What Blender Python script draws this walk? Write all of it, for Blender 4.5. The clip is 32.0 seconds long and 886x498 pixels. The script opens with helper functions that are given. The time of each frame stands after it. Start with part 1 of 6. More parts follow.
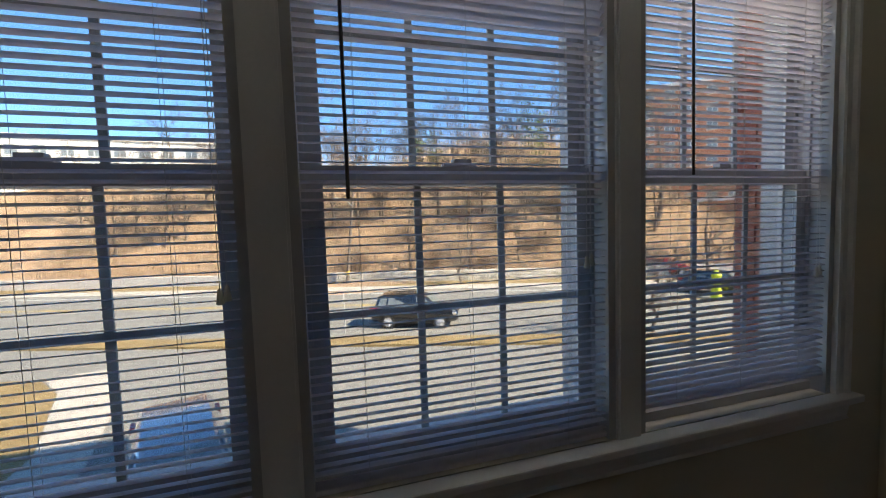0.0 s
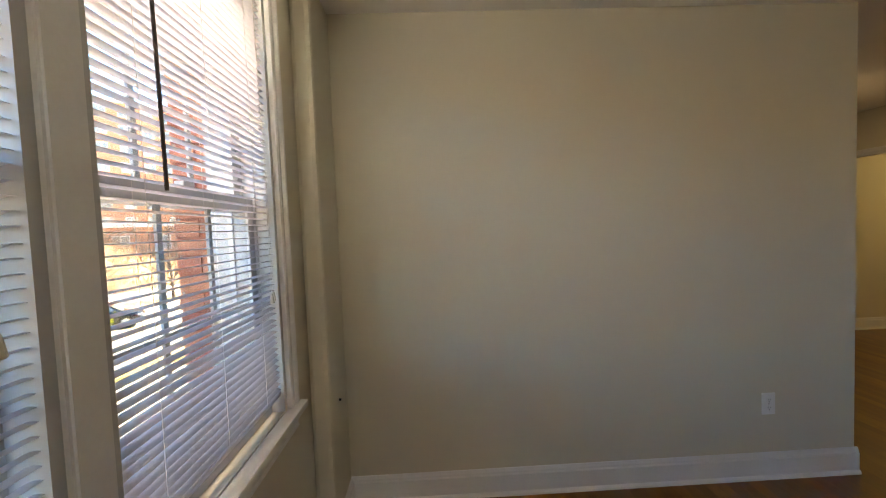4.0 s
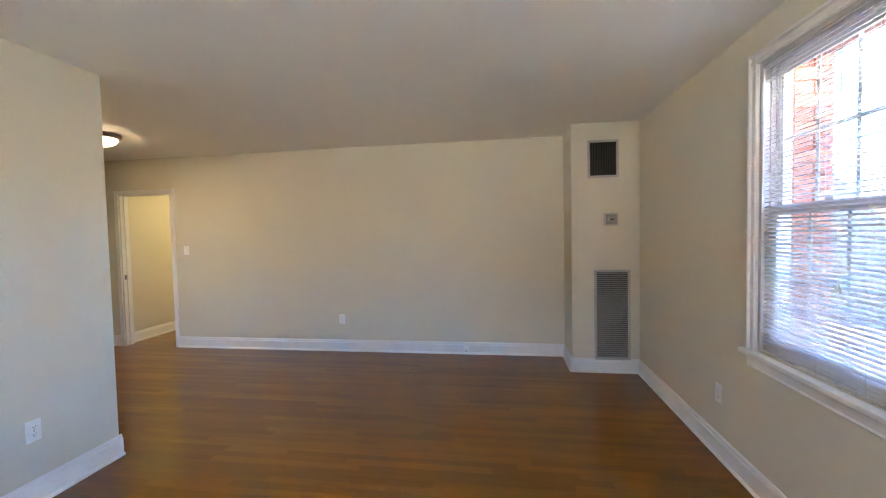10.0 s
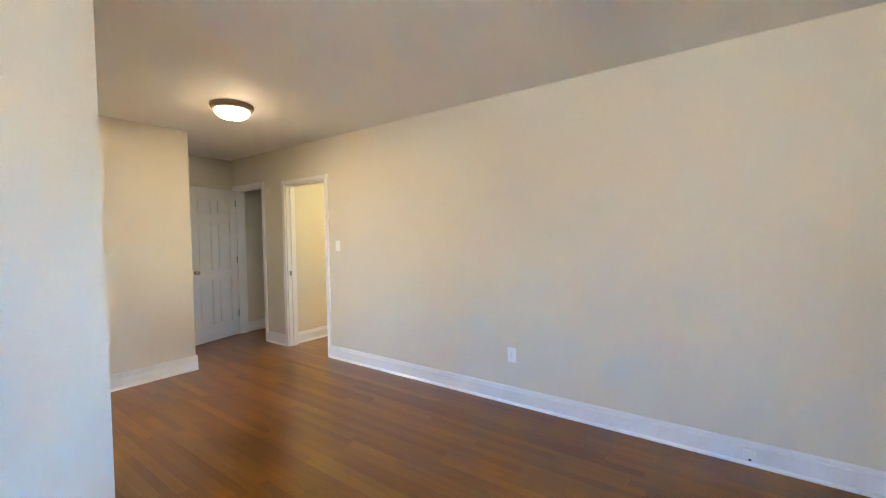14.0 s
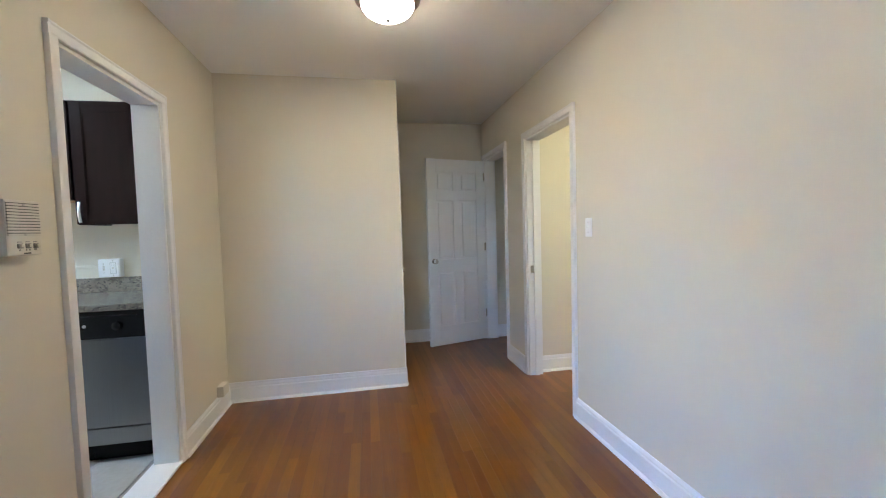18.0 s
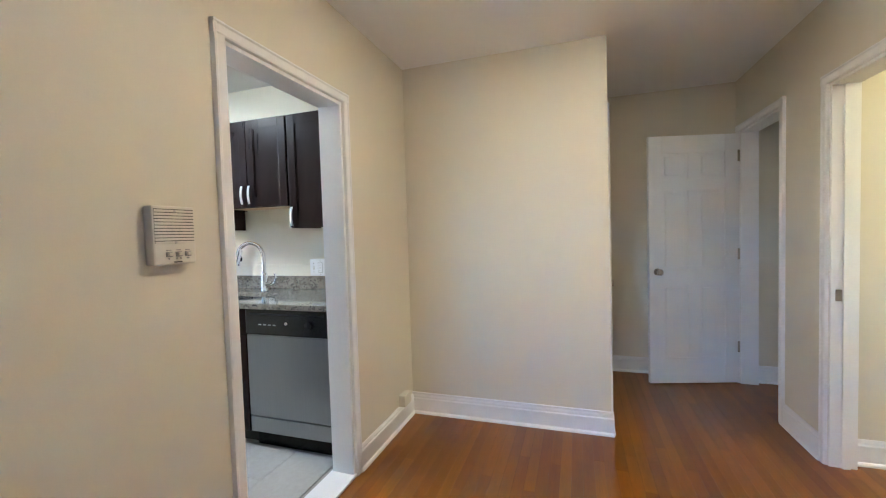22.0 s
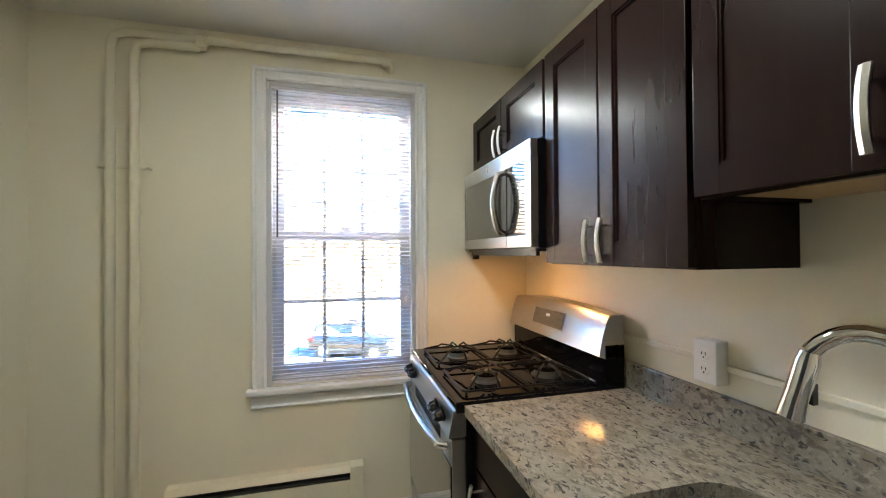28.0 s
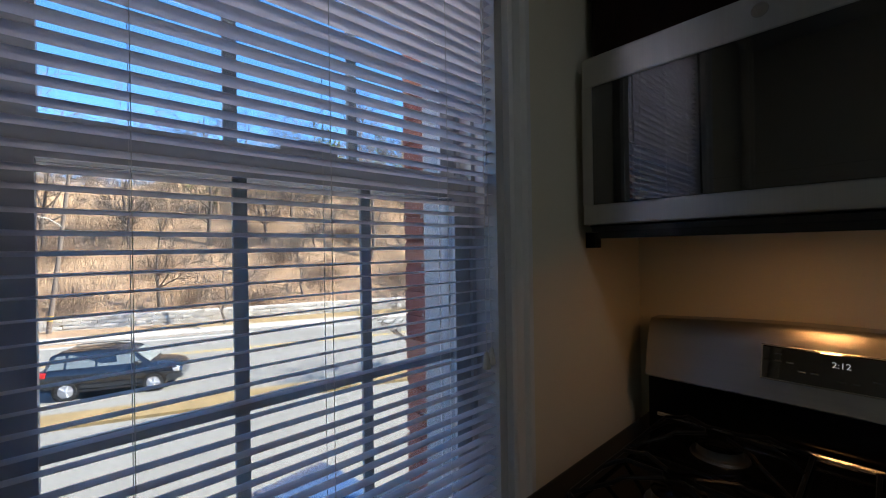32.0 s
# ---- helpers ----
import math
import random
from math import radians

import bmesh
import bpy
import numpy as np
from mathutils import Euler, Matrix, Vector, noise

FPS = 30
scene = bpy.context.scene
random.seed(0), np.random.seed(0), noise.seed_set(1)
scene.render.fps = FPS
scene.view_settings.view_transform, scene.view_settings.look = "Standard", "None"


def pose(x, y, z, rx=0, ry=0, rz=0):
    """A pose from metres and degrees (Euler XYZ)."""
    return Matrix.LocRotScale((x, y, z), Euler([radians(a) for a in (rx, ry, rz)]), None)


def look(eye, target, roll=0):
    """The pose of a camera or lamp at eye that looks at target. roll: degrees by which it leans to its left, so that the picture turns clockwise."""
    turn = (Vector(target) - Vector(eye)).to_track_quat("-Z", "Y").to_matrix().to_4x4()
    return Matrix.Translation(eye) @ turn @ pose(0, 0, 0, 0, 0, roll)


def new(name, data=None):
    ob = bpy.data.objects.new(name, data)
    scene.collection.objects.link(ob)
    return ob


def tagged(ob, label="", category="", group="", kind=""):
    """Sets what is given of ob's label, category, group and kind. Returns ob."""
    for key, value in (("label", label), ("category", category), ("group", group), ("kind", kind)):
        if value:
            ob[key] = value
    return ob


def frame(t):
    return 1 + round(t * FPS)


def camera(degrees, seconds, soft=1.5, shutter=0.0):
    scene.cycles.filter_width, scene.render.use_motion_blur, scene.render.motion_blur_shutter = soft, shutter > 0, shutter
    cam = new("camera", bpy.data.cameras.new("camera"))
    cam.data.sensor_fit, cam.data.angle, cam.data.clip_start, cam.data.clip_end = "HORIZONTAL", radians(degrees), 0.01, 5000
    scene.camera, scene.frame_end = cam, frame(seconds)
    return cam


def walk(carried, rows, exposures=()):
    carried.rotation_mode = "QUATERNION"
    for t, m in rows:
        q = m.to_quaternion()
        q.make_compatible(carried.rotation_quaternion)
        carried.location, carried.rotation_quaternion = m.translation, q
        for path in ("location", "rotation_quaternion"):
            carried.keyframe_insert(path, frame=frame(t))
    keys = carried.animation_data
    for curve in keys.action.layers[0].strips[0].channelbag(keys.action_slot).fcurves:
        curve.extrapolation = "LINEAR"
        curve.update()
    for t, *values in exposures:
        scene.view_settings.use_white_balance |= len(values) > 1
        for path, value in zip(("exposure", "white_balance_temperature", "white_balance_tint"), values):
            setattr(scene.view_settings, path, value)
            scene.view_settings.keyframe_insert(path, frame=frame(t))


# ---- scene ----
cam = camera(95.4, 32.0, soft=1.1)
PATH = [
    (0, (1.613, 4.248, 1.371), (2.176, 6.163, 1.245), -1.8),
    (0.5, (1.63, 4.238, 1.371), (2.374, 6.09, 1.246), -1.9),
    (1, (1.646, 4.255, 1.364), (2.604, 6.006, 1.239), -1.9),
    (1.5, (1.7, 4.333, 1.343), (2.89, 5.936, 1.229), -2.3),
    (2, (1.769, 4.429, 1.344), (3.216, 5.806, 1.245), -2.5),
    (2.5, (1.802, 4.522, 1.37), (3.477, 5.606, 1.234), -2.2),
    (3, (1.805, 4.587, 1.377), (3.651, 5.345, 1.252), -2.3),
    (3.5, (1.806, 4.624, 1.387), (3.772, 4.972, 1.274), -2.4),
    (4, (1.778, 4.616, 1.385), (3.774, 4.551, 1.288), -2.3),
    (4.5, (1.756, 4.563, 1.387), (3.713, 4.156, 1.304), -2.3),
    (6.5, (1.4, 4.664, 1.421), (2.642, 3.098, 1.369), -1.5),
    (7, (1.404, 4.711, 1.424), (2.372, 2.962, 1.367), -1.4),
    (7.5, (1.355, 4.721, 1.421), (2.074, 2.856, 1.363), -1.2),
    (8, (1.326, 4.733, 1.418), (1.856, 2.805, 1.369), -1.1),
    (8.5, (1.3, 4.725, 1.423), (1.676, 2.762, 1.375), -1.0),
    (9, (1.288, 4.702, 1.419), (1.566, 2.722, 1.366), -1.0),
    (9.5, (1.287, 4.681, 1.418), (1.544, 2.699, 1.352), -1.1),
    (10, (1.298, 4.632, 1.413), (1.597, 2.656, 1.333), -1.2),
    (10.5, (1.272, 4.496, 1.409), (1.666, 2.537, 1.318), -1.4),
    (11, (1.297, 4.326, 1.387), (1.784, 2.389, 1.292), -1.4),
    (11.5, (1.394, 4.086, 1.374), (1.971, 2.173, 1.277), -1.6),
    (12, (1.458, 3.845, 1.371), (2.112, 1.957, 1.28), -1.7),
    (12.5, (1.48, 3.562, 1.391), (2.299, 1.738, 1.333), -2.6),
    (13, (1.559, 3.352, 1.368), (2.483, 1.581, 1.276), -1.7),
    (13.5, (1.676, 3.096, 1.368), (2.69, 1.375, 1.27), -0.7),
    (14, (1.818, 2.887, 1.354), (2.994, 1.271, 1.285), -0.9),
    (14.5, (1.975, 2.659, 1.357), (3.287, 1.15, 1.335), -1.3),
    (16.5, (2.713, 1.897, 1.266), (4.426, 0.866, 1.259), -2.0),
    (17, (2.869, 1.7, 1.272), (4.707, 0.914, 1.208), -2.0),
    (17.5, (3.019, 1.506, 1.25), (4.93, 0.923, 1.152), -2.4),
    (18, (3.095, 1.323, 1.27), (5.059, 0.956, 1.17), -1.6),
    (18.5, (3.074, 1.144, 1.288), (5.064, 0.961, 1.201), -1.4),
    (19, (3.029, 1.101, 1.29), (5.026, 1.019, 1.214), -1.5),
    (19.5, (3.025, 1.087, 1.279), (5.024, 1.058, 1.22), -1.9),
    (20, (3.03, 1.098, 1.282), (5.029, 1.113, 1.219), -2.0),
    (20.5, (3.063, 1.085, 1.28), (5.059, 1.193, 1.21), -2.0),
    (21, (3.206, 1.109, 1.274), (5.19, 1.349, 1.191), -1.8),
    (21.5, (3.453, 1.185, 1.296), (5.406, 1.607, 1.209), -1.7),
    (22, (3.682, 1.243, 1.292), (5.578, 1.875, 1.213), -1.7),
    (22.5, (3.954, 1.313, 1.3), (5.744, 2.202, 1.23), -1.7),
    (23, (4.195, 1.422, 1.297), (5.861, 2.526, 1.229), -1.9),
    (23.5, (4.429, 1.513, 1.316), (5.955, 2.804, 1.266), -2.4),
    (24, (4.617, 1.663, 1.353), (5.96, 3.144, 1.301), -2.0),
    (24.5, (4.815, 1.746, 1.365), (5.888, 3.433, 1.326), -2.4),
    (25, (4.911, 1.93, 1.328), (5.792, 3.726, 1.317), -1.6),
    (25.5, (4.969, 2.097, 1.352), (5.683, 3.965, 1.353), -1.6),
    (26, (5.032, 2.237, 1.357), (5.603, 4.154, 1.382), -1.3),
    (26.5, (5.088, 2.42, 1.376), (5.594, 4.354, 1.404), -0.9),
    (28.5, (5.201, 3.249, 1.397), (5.73, 5.177, 1.417), 0.1),
    (29, (5.213, 3.468, 1.391), (5.829, 5.37, 1.402), 0.2),
    (29.5, (5.213, 3.703, 1.379), (5.902, 5.581, 1.376), 0.1),
    (30, (5.172, 3.933, 1.365), (6.021, 5.744, 1.352), 0.2),
    (30.5, (5.158, 4.182, 1.38), (6.165, 5.909, 1.311), 0.7),
    (31, (5.117, 4.383, 1.368), (6.29, 6.002, 1.321), 0.6),
    (31.5, (5.049, 4.518, 1.365), (6.303, 6.076, 1.333), 0.0),
    (32, (4.963, 4.612, 1.367), (6.303, 6.097, 1.367), -0.9),
]
EXPOSURES = [(0, 2.33, 7650, 10), (1.0, 2.58, 7800, 10), (2.2, 3.02, 8000, 12), (3.0, 3.45, 8300, 18), (3.6, 4.1, 9900, 14), (4.5, 5.1, 10500, 12), (6.5, 6.62, 6900, 10), (8, 6.42, 6950, 10), (10, 6.12, 7300, 10), (11, 6.35, 7000, 10), (12, 6.9, 6600, 9),
             (13, 6.95, 6400, 9), (14.5, 6.65, 6700, 9), (16.5, 6.65, 5750, 8), (17, 6.62, 5450, 8), (20, 6.77, 5500, 8), (22.5, 6.84, 5600, 9), (24, 6.44, 5350, 9), (25, 5.86, 6050, 10), (25.6, 5.76, 6650, 9), (26.1, 6.0, 7150, 8), (28.5, 5.84, 7200, 8), (29.4, 5.25, 7400, 8), (30.0, 4.42, 7900, 11), (30.6, 3.38, 7100, 10),
             (31.2, 2.72, 6150, 10), (32, 2.7, 6450, 10)]
walk(cam, [(t, look(e, g, r)) for t, e, g, r in PATH], EXPOSURES)

# ---- world and large lights ----
SUN_AZ, SUN_EL = radians(128), radians(38)
world = bpy.data.worlds.new("sky_world")
scene.world = world
world.use_nodes = True
wn = world.node_tree.nodes
sky = wn.new("ShaderNodeTexSky")
sky.sky_type = "NISHITA"
sky.sun_disc = False
sky.altitude, sky.air_density, sky.dust_density, sky.ozone_density = 1000, 0.75, 0.1, 4.0
sky.sun_elevation, sky.sun_rotation = SUN_EL, SUN_AZ
wn["Background"].inputs["Strength"].default_value = 0.125
deep = wn.new("ShaderNodeHueSaturation")
deep.inputs["Saturation"].default_value = 1.18
world.node_tree.links.new(sky.outputs[0], deep.inputs["Color"])
world.node_tree.links.new(deep.outputs[0], wn["Background"].inputs["Color"])
sun_data = bpy.data.lights.new("sun", "SUN")
sun_data.energy, sun_data.angle, sun_data.color = 4.2, radians(0.55), (1.0, 0.94, 0.83)
sun = new("sun", sun_data)
sun_dir = Vector((math.sin(SUN_AZ) * math.cos(SUN_EL), math.cos(SUN_AZ) * math.cos(SUN_EL), math.sin(SUN_EL)))
sun.rotation_euler = sun_dir.to_track_quat("Z", "Y").to_euler()

# skylight in each window opening: a band at its outer head, on the blinds, and a thin one at its inner head, into the room
for x, y, turn, outer, inner, lean in ((1.072, 5.15, 0, 0.35, 0.14, -140), (1.952, 5.15, 0, 0.35, 0.165, -140), (2.8255, 5.15, 0, 0.95, 0.165, -140), (5.22, 5.12, 0, 0.8, 0.085, -65), (0.0, 2.72, 90, 0.18, 0.010, -60)):
    for depth, z, size, tilt, power in ((0.31 if turn == 0 else 0.24, 2.285 if turn == 0 else 2.20, 0.12, -40, outer), (-0.012, 2.218, 0.02, lean, inner)):
        sl = bpy.data.lights.new("window_skylight", "AREA")
        sl.shape, sl.size, sl.size_y, sl.energy, sl.color = "RECTANGLE", 0.70, size, power, (1.0, 0.95, 0.92) if depth > 0 else (0.82, 0.93, 1.0) if x > 4 else (0.93, 0.975, 0.98)
        sl.spread = radians(180 if depth > 0 else 105 if x > 4 else 150)
        new("window_skylight", sl).matrix_basis = pose(x, y, 0, 0, 0, turn) @ pose(0, depth, z, tilt)

# ---- materials ----
def material(name, color, rough=0.6, metal=0.0, vary=0.06, scale=3.0, grain=60.0, bump=0.05, coat=0.0, spec=0.5, stretch=(1, 1, 1)):
    """A surface with a base colour that drifts at two scales, and fine relief."""
    m = bpy.data.materials.new(name)
    m.use_nodes = True
    nt = m.node_tree
    b = nt.nodes["Principled BSDF"]
    b.inputs["Roughness"].default_value, b.inputs["Metallic"].default_value = rough, metal
    b.inputs["Coat Weight"].default_value = coat
    b.inputs["Specular IOR Level"].default_value = spec
    co = nt.nodes.new("ShaderNodeTexCoord")
    mp = nt.nodes.new("ShaderNodeMapping")
    mp.inputs["Scale"].default_value = stretch
    nt.links.new(co.outputs["Object"], mp.inputs[0])
    big, fine = nt.nodes.new("ShaderNodeTexNoise"), nt.nodes.new("ShaderNodeTexNoise")
    big.inputs["Scale"].default_value, big.inputs["Detail"].default_value = scale, 3
    fine.inputs["Scale"].default_value, fine.inputs["Detail"].default_value = grain, 4
    nt.links.new(mp.outputs[0], big.inputs[0]), nt.links.new(mp.outputs[0], fine.inputs[0])
    add = nt.nodes.new("ShaderNodeMath")
    add.operation = "ADD"
    nt.links.new(big.outputs[0], add.inputs[0]), nt.links.new(fine.outputs[0], add.inputs[1])
    ramp = nt.nodes.new("ShaderNodeMapRange")
    ramp.inputs["From Min"].default_value, ramp.inputs["From Max"].default_value = 0.6, 1.4
    ramp.inputs["To Min"].default_value, ramp.inputs["To Max"].default_value = 1 - vary, 1 + vary
    nt.links.new(add.outputs[0], ramp.inputs[0])
    hsv = nt.nodes.new("ShaderNodeHueSaturation")
    hsv.inputs["Color"].default_value = (*color, 1)
    nt.links.new(ramp.outputs[0], hsv.inputs["Value"])
    nt.links.new(hsv.outputs[0], b.inputs["Base Color"])
    if bump:
        bn = nt.nodes.new("ShaderNodeBump")
        bn.inputs["Strength"].default_value, bn.inputs["Distance"].default_value = bump, 0.004
        nt.links.new(fine.outputs[0], bn.inputs["Height"])
        nt.links.new(bn.outputs[0], b.inputs["Normal"])
    return m


def random_tint(m, amount=0.25, hue=0.0):
    """Let each piece differ: Object Info's Random turns the value (and the hue)."""
    nt = m.node_tree
    hsv = next(n for n in nt.nodes if n.bl_idname == "ShaderNodeHueSaturation")
    info = nt.nodes.new("ShaderNodeObjectInfo")
    r = nt.nodes.new("ShaderNodeMapRange")
    r.inputs["To Min"].default_value, r.inputs["To Max"].default_value = 1 - amount, 1 + amount
    nt.links.new(info.outputs["Random"], r.inputs[0])
    src = hsv.inputs["Value"].links[0].from_socket
    mul = nt.nodes.new("ShaderNodeMath")
    mul.operation = "MULTIPLY"
    nt.links.new(src, mul.inputs[0]), nt.links.new(r.outputs[0], mul.inputs[1])
    nt.links.new(mul.outputs[0], hsv.inputs["Value"])
    if hue:
        h = nt.nodes.new("ShaderNodeMapRange")
        h.inputs["To Min"].default_value, h.inputs["To Max"].default_value = 0.5 - hue, 0.5 + hue
        nt.links.new(info.outputs["Random"], h.inputs[0])
        nt.links.new(h.outputs[0], hsv.inputs["Hue"])
    return m


def glow(name, color, strength):
    m = bpy.data.materials.new(name)
    m.use_nodes = True
    b = m.node_tree.nodes["Principled BSDF"]
    b.inputs["Base Color"].default_value = (*color, 1)
    b.inputs["Emission Color"].default_value = (*color, 1)
    b.inputs["Emission Strength"].default_value = strength
    return m


def clear_glass(name, clear, sheen):
    """Thin pane: straight see-through, slightly grey, with a faint sheen."""
    m = bpy.data.materials.new(name)
    m.use_nodes = True
    nt = m.node_tree
    nt.nodes.remove(nt.nodes["Principled BSDF"])
    tr, gl, mix = (nt.nodes.new("ShaderNode" + k) for k in ("BsdfTransparent", "BsdfGlossy", "MixShader"))
    tr.inputs[0].default_value, mix.inputs[0].default_value = (*clear, 1), sheen
    gl.inputs["Roughness"].default_value = 0.02
    nt.links.new(tr.outputs[0], mix.inputs[1]), nt.links.new(gl.outputs[0], mix.inputs[2])
    nt.links.new(mix.outputs[0], nt.nodes["Material Output"].inputs[0])
    return m


def node_links(m):
    nt = m.node_tree
    return nt, nt.nodes["Principled BSDF"], nt.nodes.new, nt.links.new


def by_position(m):
    """Lay the pattern out in the world, so that it does not stretch with a piece."""
    nt = m.node_tree
    mp = next(n for n in nt.nodes if n.bl_idname == "ShaderNodeMapping")
    nt.links.new(nt.nodes.new("ShaderNodeNewGeometry").outputs["Position"], mp.inputs[0])
    return m


def oak_material():
    m = material("oak_strip_floor", (0.200, 0.066, 0.0042), rough=0.36, vary=0.16, scale=2.0, grain=14.0, bump=0.015, coat=1.0, spec=0.05, stretch=(1, 14, 1))
    m.node_tree.nodes["Principled BSDF"].inputs["Coat Roughness"].default_value = 0.02
    return random_tint(by_position(m), 0.17, 0.006)


def granite_material():
    m = material("granite", (0.29, 0.262, 0.215), rough=0.07, vary=0.15, scale=25, grain=180, bump=0.0)
    nt, b, mk, ln = node_links(m)
    co = nt.nodes["Texture Coordinate"]
    base = next(n for n in nt.nodes if n.bl_idname == "ShaderNodeHueSaturation")
    prev = base.outputs[0]
    for sc, lo, hi, col in ((22, 0.48, 0.64, (0.225, 0.196, 0.155)), (48, 0.53, 0.65, (0.155, 0.136, 0.115)), (85, 0.56, 0.68, (0.34, 0.305, 0.25)), (70, 0.595, 0.67, (0.075, 0.070, 0.067))):
        n, r, x = mk("ShaderNodeTexNoise"), mk("ShaderNodeMapRange"), mk("ShaderNodeMix")
        n.inputs["Scale"].default_value, n.inputs["Detail"].default_value, n.inputs["Distortion"].default_value = sc, 2, 0.6
        r.inputs["From Min"].default_value, r.inputs["From Max"].default_value = lo, hi
        x.data_type = "RGBA"
        x.inputs["B"].default_value = (*col, 1)
        ofs = mk("ShaderNodeMapping")
        ofs.inputs["Location"].default_value, ofs.inputs["Rotation"].default_value, ofs.inputs["Scale"].default_value = (sc, sc * 2, 1), (0, 0, 0.5), (1.25, 0.7, 1)
        ln(co.outputs["Object"], ofs.inputs[0]), ln(ofs.outputs[0], n.inputs[0]), ln(n.outputs[0], r.inputs[0]), ln(r.outputs[0], x.inputs["Factor"])
        ln(prev, x.inputs["A"])
        prev = x.outputs["Result"]
    ln(prev, b.inputs["Base Color"])
    return m


def steel_material(name="stainless_steel", color=(0.48, 0.472, 0.455), rough=0.30, stretch=(1, 1, 160), brushed=0.0):
    """Stainless steel; brushed spreads its highlights across the grain, which runs level round the thing."""
    m = material(name, color, rough=rough, metal=1.0, vary=0.05, scale=2, grain=9, bump=0.015, stretch=stretch)
    if brushed:
        nt, b, mk, ln = node_links(m)
        tangent = mk("ShaderNodeTangent")
        tangent.direction_type, tangent.axis = "RADIAL", "Z"
        b.inputs["Anisotropic"].default_value, b.inputs["Anisotropic Rotation"].default_value = brushed, 0.25
        ln(tangent.outputs[0], b.inputs["Tangent"])
    return m


M = {}
M["wall"] = material("cream_wall_paint", (0.68, 0.637, 0.530), rough=0.55, vary=0.025, scale=1.2, grain=260, bump=0.05)
M["ceiling"] = material("ceiling_paint", (0.90, 0.90, 0.88), rough=0.6, vary=0.03, scale=0.9, grain=200, bump=0.05)
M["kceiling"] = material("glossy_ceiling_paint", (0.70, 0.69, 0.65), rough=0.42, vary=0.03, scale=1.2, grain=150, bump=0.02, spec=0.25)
M["kwall"] = material("kitchen_wall_paint", (0.78, 0.735, 0.60), rough=0.45, vary=0.025, scale=1.3, grain=240, bump=0.05)
M["trim"] = material("white_trim_paint", (0.80, 0.80, 0.80), rough=0.46, vary=0.03, scale=4, grain=90, bump=0.04, spec=0.3)
M["vinyl"] = material("white_vinyl", (0.54, 0.54, 0.55), rough=0.4, vary=0.03, scale=6, grain=90, bump=0.0)
def translucent(m, share, color):
    """Thin plastic that lets some light through."""
    nt = m.node_tree
    tr, mix = nt.nodes.new("ShaderNodeBsdfTranslucent"), nt.nodes.new("ShaderNodeMixShader")
    tr.inputs[0].default_value, mix.inputs[0].default_value = (*color, 1), share
    nt.links.new(nt.nodes["Principled BSDF"].outputs[0], mix.inputs[1]), nt.links.new(tr.outputs[0], mix.inputs[2])
    nt.links.new(mix.outputs[0], nt.nodes["Material Output"].inputs[0])
    return m


M["slat"] = material("blind_slat_enamel", (0.78, 0.77, 0.78), rough=0.38, vary=0.03, scale=5, grain=40, bump=0.0)
translucent(M["slat"], 0.50, (0.86, 0.84, 0.87))
M["grille"] = translucent(material("grille_bar", (0.78, 0.80, 0.80), rough=0.5, vary=0.04, bump=0.0), 0.25, (0.80, 0.80, 0.80))
M["cord"] = material("white_cord", (0.7, 0.68, 0.65), rough=0.8, bump=0.0)
M["wand"] = material("smoked_acrylic_wand", (0.10, 0.09, 0.08), rough=0.2, bump=0.0)
M["oak"] = oak_material()
M["gap"] = material("brown_floor_joint", (0.11, 0.040, 0.005), rough=0.6, bump=0.0)
M["tile"] = random_tint(by_position(material("porcelain_tile", (0.44, 0.42, 0.385), rough=0.25, vary=0.07, scale=5, grain=40, bump=0.02)), 0.05)
M["grout"] = material("grout", (0.36, 0.34, 0.31), rough=0.9, vary=0.1, grain=300, bump=0.1)
M["door"] = material("white_door_paint", (0.76, 0.77, 0.77), rough=0.38, vary=0.02, scale=3, grain=80, bump=0.03)
M["espresso"] = material("espresso_cabinet", (0.0140, 0.0058, 0.0050), rough=0.27, vary=0.25, scale=3, grain=30, bump=0.02, coat=0.0, spec=0.17, stretch=(1, 1, 0.12))
M["cabinside"] = material("cabinet_box_maple", (0.45, 0.30, 0.15), rough=0.5, vary=0.1, grain=50)
M["granite"] = granite_material()
M["steel"] = steel_material()
M["steel_h"] = steel_material("brushed_steel_side", (0.54, 0.535, 0.52), 0.29, (1, 160, 1))
M["fridge"] = steel_material("fridge_steel", (0.195, 0.20, 0.213), 0.46, (1, 1, 120), 0.6)
M["dwsteel"] = steel_material("dishwasher_steel", (0.33, 0.335, 0.34), 0.34, (1, 160, 1))
M["sinksteel"] = steel_material("sink_steel", (0.62, 0.62, 0.62), 0.24, (1, 1, 1))
M["legend"] = material("dim_key_legend", (0.09, 0.09, 0.09), rough=0.4, bump=0.0)
M["louvre"] = material("grey_louvre_blade", (0.27, 0.265, 0.25), rough=0.45, vary=0.08)
M["nickel"] = steel_material("brushed_nickel", (0.62, 0.60, 0.57), 0.24, (1, 1, 40))
M["pull"] = steel_material("pale_brushed_nickel", (0.80, 0.79, 0.76), 0.34, (1, 1, 40))
M["chrome"] = material("chrome", (0.75, 0.75, 0.76), rough=0.06, metal=1.0, vary=0.02, bump=0.0)
M["black"] = material("black_enamel", (0.005, 0.005, 0.006), rough=0.06, vary=0.1, bump=0.0, spec=0.16)
M["blackglass"] = material("black_glass", (0.006, 0.006, 0.007), rough=0.025, vary=0.05, bump=0.0, spec=1.0, coat=1.0)
M["blackglass"].node_tree.nodes["Principled BSDF"].inputs["Coat IOR"].default_value = 1.8
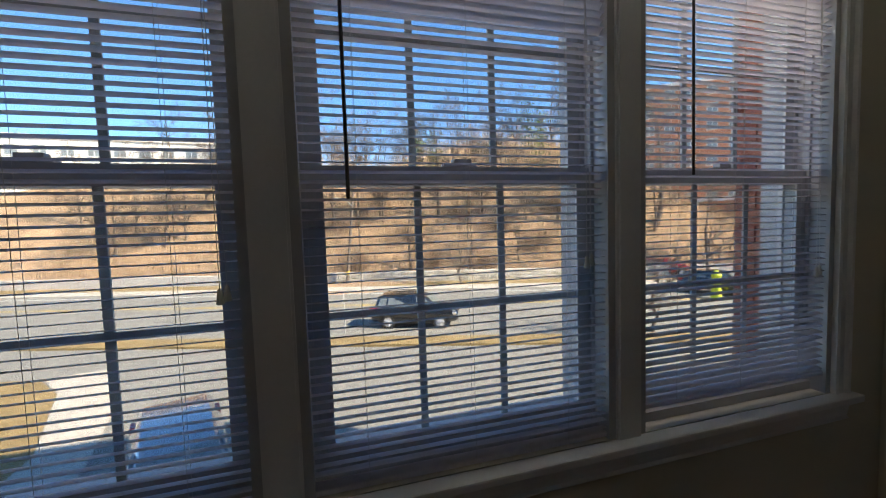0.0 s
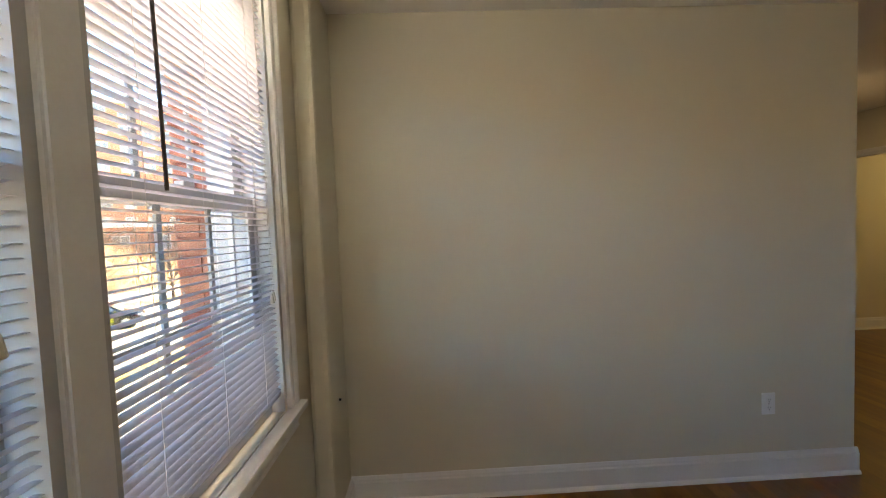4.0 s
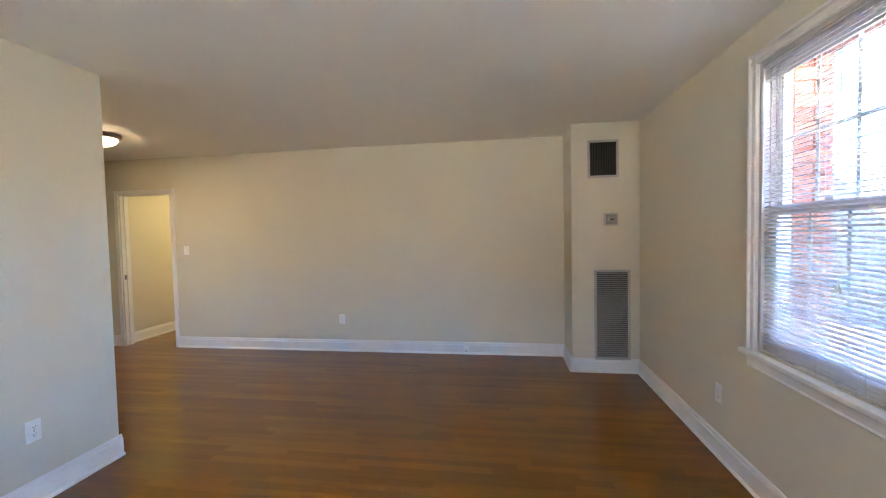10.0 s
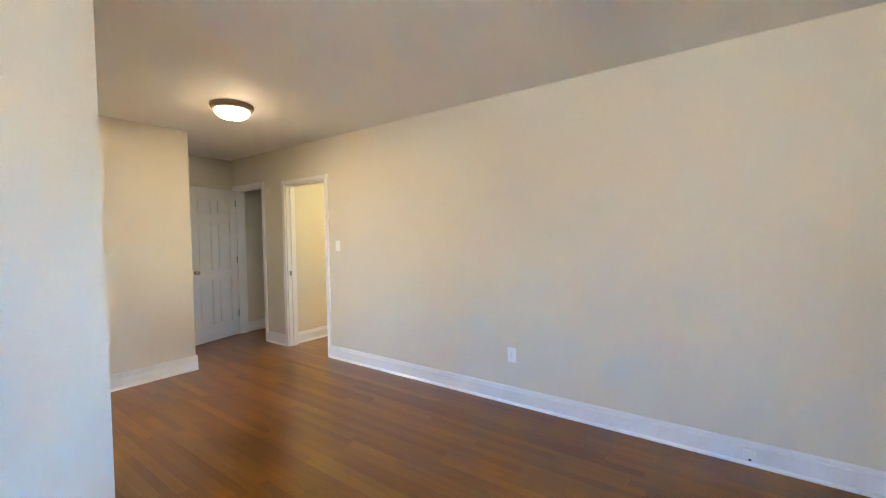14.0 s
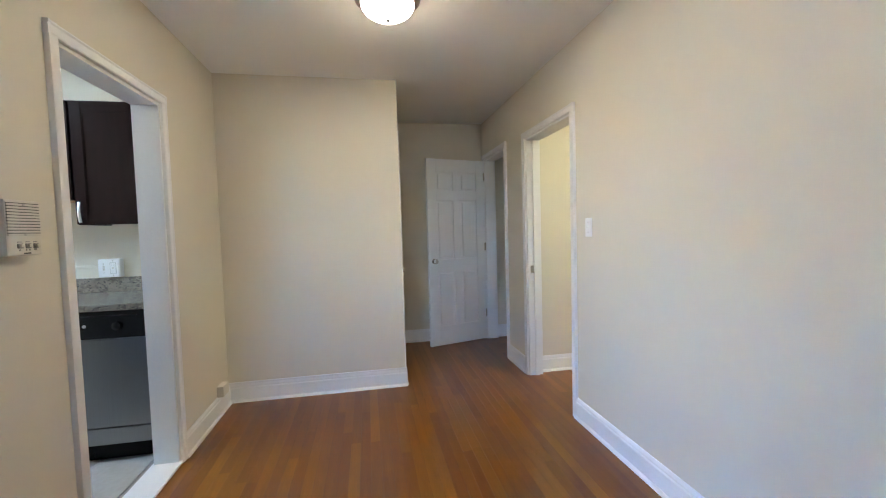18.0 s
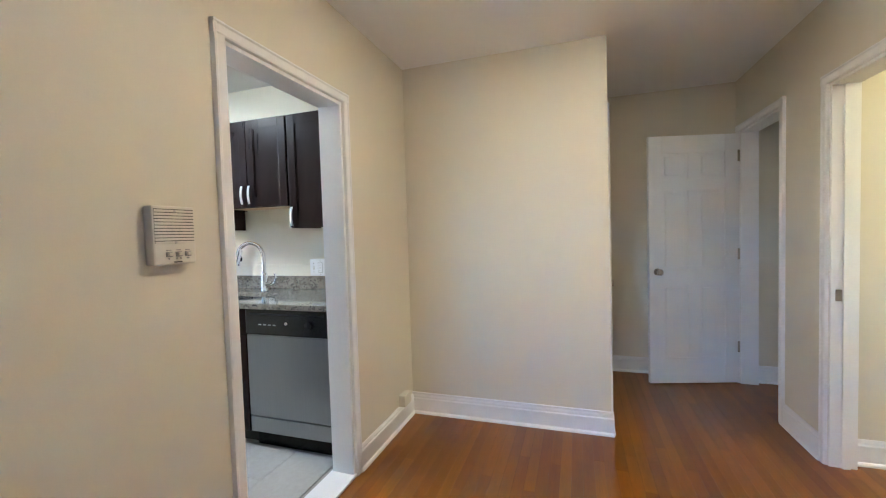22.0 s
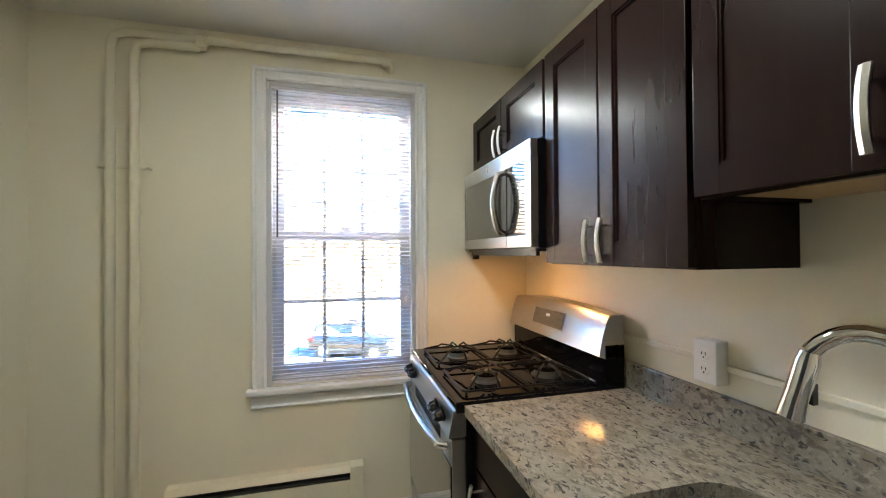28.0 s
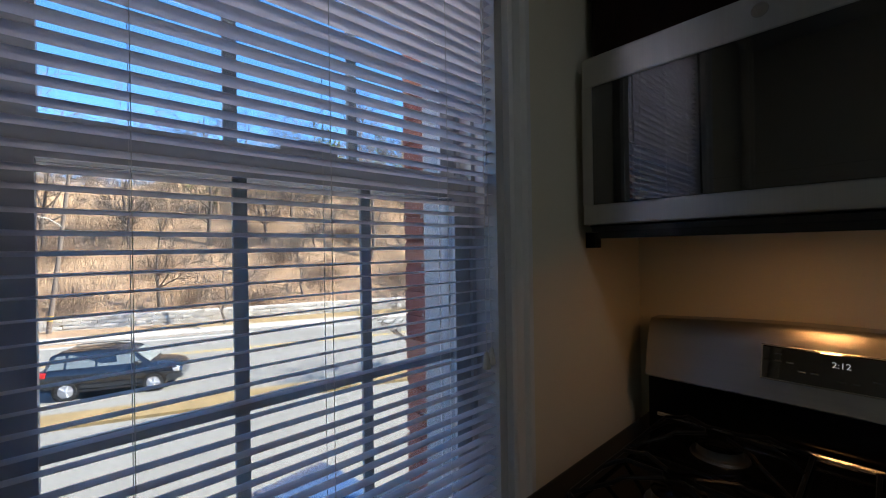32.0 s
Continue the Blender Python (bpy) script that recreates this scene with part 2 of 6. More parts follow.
M["plastic"] = material("black_plastic", (0.012, 0.012, 0.013), rough=0.25, vary=0.1, bump=0.01)
M["iron"] = material("cast_iron_grate", (0.008, 0.008, 0.009), rough=0.34, vary=0.2, grain=200, bump=0.1, spec=0.15)
M["burner"] = material("burner_aluminium", (0.13, 0.128, 0.123), rough=0.34, metal=0.8, vary=0.15)
M["ivory"] = material("ivory_plastic", (0.66, 0.63, 0.55), rough=0.4, vary=0.03, bump=0.0)
M["white_plastic"] = material("white_plastic", (0.86, 0.86, 0.85), rough=0.35, vary=0.02, bump=0.0)
M["dark"] = material("dark_slot", (0.02, 0.02, 0.02), rough=0.7, bump=0.0)
M["greymetal"] = material("painted_grey_metal", (0.46, 0.45, 0.42), rough=0.45, vary=0.08, scale=8)
M["ventdark"] = material("dusty_vent_blade", (0.05, 0.05, 0.048), rough=0.6, vary=0.2)
M["glass"] = clear_glass("window_glass", (0.80, 0.81, 0.81), 0.035)
M["screen"] = clear_glass("insect_screen", (0.93, 0.93, 0.93), 0.0)
M["bronze"] = material("brushed_bronze_pan", (0.33, 0.27, 0.22), rough=0.3, metal=1.0, vary=0.08)
M["globe"] = glow("lit_frosted_glass", (1.0, 0.74, 0.45), 0.42)
M["kglobe"] = glow("lit_frosted_glass_neutral", (1.0, 0.95, 0.85), 0.36)
M["pipe"] = material("painted_pipe", (0.72, 0.67, 0.53), rough=0.4, vary=0.03)
M["brick"] = random_tint(by_position(material("red_brick", (0.38, 0.14, 0.095), rough=0.85, vary=0.18, scale=9, grain=120, bump=0.4)), 0.25, 0.01)
def brick_courses():
    """Brick courses for the facades that stay out of sight or far off."""
    m = material("brick_courses", (0.34, 0.125, 0.085), rough=0.9, vary=0.2, scale=5, grain=80, bump=0.3)
    nt, b, mk, ln = node_links(m)
    br, mpn = mk("ShaderNodeTexBrick"), mk("ShaderNodeMapping")
    mpn.inputs["Rotation"].default_value = (radians(90), 0, 0)
    geo_ = mk("ShaderNodeNewGeometry")
    sep, com, ad = mk("ShaderNodeSeparateXYZ"), mk("ShaderNodeCombineXYZ"), mk("ShaderNodeMath")
    ln(geo_.outputs["Position"], sep.inputs[0])
    ln(sep.outputs["X"], ad.inputs[0]), ln(sep.outputs["Y"], ad.inputs[1])
    ln(ad.outputs[0], com.inputs["X"]), ln(sep.outputs["Z"], com.inputs["Y"])
    ln(com.outputs[0], br.inputs["Vector"])
    br.inputs["Scale"].default_value = 1.0
    br.inputs["Brick Width"].default_value, br.inputs["Row Height"].default_value, br.inputs["Mortar Size"].default_value = 0.21, 0.0675, 0.005
    br.inputs["Color2"].default_value, br.inputs["Mortar"].default_value = (0.28, 0.10, 0.07, 1), (0.46, 0.43, 0.39, 1)
    hs_ = next(n for n in nt.nodes if n.bl_idname == "ShaderNodeHueSaturation")
    ln(hs_.outputs[0], br.inputs["Color1"])
    ln(br.outputs["Color"], b.inputs["Base Color"])
    return m


M["brickwall"] = brick_courses()
M["mortar"] = material("mortar", (0.50, 0.47, 0.43), rough=0.95, vary=0.12, grain=200, bump=0.3)
M["asphalt"] = material("asphalt", (0.205, 0.20, 0.18), rough=0.9, vary=0.14, scale=0.35, grain=30, bump=0.3)
M["concrete"] = material("pale_concrete", (0.42, 0.39, 0.34), rough=0.9, vary=0.15, scale=0.8, grain=30, bump=0.2)
M["grass"] = material("winter_grass", (0.24, 0.17, 0.075), rough=1.0, vary=0.35, scale=1.4, grain=25, bump=0.6)
M["leafmould"] = material("dry_hillside", (0.34, 0.225, 0.135), rough=1.0, vary=0.45, scale=0.35, grain=5, bump=0.8)
M["bark"] = random_tint(material("bark", (0.11, 0.085, 0.068), rough=0.95, vary=0.25, scale=4, grain=40, bump=0.4), 0.3)
M["brush"] = random_tint(material("dry_brush", (0.36, 0.25, 0.165), rough=0.95, vary=0.3, scale=1, grain=12, bump=0.0), 0.35, 0.01)
M["ivy"] = random_tint(material("ivy_leaf", (0.11, 0.14, 0.035), rough=0.7, vary=0.3, scale=4, grain=30, bump=0.0), 0.3)
M["stone"] = random_tint(material("fieldstone", (0.50, 0.46, 0.39), rough=0.9, vary=0.2, scale=3, grain=40, bump=0.5), 0.3)
M["paintline_w"] = material("white_road_paint", (0.6, 0.6, 0.58), rough=0.8, vary=0.15)
M["paintline_y"] = material("yellow_road_paint", (0.50, 0.33, 0.06), rough=0.8, vary=0.15)

# ---- builders ----
def box(bm, x0, x1, y0, y1, z0, z1, bevel=0.0):
    m = Matrix.LocRotScale(((x0 + x1) / 2, (y0 + y1) / 2, (z0 + z1) / 2), None, (abs(x1 - x0), abs(y1 - y0), abs(z1 - z0)))
    r = bmesh.ops.create_cube(bm, size=1, matrix=m)
    if bevel:
        es = {e for v in r["verts"] for e in v.link_edges}
        bmesh.ops.bevel(bm, geom=list(es), offset=bevel, segments=2, affect="EDGES", profile=0.6)
    return bm


def boxes(*rows, bevel=0.0):
    bm = bmesh.new()
    for r in rows:
        box(bm, *r, bevel=bevel)
    return bm


def tube(path, radius, sides=10, closed_ends=True, bm=None):
    """A round bar along a path; radius may be a list."""
    bm = bm or bmesh.new()
    pts = [Vector(p) for p in path]
    rad = radius if isinstance(radius, (list, tuple)) else [radius] * len(pts)
    rings, up = [], None
    for i, p in enumerate(pts):
        d = (pts[min(i + 1, len(pts) - 1)] - pts[max(i - 1, 0)]).normalized()
        if up is None:
            up = d.orthogonal().normalized()
        up = (up - d * up.dot(d)).normalized()
        side = d.cross(up)
        rings.append([bm.verts.new(p + (up * math.cos(a) + side * math.sin(a)) * rad[i]) for a in [2 * math.pi * k / sides for k in range(sides)]])
    for a, b in zip(rings, rings[1:]):
        for k in range(sides):
            bm.faces.new((a[k], a[(k + 1) % sides], b[(k + 1) % sides], b[k]))
    if closed_ends:
        bm.faces.new(rings[0][::-1]), bm.faces.new(rings[-1])
    return bm


def lathe(profile, sides=32, bm=None, axis="Z", at=(0, 0, 0)):
    """Turned shape from (radius, height) pairs."""
    bm = bm or bmesh.new()
    rings = []
    for r, h in profile:
        ring = []
        for k in range(sides):
            a = 2 * math.pi * k / sides
            c, s = r * math.cos(a), r * math.sin(a)
            v = {"Z": (c, s, h), "X": (h, c, s), "Y": (c, h, s)}[axis]
            ring.append(bm.verts.new(Vector(v) + Vector(at)))
        rings.append(ring)
    for a, b in zip(rings, rings[1:]):
        for k in range(sides):
            bm.faces.new((a[k], a[(k + 1) % sides], b[(k + 1) % sides], b[k]))
    bm.faces.new(rings[0][::-1]), bm.faces.new(rings[-1])
    bmesh.ops.recalc_face_normals(bm, faces=bm.faces[:])
    return bm


def extrude_profile(outline, length, place):
    """A prism: outline in (a, b), drawn out by length; place maps (a, b, s) to a point."""
    bm = bmesh.new()
    ends = [[bm.verts.new(place(a, b, s)) for a, b in outline] for s in (0, length)]
    n = len(outline)
    for k in range(n):
        bm.faces.new((ends[0][k], ends[0][(k + 1) % n], ends[1][(k + 1) % n], ends[1][k]))
    bm.faces.new(ends[0][::-1]), bm.faces.new(ends[1])
    bmesh.ops.recalc_face_normals(bm, faces=bm.faces[:])
    return bm


def mesh_of(name, bm, mat, smooth=False):
    me = bpy.data.meshes.new(name)
    bm.to_mesh(me)
    bm.free()
    me.materials.append(mat)
    if smooth:
        for p in me.polygons:
            p.use_smooth = True
        me.set_sharp_from_angle(angle=radians(35))
    return me


def part(name, bm, mat, parent, label="", smooth=False, m=None):
    ob = new(name, mesh_of(name, bm, mat, smooth))
    ob.parent = parent
    if m is not None:
        ob.matrix_basis = m
    if label:
        tagged(ob, label)
    return ob


def piece(name, me, parent, m):
    """An object of its own on a shared mesh."""
    ob = new(name, me)
    ob.parent = parent
    ob.matrix_basis = m
    return ob


def thing(name, m, label, category, group=""):
    ob = new(name)
    ob.empty_display_size = 0.1
    ob.matrix_basis = m
    return tagged(ob, label, category, group)


def setting(name, bm, mat, label, category, smooth=False):
    return tagged(new(name, mesh_of(name, bm, mat, smooth)), label, category, kind="structure")


def wall_boxes(axis, a0, a1, b0, b1, z0, z1, openings=()):
    """A wall along an axis from a0 to a1, b0 to b1 thick, with openings (a, a, z, z)."""
    bm = bmesh.new()

    def put(p, q, lo, hi):
        if q - p > 1e-4 and hi - lo > 1e-4:
            if axis == "x":
                box(bm, p, q, b0, b1, lo, hi)
            else:
                box(bm, b0, b1, p, q, lo, hi)
    pos = a0
    for p, q, lo, hi in sorted(openings):
        put(pos, p, z0, z1)
        put(p, q, z0, lo)
        put(p, q, hi, z1)
        pos = q
    put(pos, a1, z0, z1)
    return bm


# ---- plan ----
H = 2.45                      # ceiling
X1, X2, X3 = 3.805, 6.345, 7.60   # stub wall face, hall end face, corridor end
YK, YC = 2.395, 1.057          # kitchen wall face in the hall, corridor side
YL, YKF = 5.15, 5.12           # window wall faces: living room, kitchen
KX0, KX1, KY0 = 3.93, 6.22, 2.525  # kitchen inside
OUT = 5.54                     # outer face of the brick
WZ0, WZ1 = 0.765, 2.235         # window openings

lv_wins = [(0.68, 1.464), (1.546, 2.358), (2.436, 3.215)]
k_win = (4.86, 5.585)
w_win = (2.335, 3.10)

setting("wall_north", wall_boxes("x", -0.15, X1, YL, 5.37, 0, H, [(a, b, WZ0, WZ1) for a, b in lv_wins]), M["wall"], "cream painted window wall of the living room", "wall")
setting("wall_kitchen_window", wall_boxes("x", X1, 8.0, YKF, 5.37, 0, H, [(*k_win, WZ0, WZ1)]), M["kwall"], "cream painted kitchen window wall", "wall")
setting("wall_west", wall_boxes("y", -0.12, YL, -0.15, 0, 0, H, [(*w_win, WZ0, WZ1)]), M["wall"], "cream painted wall with one window", "wall")
setting("wall_stub", boxes((X1, KX0 - 0.004, YK, YL, 0, H)), M["wall"], "cream painted wall between living room and kitchen", "wall")
setting("wall_kitchen_west", boxes((KX0 - 0.004, KX0, KY0, YKF, 0, H)), M["kwall"], "pale yellow kitchen wall", "wall")
setting("wall_hall_north", wall_boxes("x", KX0 - 0.004, X2, YK, KY0 - 0.004, 0, H, [(4.794, 5.535, 0, 1.985)]), M["wall"], "cream wall with the cased opening to the kitchen", "wall")
setting("wall_kitchen_south", wall_boxes("x", KX0, KX1, KY0 - 0.004, KY0, 0, H, [(4.794, 5.535, 0, 1.985)]), M["kwall"], "pale kitchen wall round the doorway", "wall")
setting("wall_kitchen_east", boxes((KX1, X2, KY0 - 0.004, YKF, 0, H)), M["kwall"], "cream kitchen wall behind counter and cabinets", "wall")
setting("wall_hall_end", boxes((X2, X2 + 0.10, YC, YK + 0.1, 0, H)), M["wall"], "cream wall at the end of the hall", "wall")
setting("wall_corridor_north", wall_boxes("x", X2 + 0.10, X3 + 0.12, YC, YC + 0.12, 0, H, [(6.50, 7.38, 0, 2.03)]), M["wall"], "cream wall with the entrance door", "wall")
setting("wall_corridor_end", boxes((X3, X3 + 0.12, -0.12, YC, 0, H)), M["wall"], "cream wall closing the corridor", "wall")
setting("wall_south", wall_boxes("x", -0.15, X3, -0.12, 0, 0, H, [(5.535, 6.305, 0, 2.00), (6.815, 7.505, 0, 2.03)]), M["wall"], "long cream painted wall with two doorways", "wall")
setting("wall_column", boxes((0, 0.637, 0, 0.50, 0, H), bevel=0.004), M["wall"], "cream boxed duct column in the corner", "wall")
setting("wall_chase", boxes((3.47, X1, 5.065, YL, 0, H), bevel=0.02), M["wall"], "narrow boxed pipe chase beside the windows", "wall")
# rooms behind the two doorways
setting("wall_back_room", boxes((6.355, 6.455, -2.6, -0.12, 0, H), (4.3, 6.355, -2.7, -2.6, 0, H), (4.2, 4.3, -2.7, -0.12, 0, H)), M["wall"], "yellow lit cream walls of the next room", "wall")
setting("wall_closet", boxes((6.70, 6.76, -0.80, -0.12, 0, H), (7.56, 7.62, -0.80, -0.12, 0, H), (6.70, 7.62, -0.86, -0.80, 0, H)), M["wall"], "cream walls inside the closet", "wall")

setting("ceiling", boxes((-0.15, X3 + 0.12, -2.7, 5.37, H, H + 0.2)), M["ceiling"], "off-white painted plaster ceiling", "ceiling")
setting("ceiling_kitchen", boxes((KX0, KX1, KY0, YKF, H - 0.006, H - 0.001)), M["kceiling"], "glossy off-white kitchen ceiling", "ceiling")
setting("floor_base", boxes((-0.15, X3 + 0.12, -2.7, YK + 0.05, -0.25, -0.006), (-0.15, KX0, YK + 0.05, 5.37, -0.25, -0.006)), M["gap"], "dark gaps under the strip floor", "floor")
setting("floor_kitchen_bed", boxes((KX0, 8.0, YK + 0.05, 5.37, -0.25, 0.002)), M["grout"], "grey grout bed of the kitchen floor", "floor")


# ---- baseboards ----
BASE = [(0, 0), (0.016, 0), (0.016, 0.105), (0.011, 0.112), (0.011, 0.122), (0.006, 0.136), (0, 0.138)]
SHOE = [(0, 0), (0.028, 0), (0.026, 0.010), (0.020, 0.017), (0.016, 0.020), (0, 0.020)]


def baseboard(p, q, nx, ny, mat=None):
    """A moulded skirting from p to q on a wall that faces (nx, ny)."""
    d = Vector((q[0] - p[0], q[1] - p[1], 0))
    n, u = d.length, d.normalized()
    for prof in (BASE, SHOE):
        bm = extrude_profile(prof, n, lambda a, b, s: Vector((p[0], p[1], 0)) + u * s + Vector((nx, ny, 0)) * (a - 0.001) + Vector((0, 0, b)))
        setting("baseboard", bm, mat or M["trim"], "white moulded baseboard along the wall", "baseboard")


for p, q, nx, ny in (((0, 0.50), (0, YL), 1, 0), ((0, 0.50), (0.655, 0.50), 0, 1), ((0.637, 0), (0.637, 0.516), 1, 0), ((0.637, 0), (5.50, 0), 0, 1),
                     ((6.34, 0), (6.78, 0), 0, 1), ((X3, 0), (X3, YC), -1, 0), ((X2, YC - 0.016), (X2, YK), -1, 0), ((X2, YC), (6.46, YC), 0, -1),
                     ((7.42, YC), (X3, YC), 0, -1), ((5.575, YK), (X2, YK), 0, -1), ((X1 - 0.016, YK), (4.74, YK), 0, -1), ((X1, YK - 0.016), (X1, 5.065), -1, 0),
                     ((0, YL), (3.47, YL), 0, -1), ((3.47, 5.065), (X1, 5.065), 0, -1), ((3.47, 5.065), (3.47, YL), -1, 0),
                     ((6.355, -2.6), (6.355, -0.12), -1, 0), ((4.3, -2.6), (6.355, -2.6), 0, 1), ((7.56, -0.8), (7.56, -0.12), -1, 0), ((6.76, -0.8), (7.56, -0.8), 0, 1),
                     ((5.3, YKF), (5.62, YKF), 0, -1), ((KX0, KY0), (KX0, YKF), 1, 0), ((KX0, KY0), (4.74, KY0), 0, 1)):
    baseboard(p, q, nx, ny)


# ---- windows ----
CASE = [(0, 0), (0, 0.016), (0.008, 0.020), (0.020, 0.015), (0.040, 0.014), (0.046, 0.024), (0.056, 0.026), (0.062, 0.020), (0.062, 0)]


def slat_mesh(w):
    bm = bmesh.new()
    prof = [(-0.0125, -0.0010), (-0.0063, 0.0006), (0, 0.0012), (0.0063, 0.0006), (0.0125, -0.0010)]
    rows = [[bm.verts.new((x, y, z)) for y, z in prof] for x in (-w / 2, w / 2)]
    low = [[bm.verts.new((x, y, z - 0.0005)) for y, z in prof] for x in (-w / 2, w / 2)]
    for k in range(4):
        bm.faces.new((rows[0][k], rows[1][k], rows[1][k + 1], rows[0][k + 1]))
        bm.faces.new((low[0][k + 1], low[1][k + 1], low[1][k], low[0][k]))
    for r in (0, 4):
        bm.faces.new((rows[0][r], rows[1][r], low[1][r], low[0][r]))
    bmesh.ops.recalc_face_normals(bm, faces=bm.faces[:])
    return mesh_of("slat", bm, M["slat"], True)


def blind(m, w, z0, z1, depth, tilt, wand_x, wand_z, cord_x, cord_z, label, bunch=(), clear_wand=False):
    """A mini blind; local y points out, x to the right as seen from inside."""
    b = thing("window_blind", m, label, "blind", "white mini blinds")
    part("headrail", boxes((-w / 2 + 0.004, w / 2 - 0.004, depth - 0.016, depth + 0.014, z1 - 0.032, z1 - 0.002), bevel=0.003), M["slat"], b)
    for s in (-1, 1):
        part("bracket", boxes((s * (w / 2 - 0.006) - 0.005, s * (w / 2 - 0.006) + 0.005, depth - 0.022, depth + 0.016, z1 - 0.040, z1), bevel=0.002), M["slat"], b)
    part("bottom_rail", boxes((-w / 2 + 0.006, w / 2 - 0.006, depth - 0.012, depth + 0.012, z0 + 0.004, z0 + 0.018), bevel=0.004), M["slat"], b)
    me = slat_mesh(w - 0.014)
    rng = random.Random(int(w * 1000) + int(z0 * 100) + int(cord_x * 100))
    pitch, z = 0.0205, z0 + 0.030
    while z < z1 - 0.045:
        dz, a = rng.uniform(-0.0012, 0.0012), tilt(z) + rng.uniform(-2.5, 2.5)
        for lo, hi, extra in bunch:
            if lo < z < hi:
                a += extra
        piece("slat", me, b, pose(0, depth, z + dz, -a, rng.uniform(-0.12, 0.12), 0))
        z += pitch
    for x in (-w / 2 + 0.14, 0.0, w / 2 - 0.14):
        for dy in (-0.0125, 0.0125):
            part("ladder_cord", tube([(x, depth + dy, z0 + 0.015), (x + 0.001, depth + dy, (z0 + z1) / 2), (x, depth + dy, z1 - 0.03)], 0.0006, 4), M["cord"], b)
    part("tilt_wand", tube([(wand_x, depth - 0.028, z1 - 0.045), (wand_x, depth - 0.034, wand_z)], 0.0042, 6), M["cord"] if clear_wand else M["wand"], b, "clear acrylic tilt wand" if clear_wand else "smoked acrylic tilt wand", True)
    for k, dx in enumerate((0, 0.014)):
        zz = cord_z + k * 0.006
        part("lift_cord", tube([(cord_x, depth - 0.02, z1 - 0.04), (cord_x + dx * 0.4, depth - 0.026, (z1 + zz) / 2), (cord_x + dx, depth - 0.026, zz)], 0.0009, 5), M["cord"], b)
        part("tassel", lathe([(0.003, zz + 0.004), (0.0045, zz), (0.0085, zz - 0.026), (0.006, zz - 0.028)], 8, at=(cord_x + dx, depth - 0.026, 0)), M["ivory"], b, "", True)
    return b


def sash(win, name, w, y0, y1, z0, z1, cols, rail_lo, rail_hi, stile=0.040):
    s = part(name, boxes((-w / 2, -w / 2 + stile, y0, y1, z0, z1), (w / 2 - stile, w / 2, y0, y1, z0, z1),
                         (-w / 2 + stile, w / 2 - stile, y0, y1, z0, z0 + rail_lo), (-w / 2 + stile, w / 2 - stile, y0, y1, z1 - rail_hi, z1)), M["vinyl"], win, "white vinyl sash")
    gx0, gx1, gz0, gz1, ym = -w / 2 + stile, w / 2 - stile, z0 + rail_lo, z1 - rail_hi, (y0 + y1) / 2
    part("pane", boxes((gx0, gx1, ym - 0.0085, ym - 0.0065, gz0, gz1)), M["glass"], s).visible_shadow = False
    for k in range(1, cols):
        x = gx0 + (gx1 - gx0) * k / cols
        part("muntin", boxes((x - 0.009, x + 0.009, ym - 0.0035, ym + 0.0035, gz0, gz1)), M["grille"], s)
    zc = (gz0 + gz1) / 2
    part("muntin", boxes((gx0, gx1, ym - 0.003, ym + 0.003, zc - 0.009, zc + 0.009)), M["grille"], s)
    return s


def window(name, m, w, z0, z1):
    """A double-hung window with its liner; local x to the right from inside, y out, on the wall's inner face."""
    win = new(name)
    win.matrix_basis = m
    tagged(win, "white vinyl double-hung window with grilles", "window", "double-hung windows", "structure")
    zm = (z0 + z1) / 2 - 0.012
    part("window_frame", boxes((-w / 2, -w / 2 + 0.022, 0.0, 0.22, z0, z1), (w / 2 - 0.022, w / 2, 0.0, 0.22, z0, z1),
                               (-w / 2 + 0.022, w / 2 - 0.022, 0.0, 0.22, z1 - 0.022, z1), (-w / 2 + 0.022, w / 2 - 0.022, 0.045, 0.24, z0, z0 + 0.028)), M["vinyl"], win)
    for s in (-1, 1):
        for y in (0.062, 0.104, 0.142):
            part("track_rib", boxes((s * (w / 2 - 0.022) - 0.010, s * (w / 2 - 0.022) + 0.010, y - 0.004, y + 0.004, z0 + 0.028, z1 - 0.022)), M["vinyl"], win)
    iw = w - 0.050
    sash(win, "lower_sash", iw, 0.068, 0.098, z0 + 0.030, zm + 0.024, 3, 0.055, 0.045, 0.045)
    up = sash(win, "upper_sash", iw, 0.108, 0.138, zm - 0.020, z1 - 0.024, 3, 0.045, 0.055, 0.045)
    part("sash_lock", boxes((-0.045, 0.045, 0.072, 0.098, zm + 0.025, zm + 0.031), (-0.018, 0.030, 0.070, 0.094, zm + 0.031, zm + 0.044), bevel=0.002), M["vinyl"], win, "white cam sash lock")
    sc = part("screen", boxes((-iw / 2, iw / 2, 0.158, 0.1585, z0 + 0.028, zm + 0.01)), M["screen"], win, "fine grey insect screen")
    sc.visible_shadow = False
    return win


def casing_run(parent, name, p, u, n, length, label=""):
    """A moulded casing: starts at p, runs along u, its profile spreads along n and stands out towards -y."""
    p, u, n = Vector(p), Vector(u), Vector(n)
    bm = extrude_profile(CASE, length, lambda a, b, s: p + u * s + n * a + Vector((0, -b, 0)))
    return part(name, bm, M["trim"], parent, label)


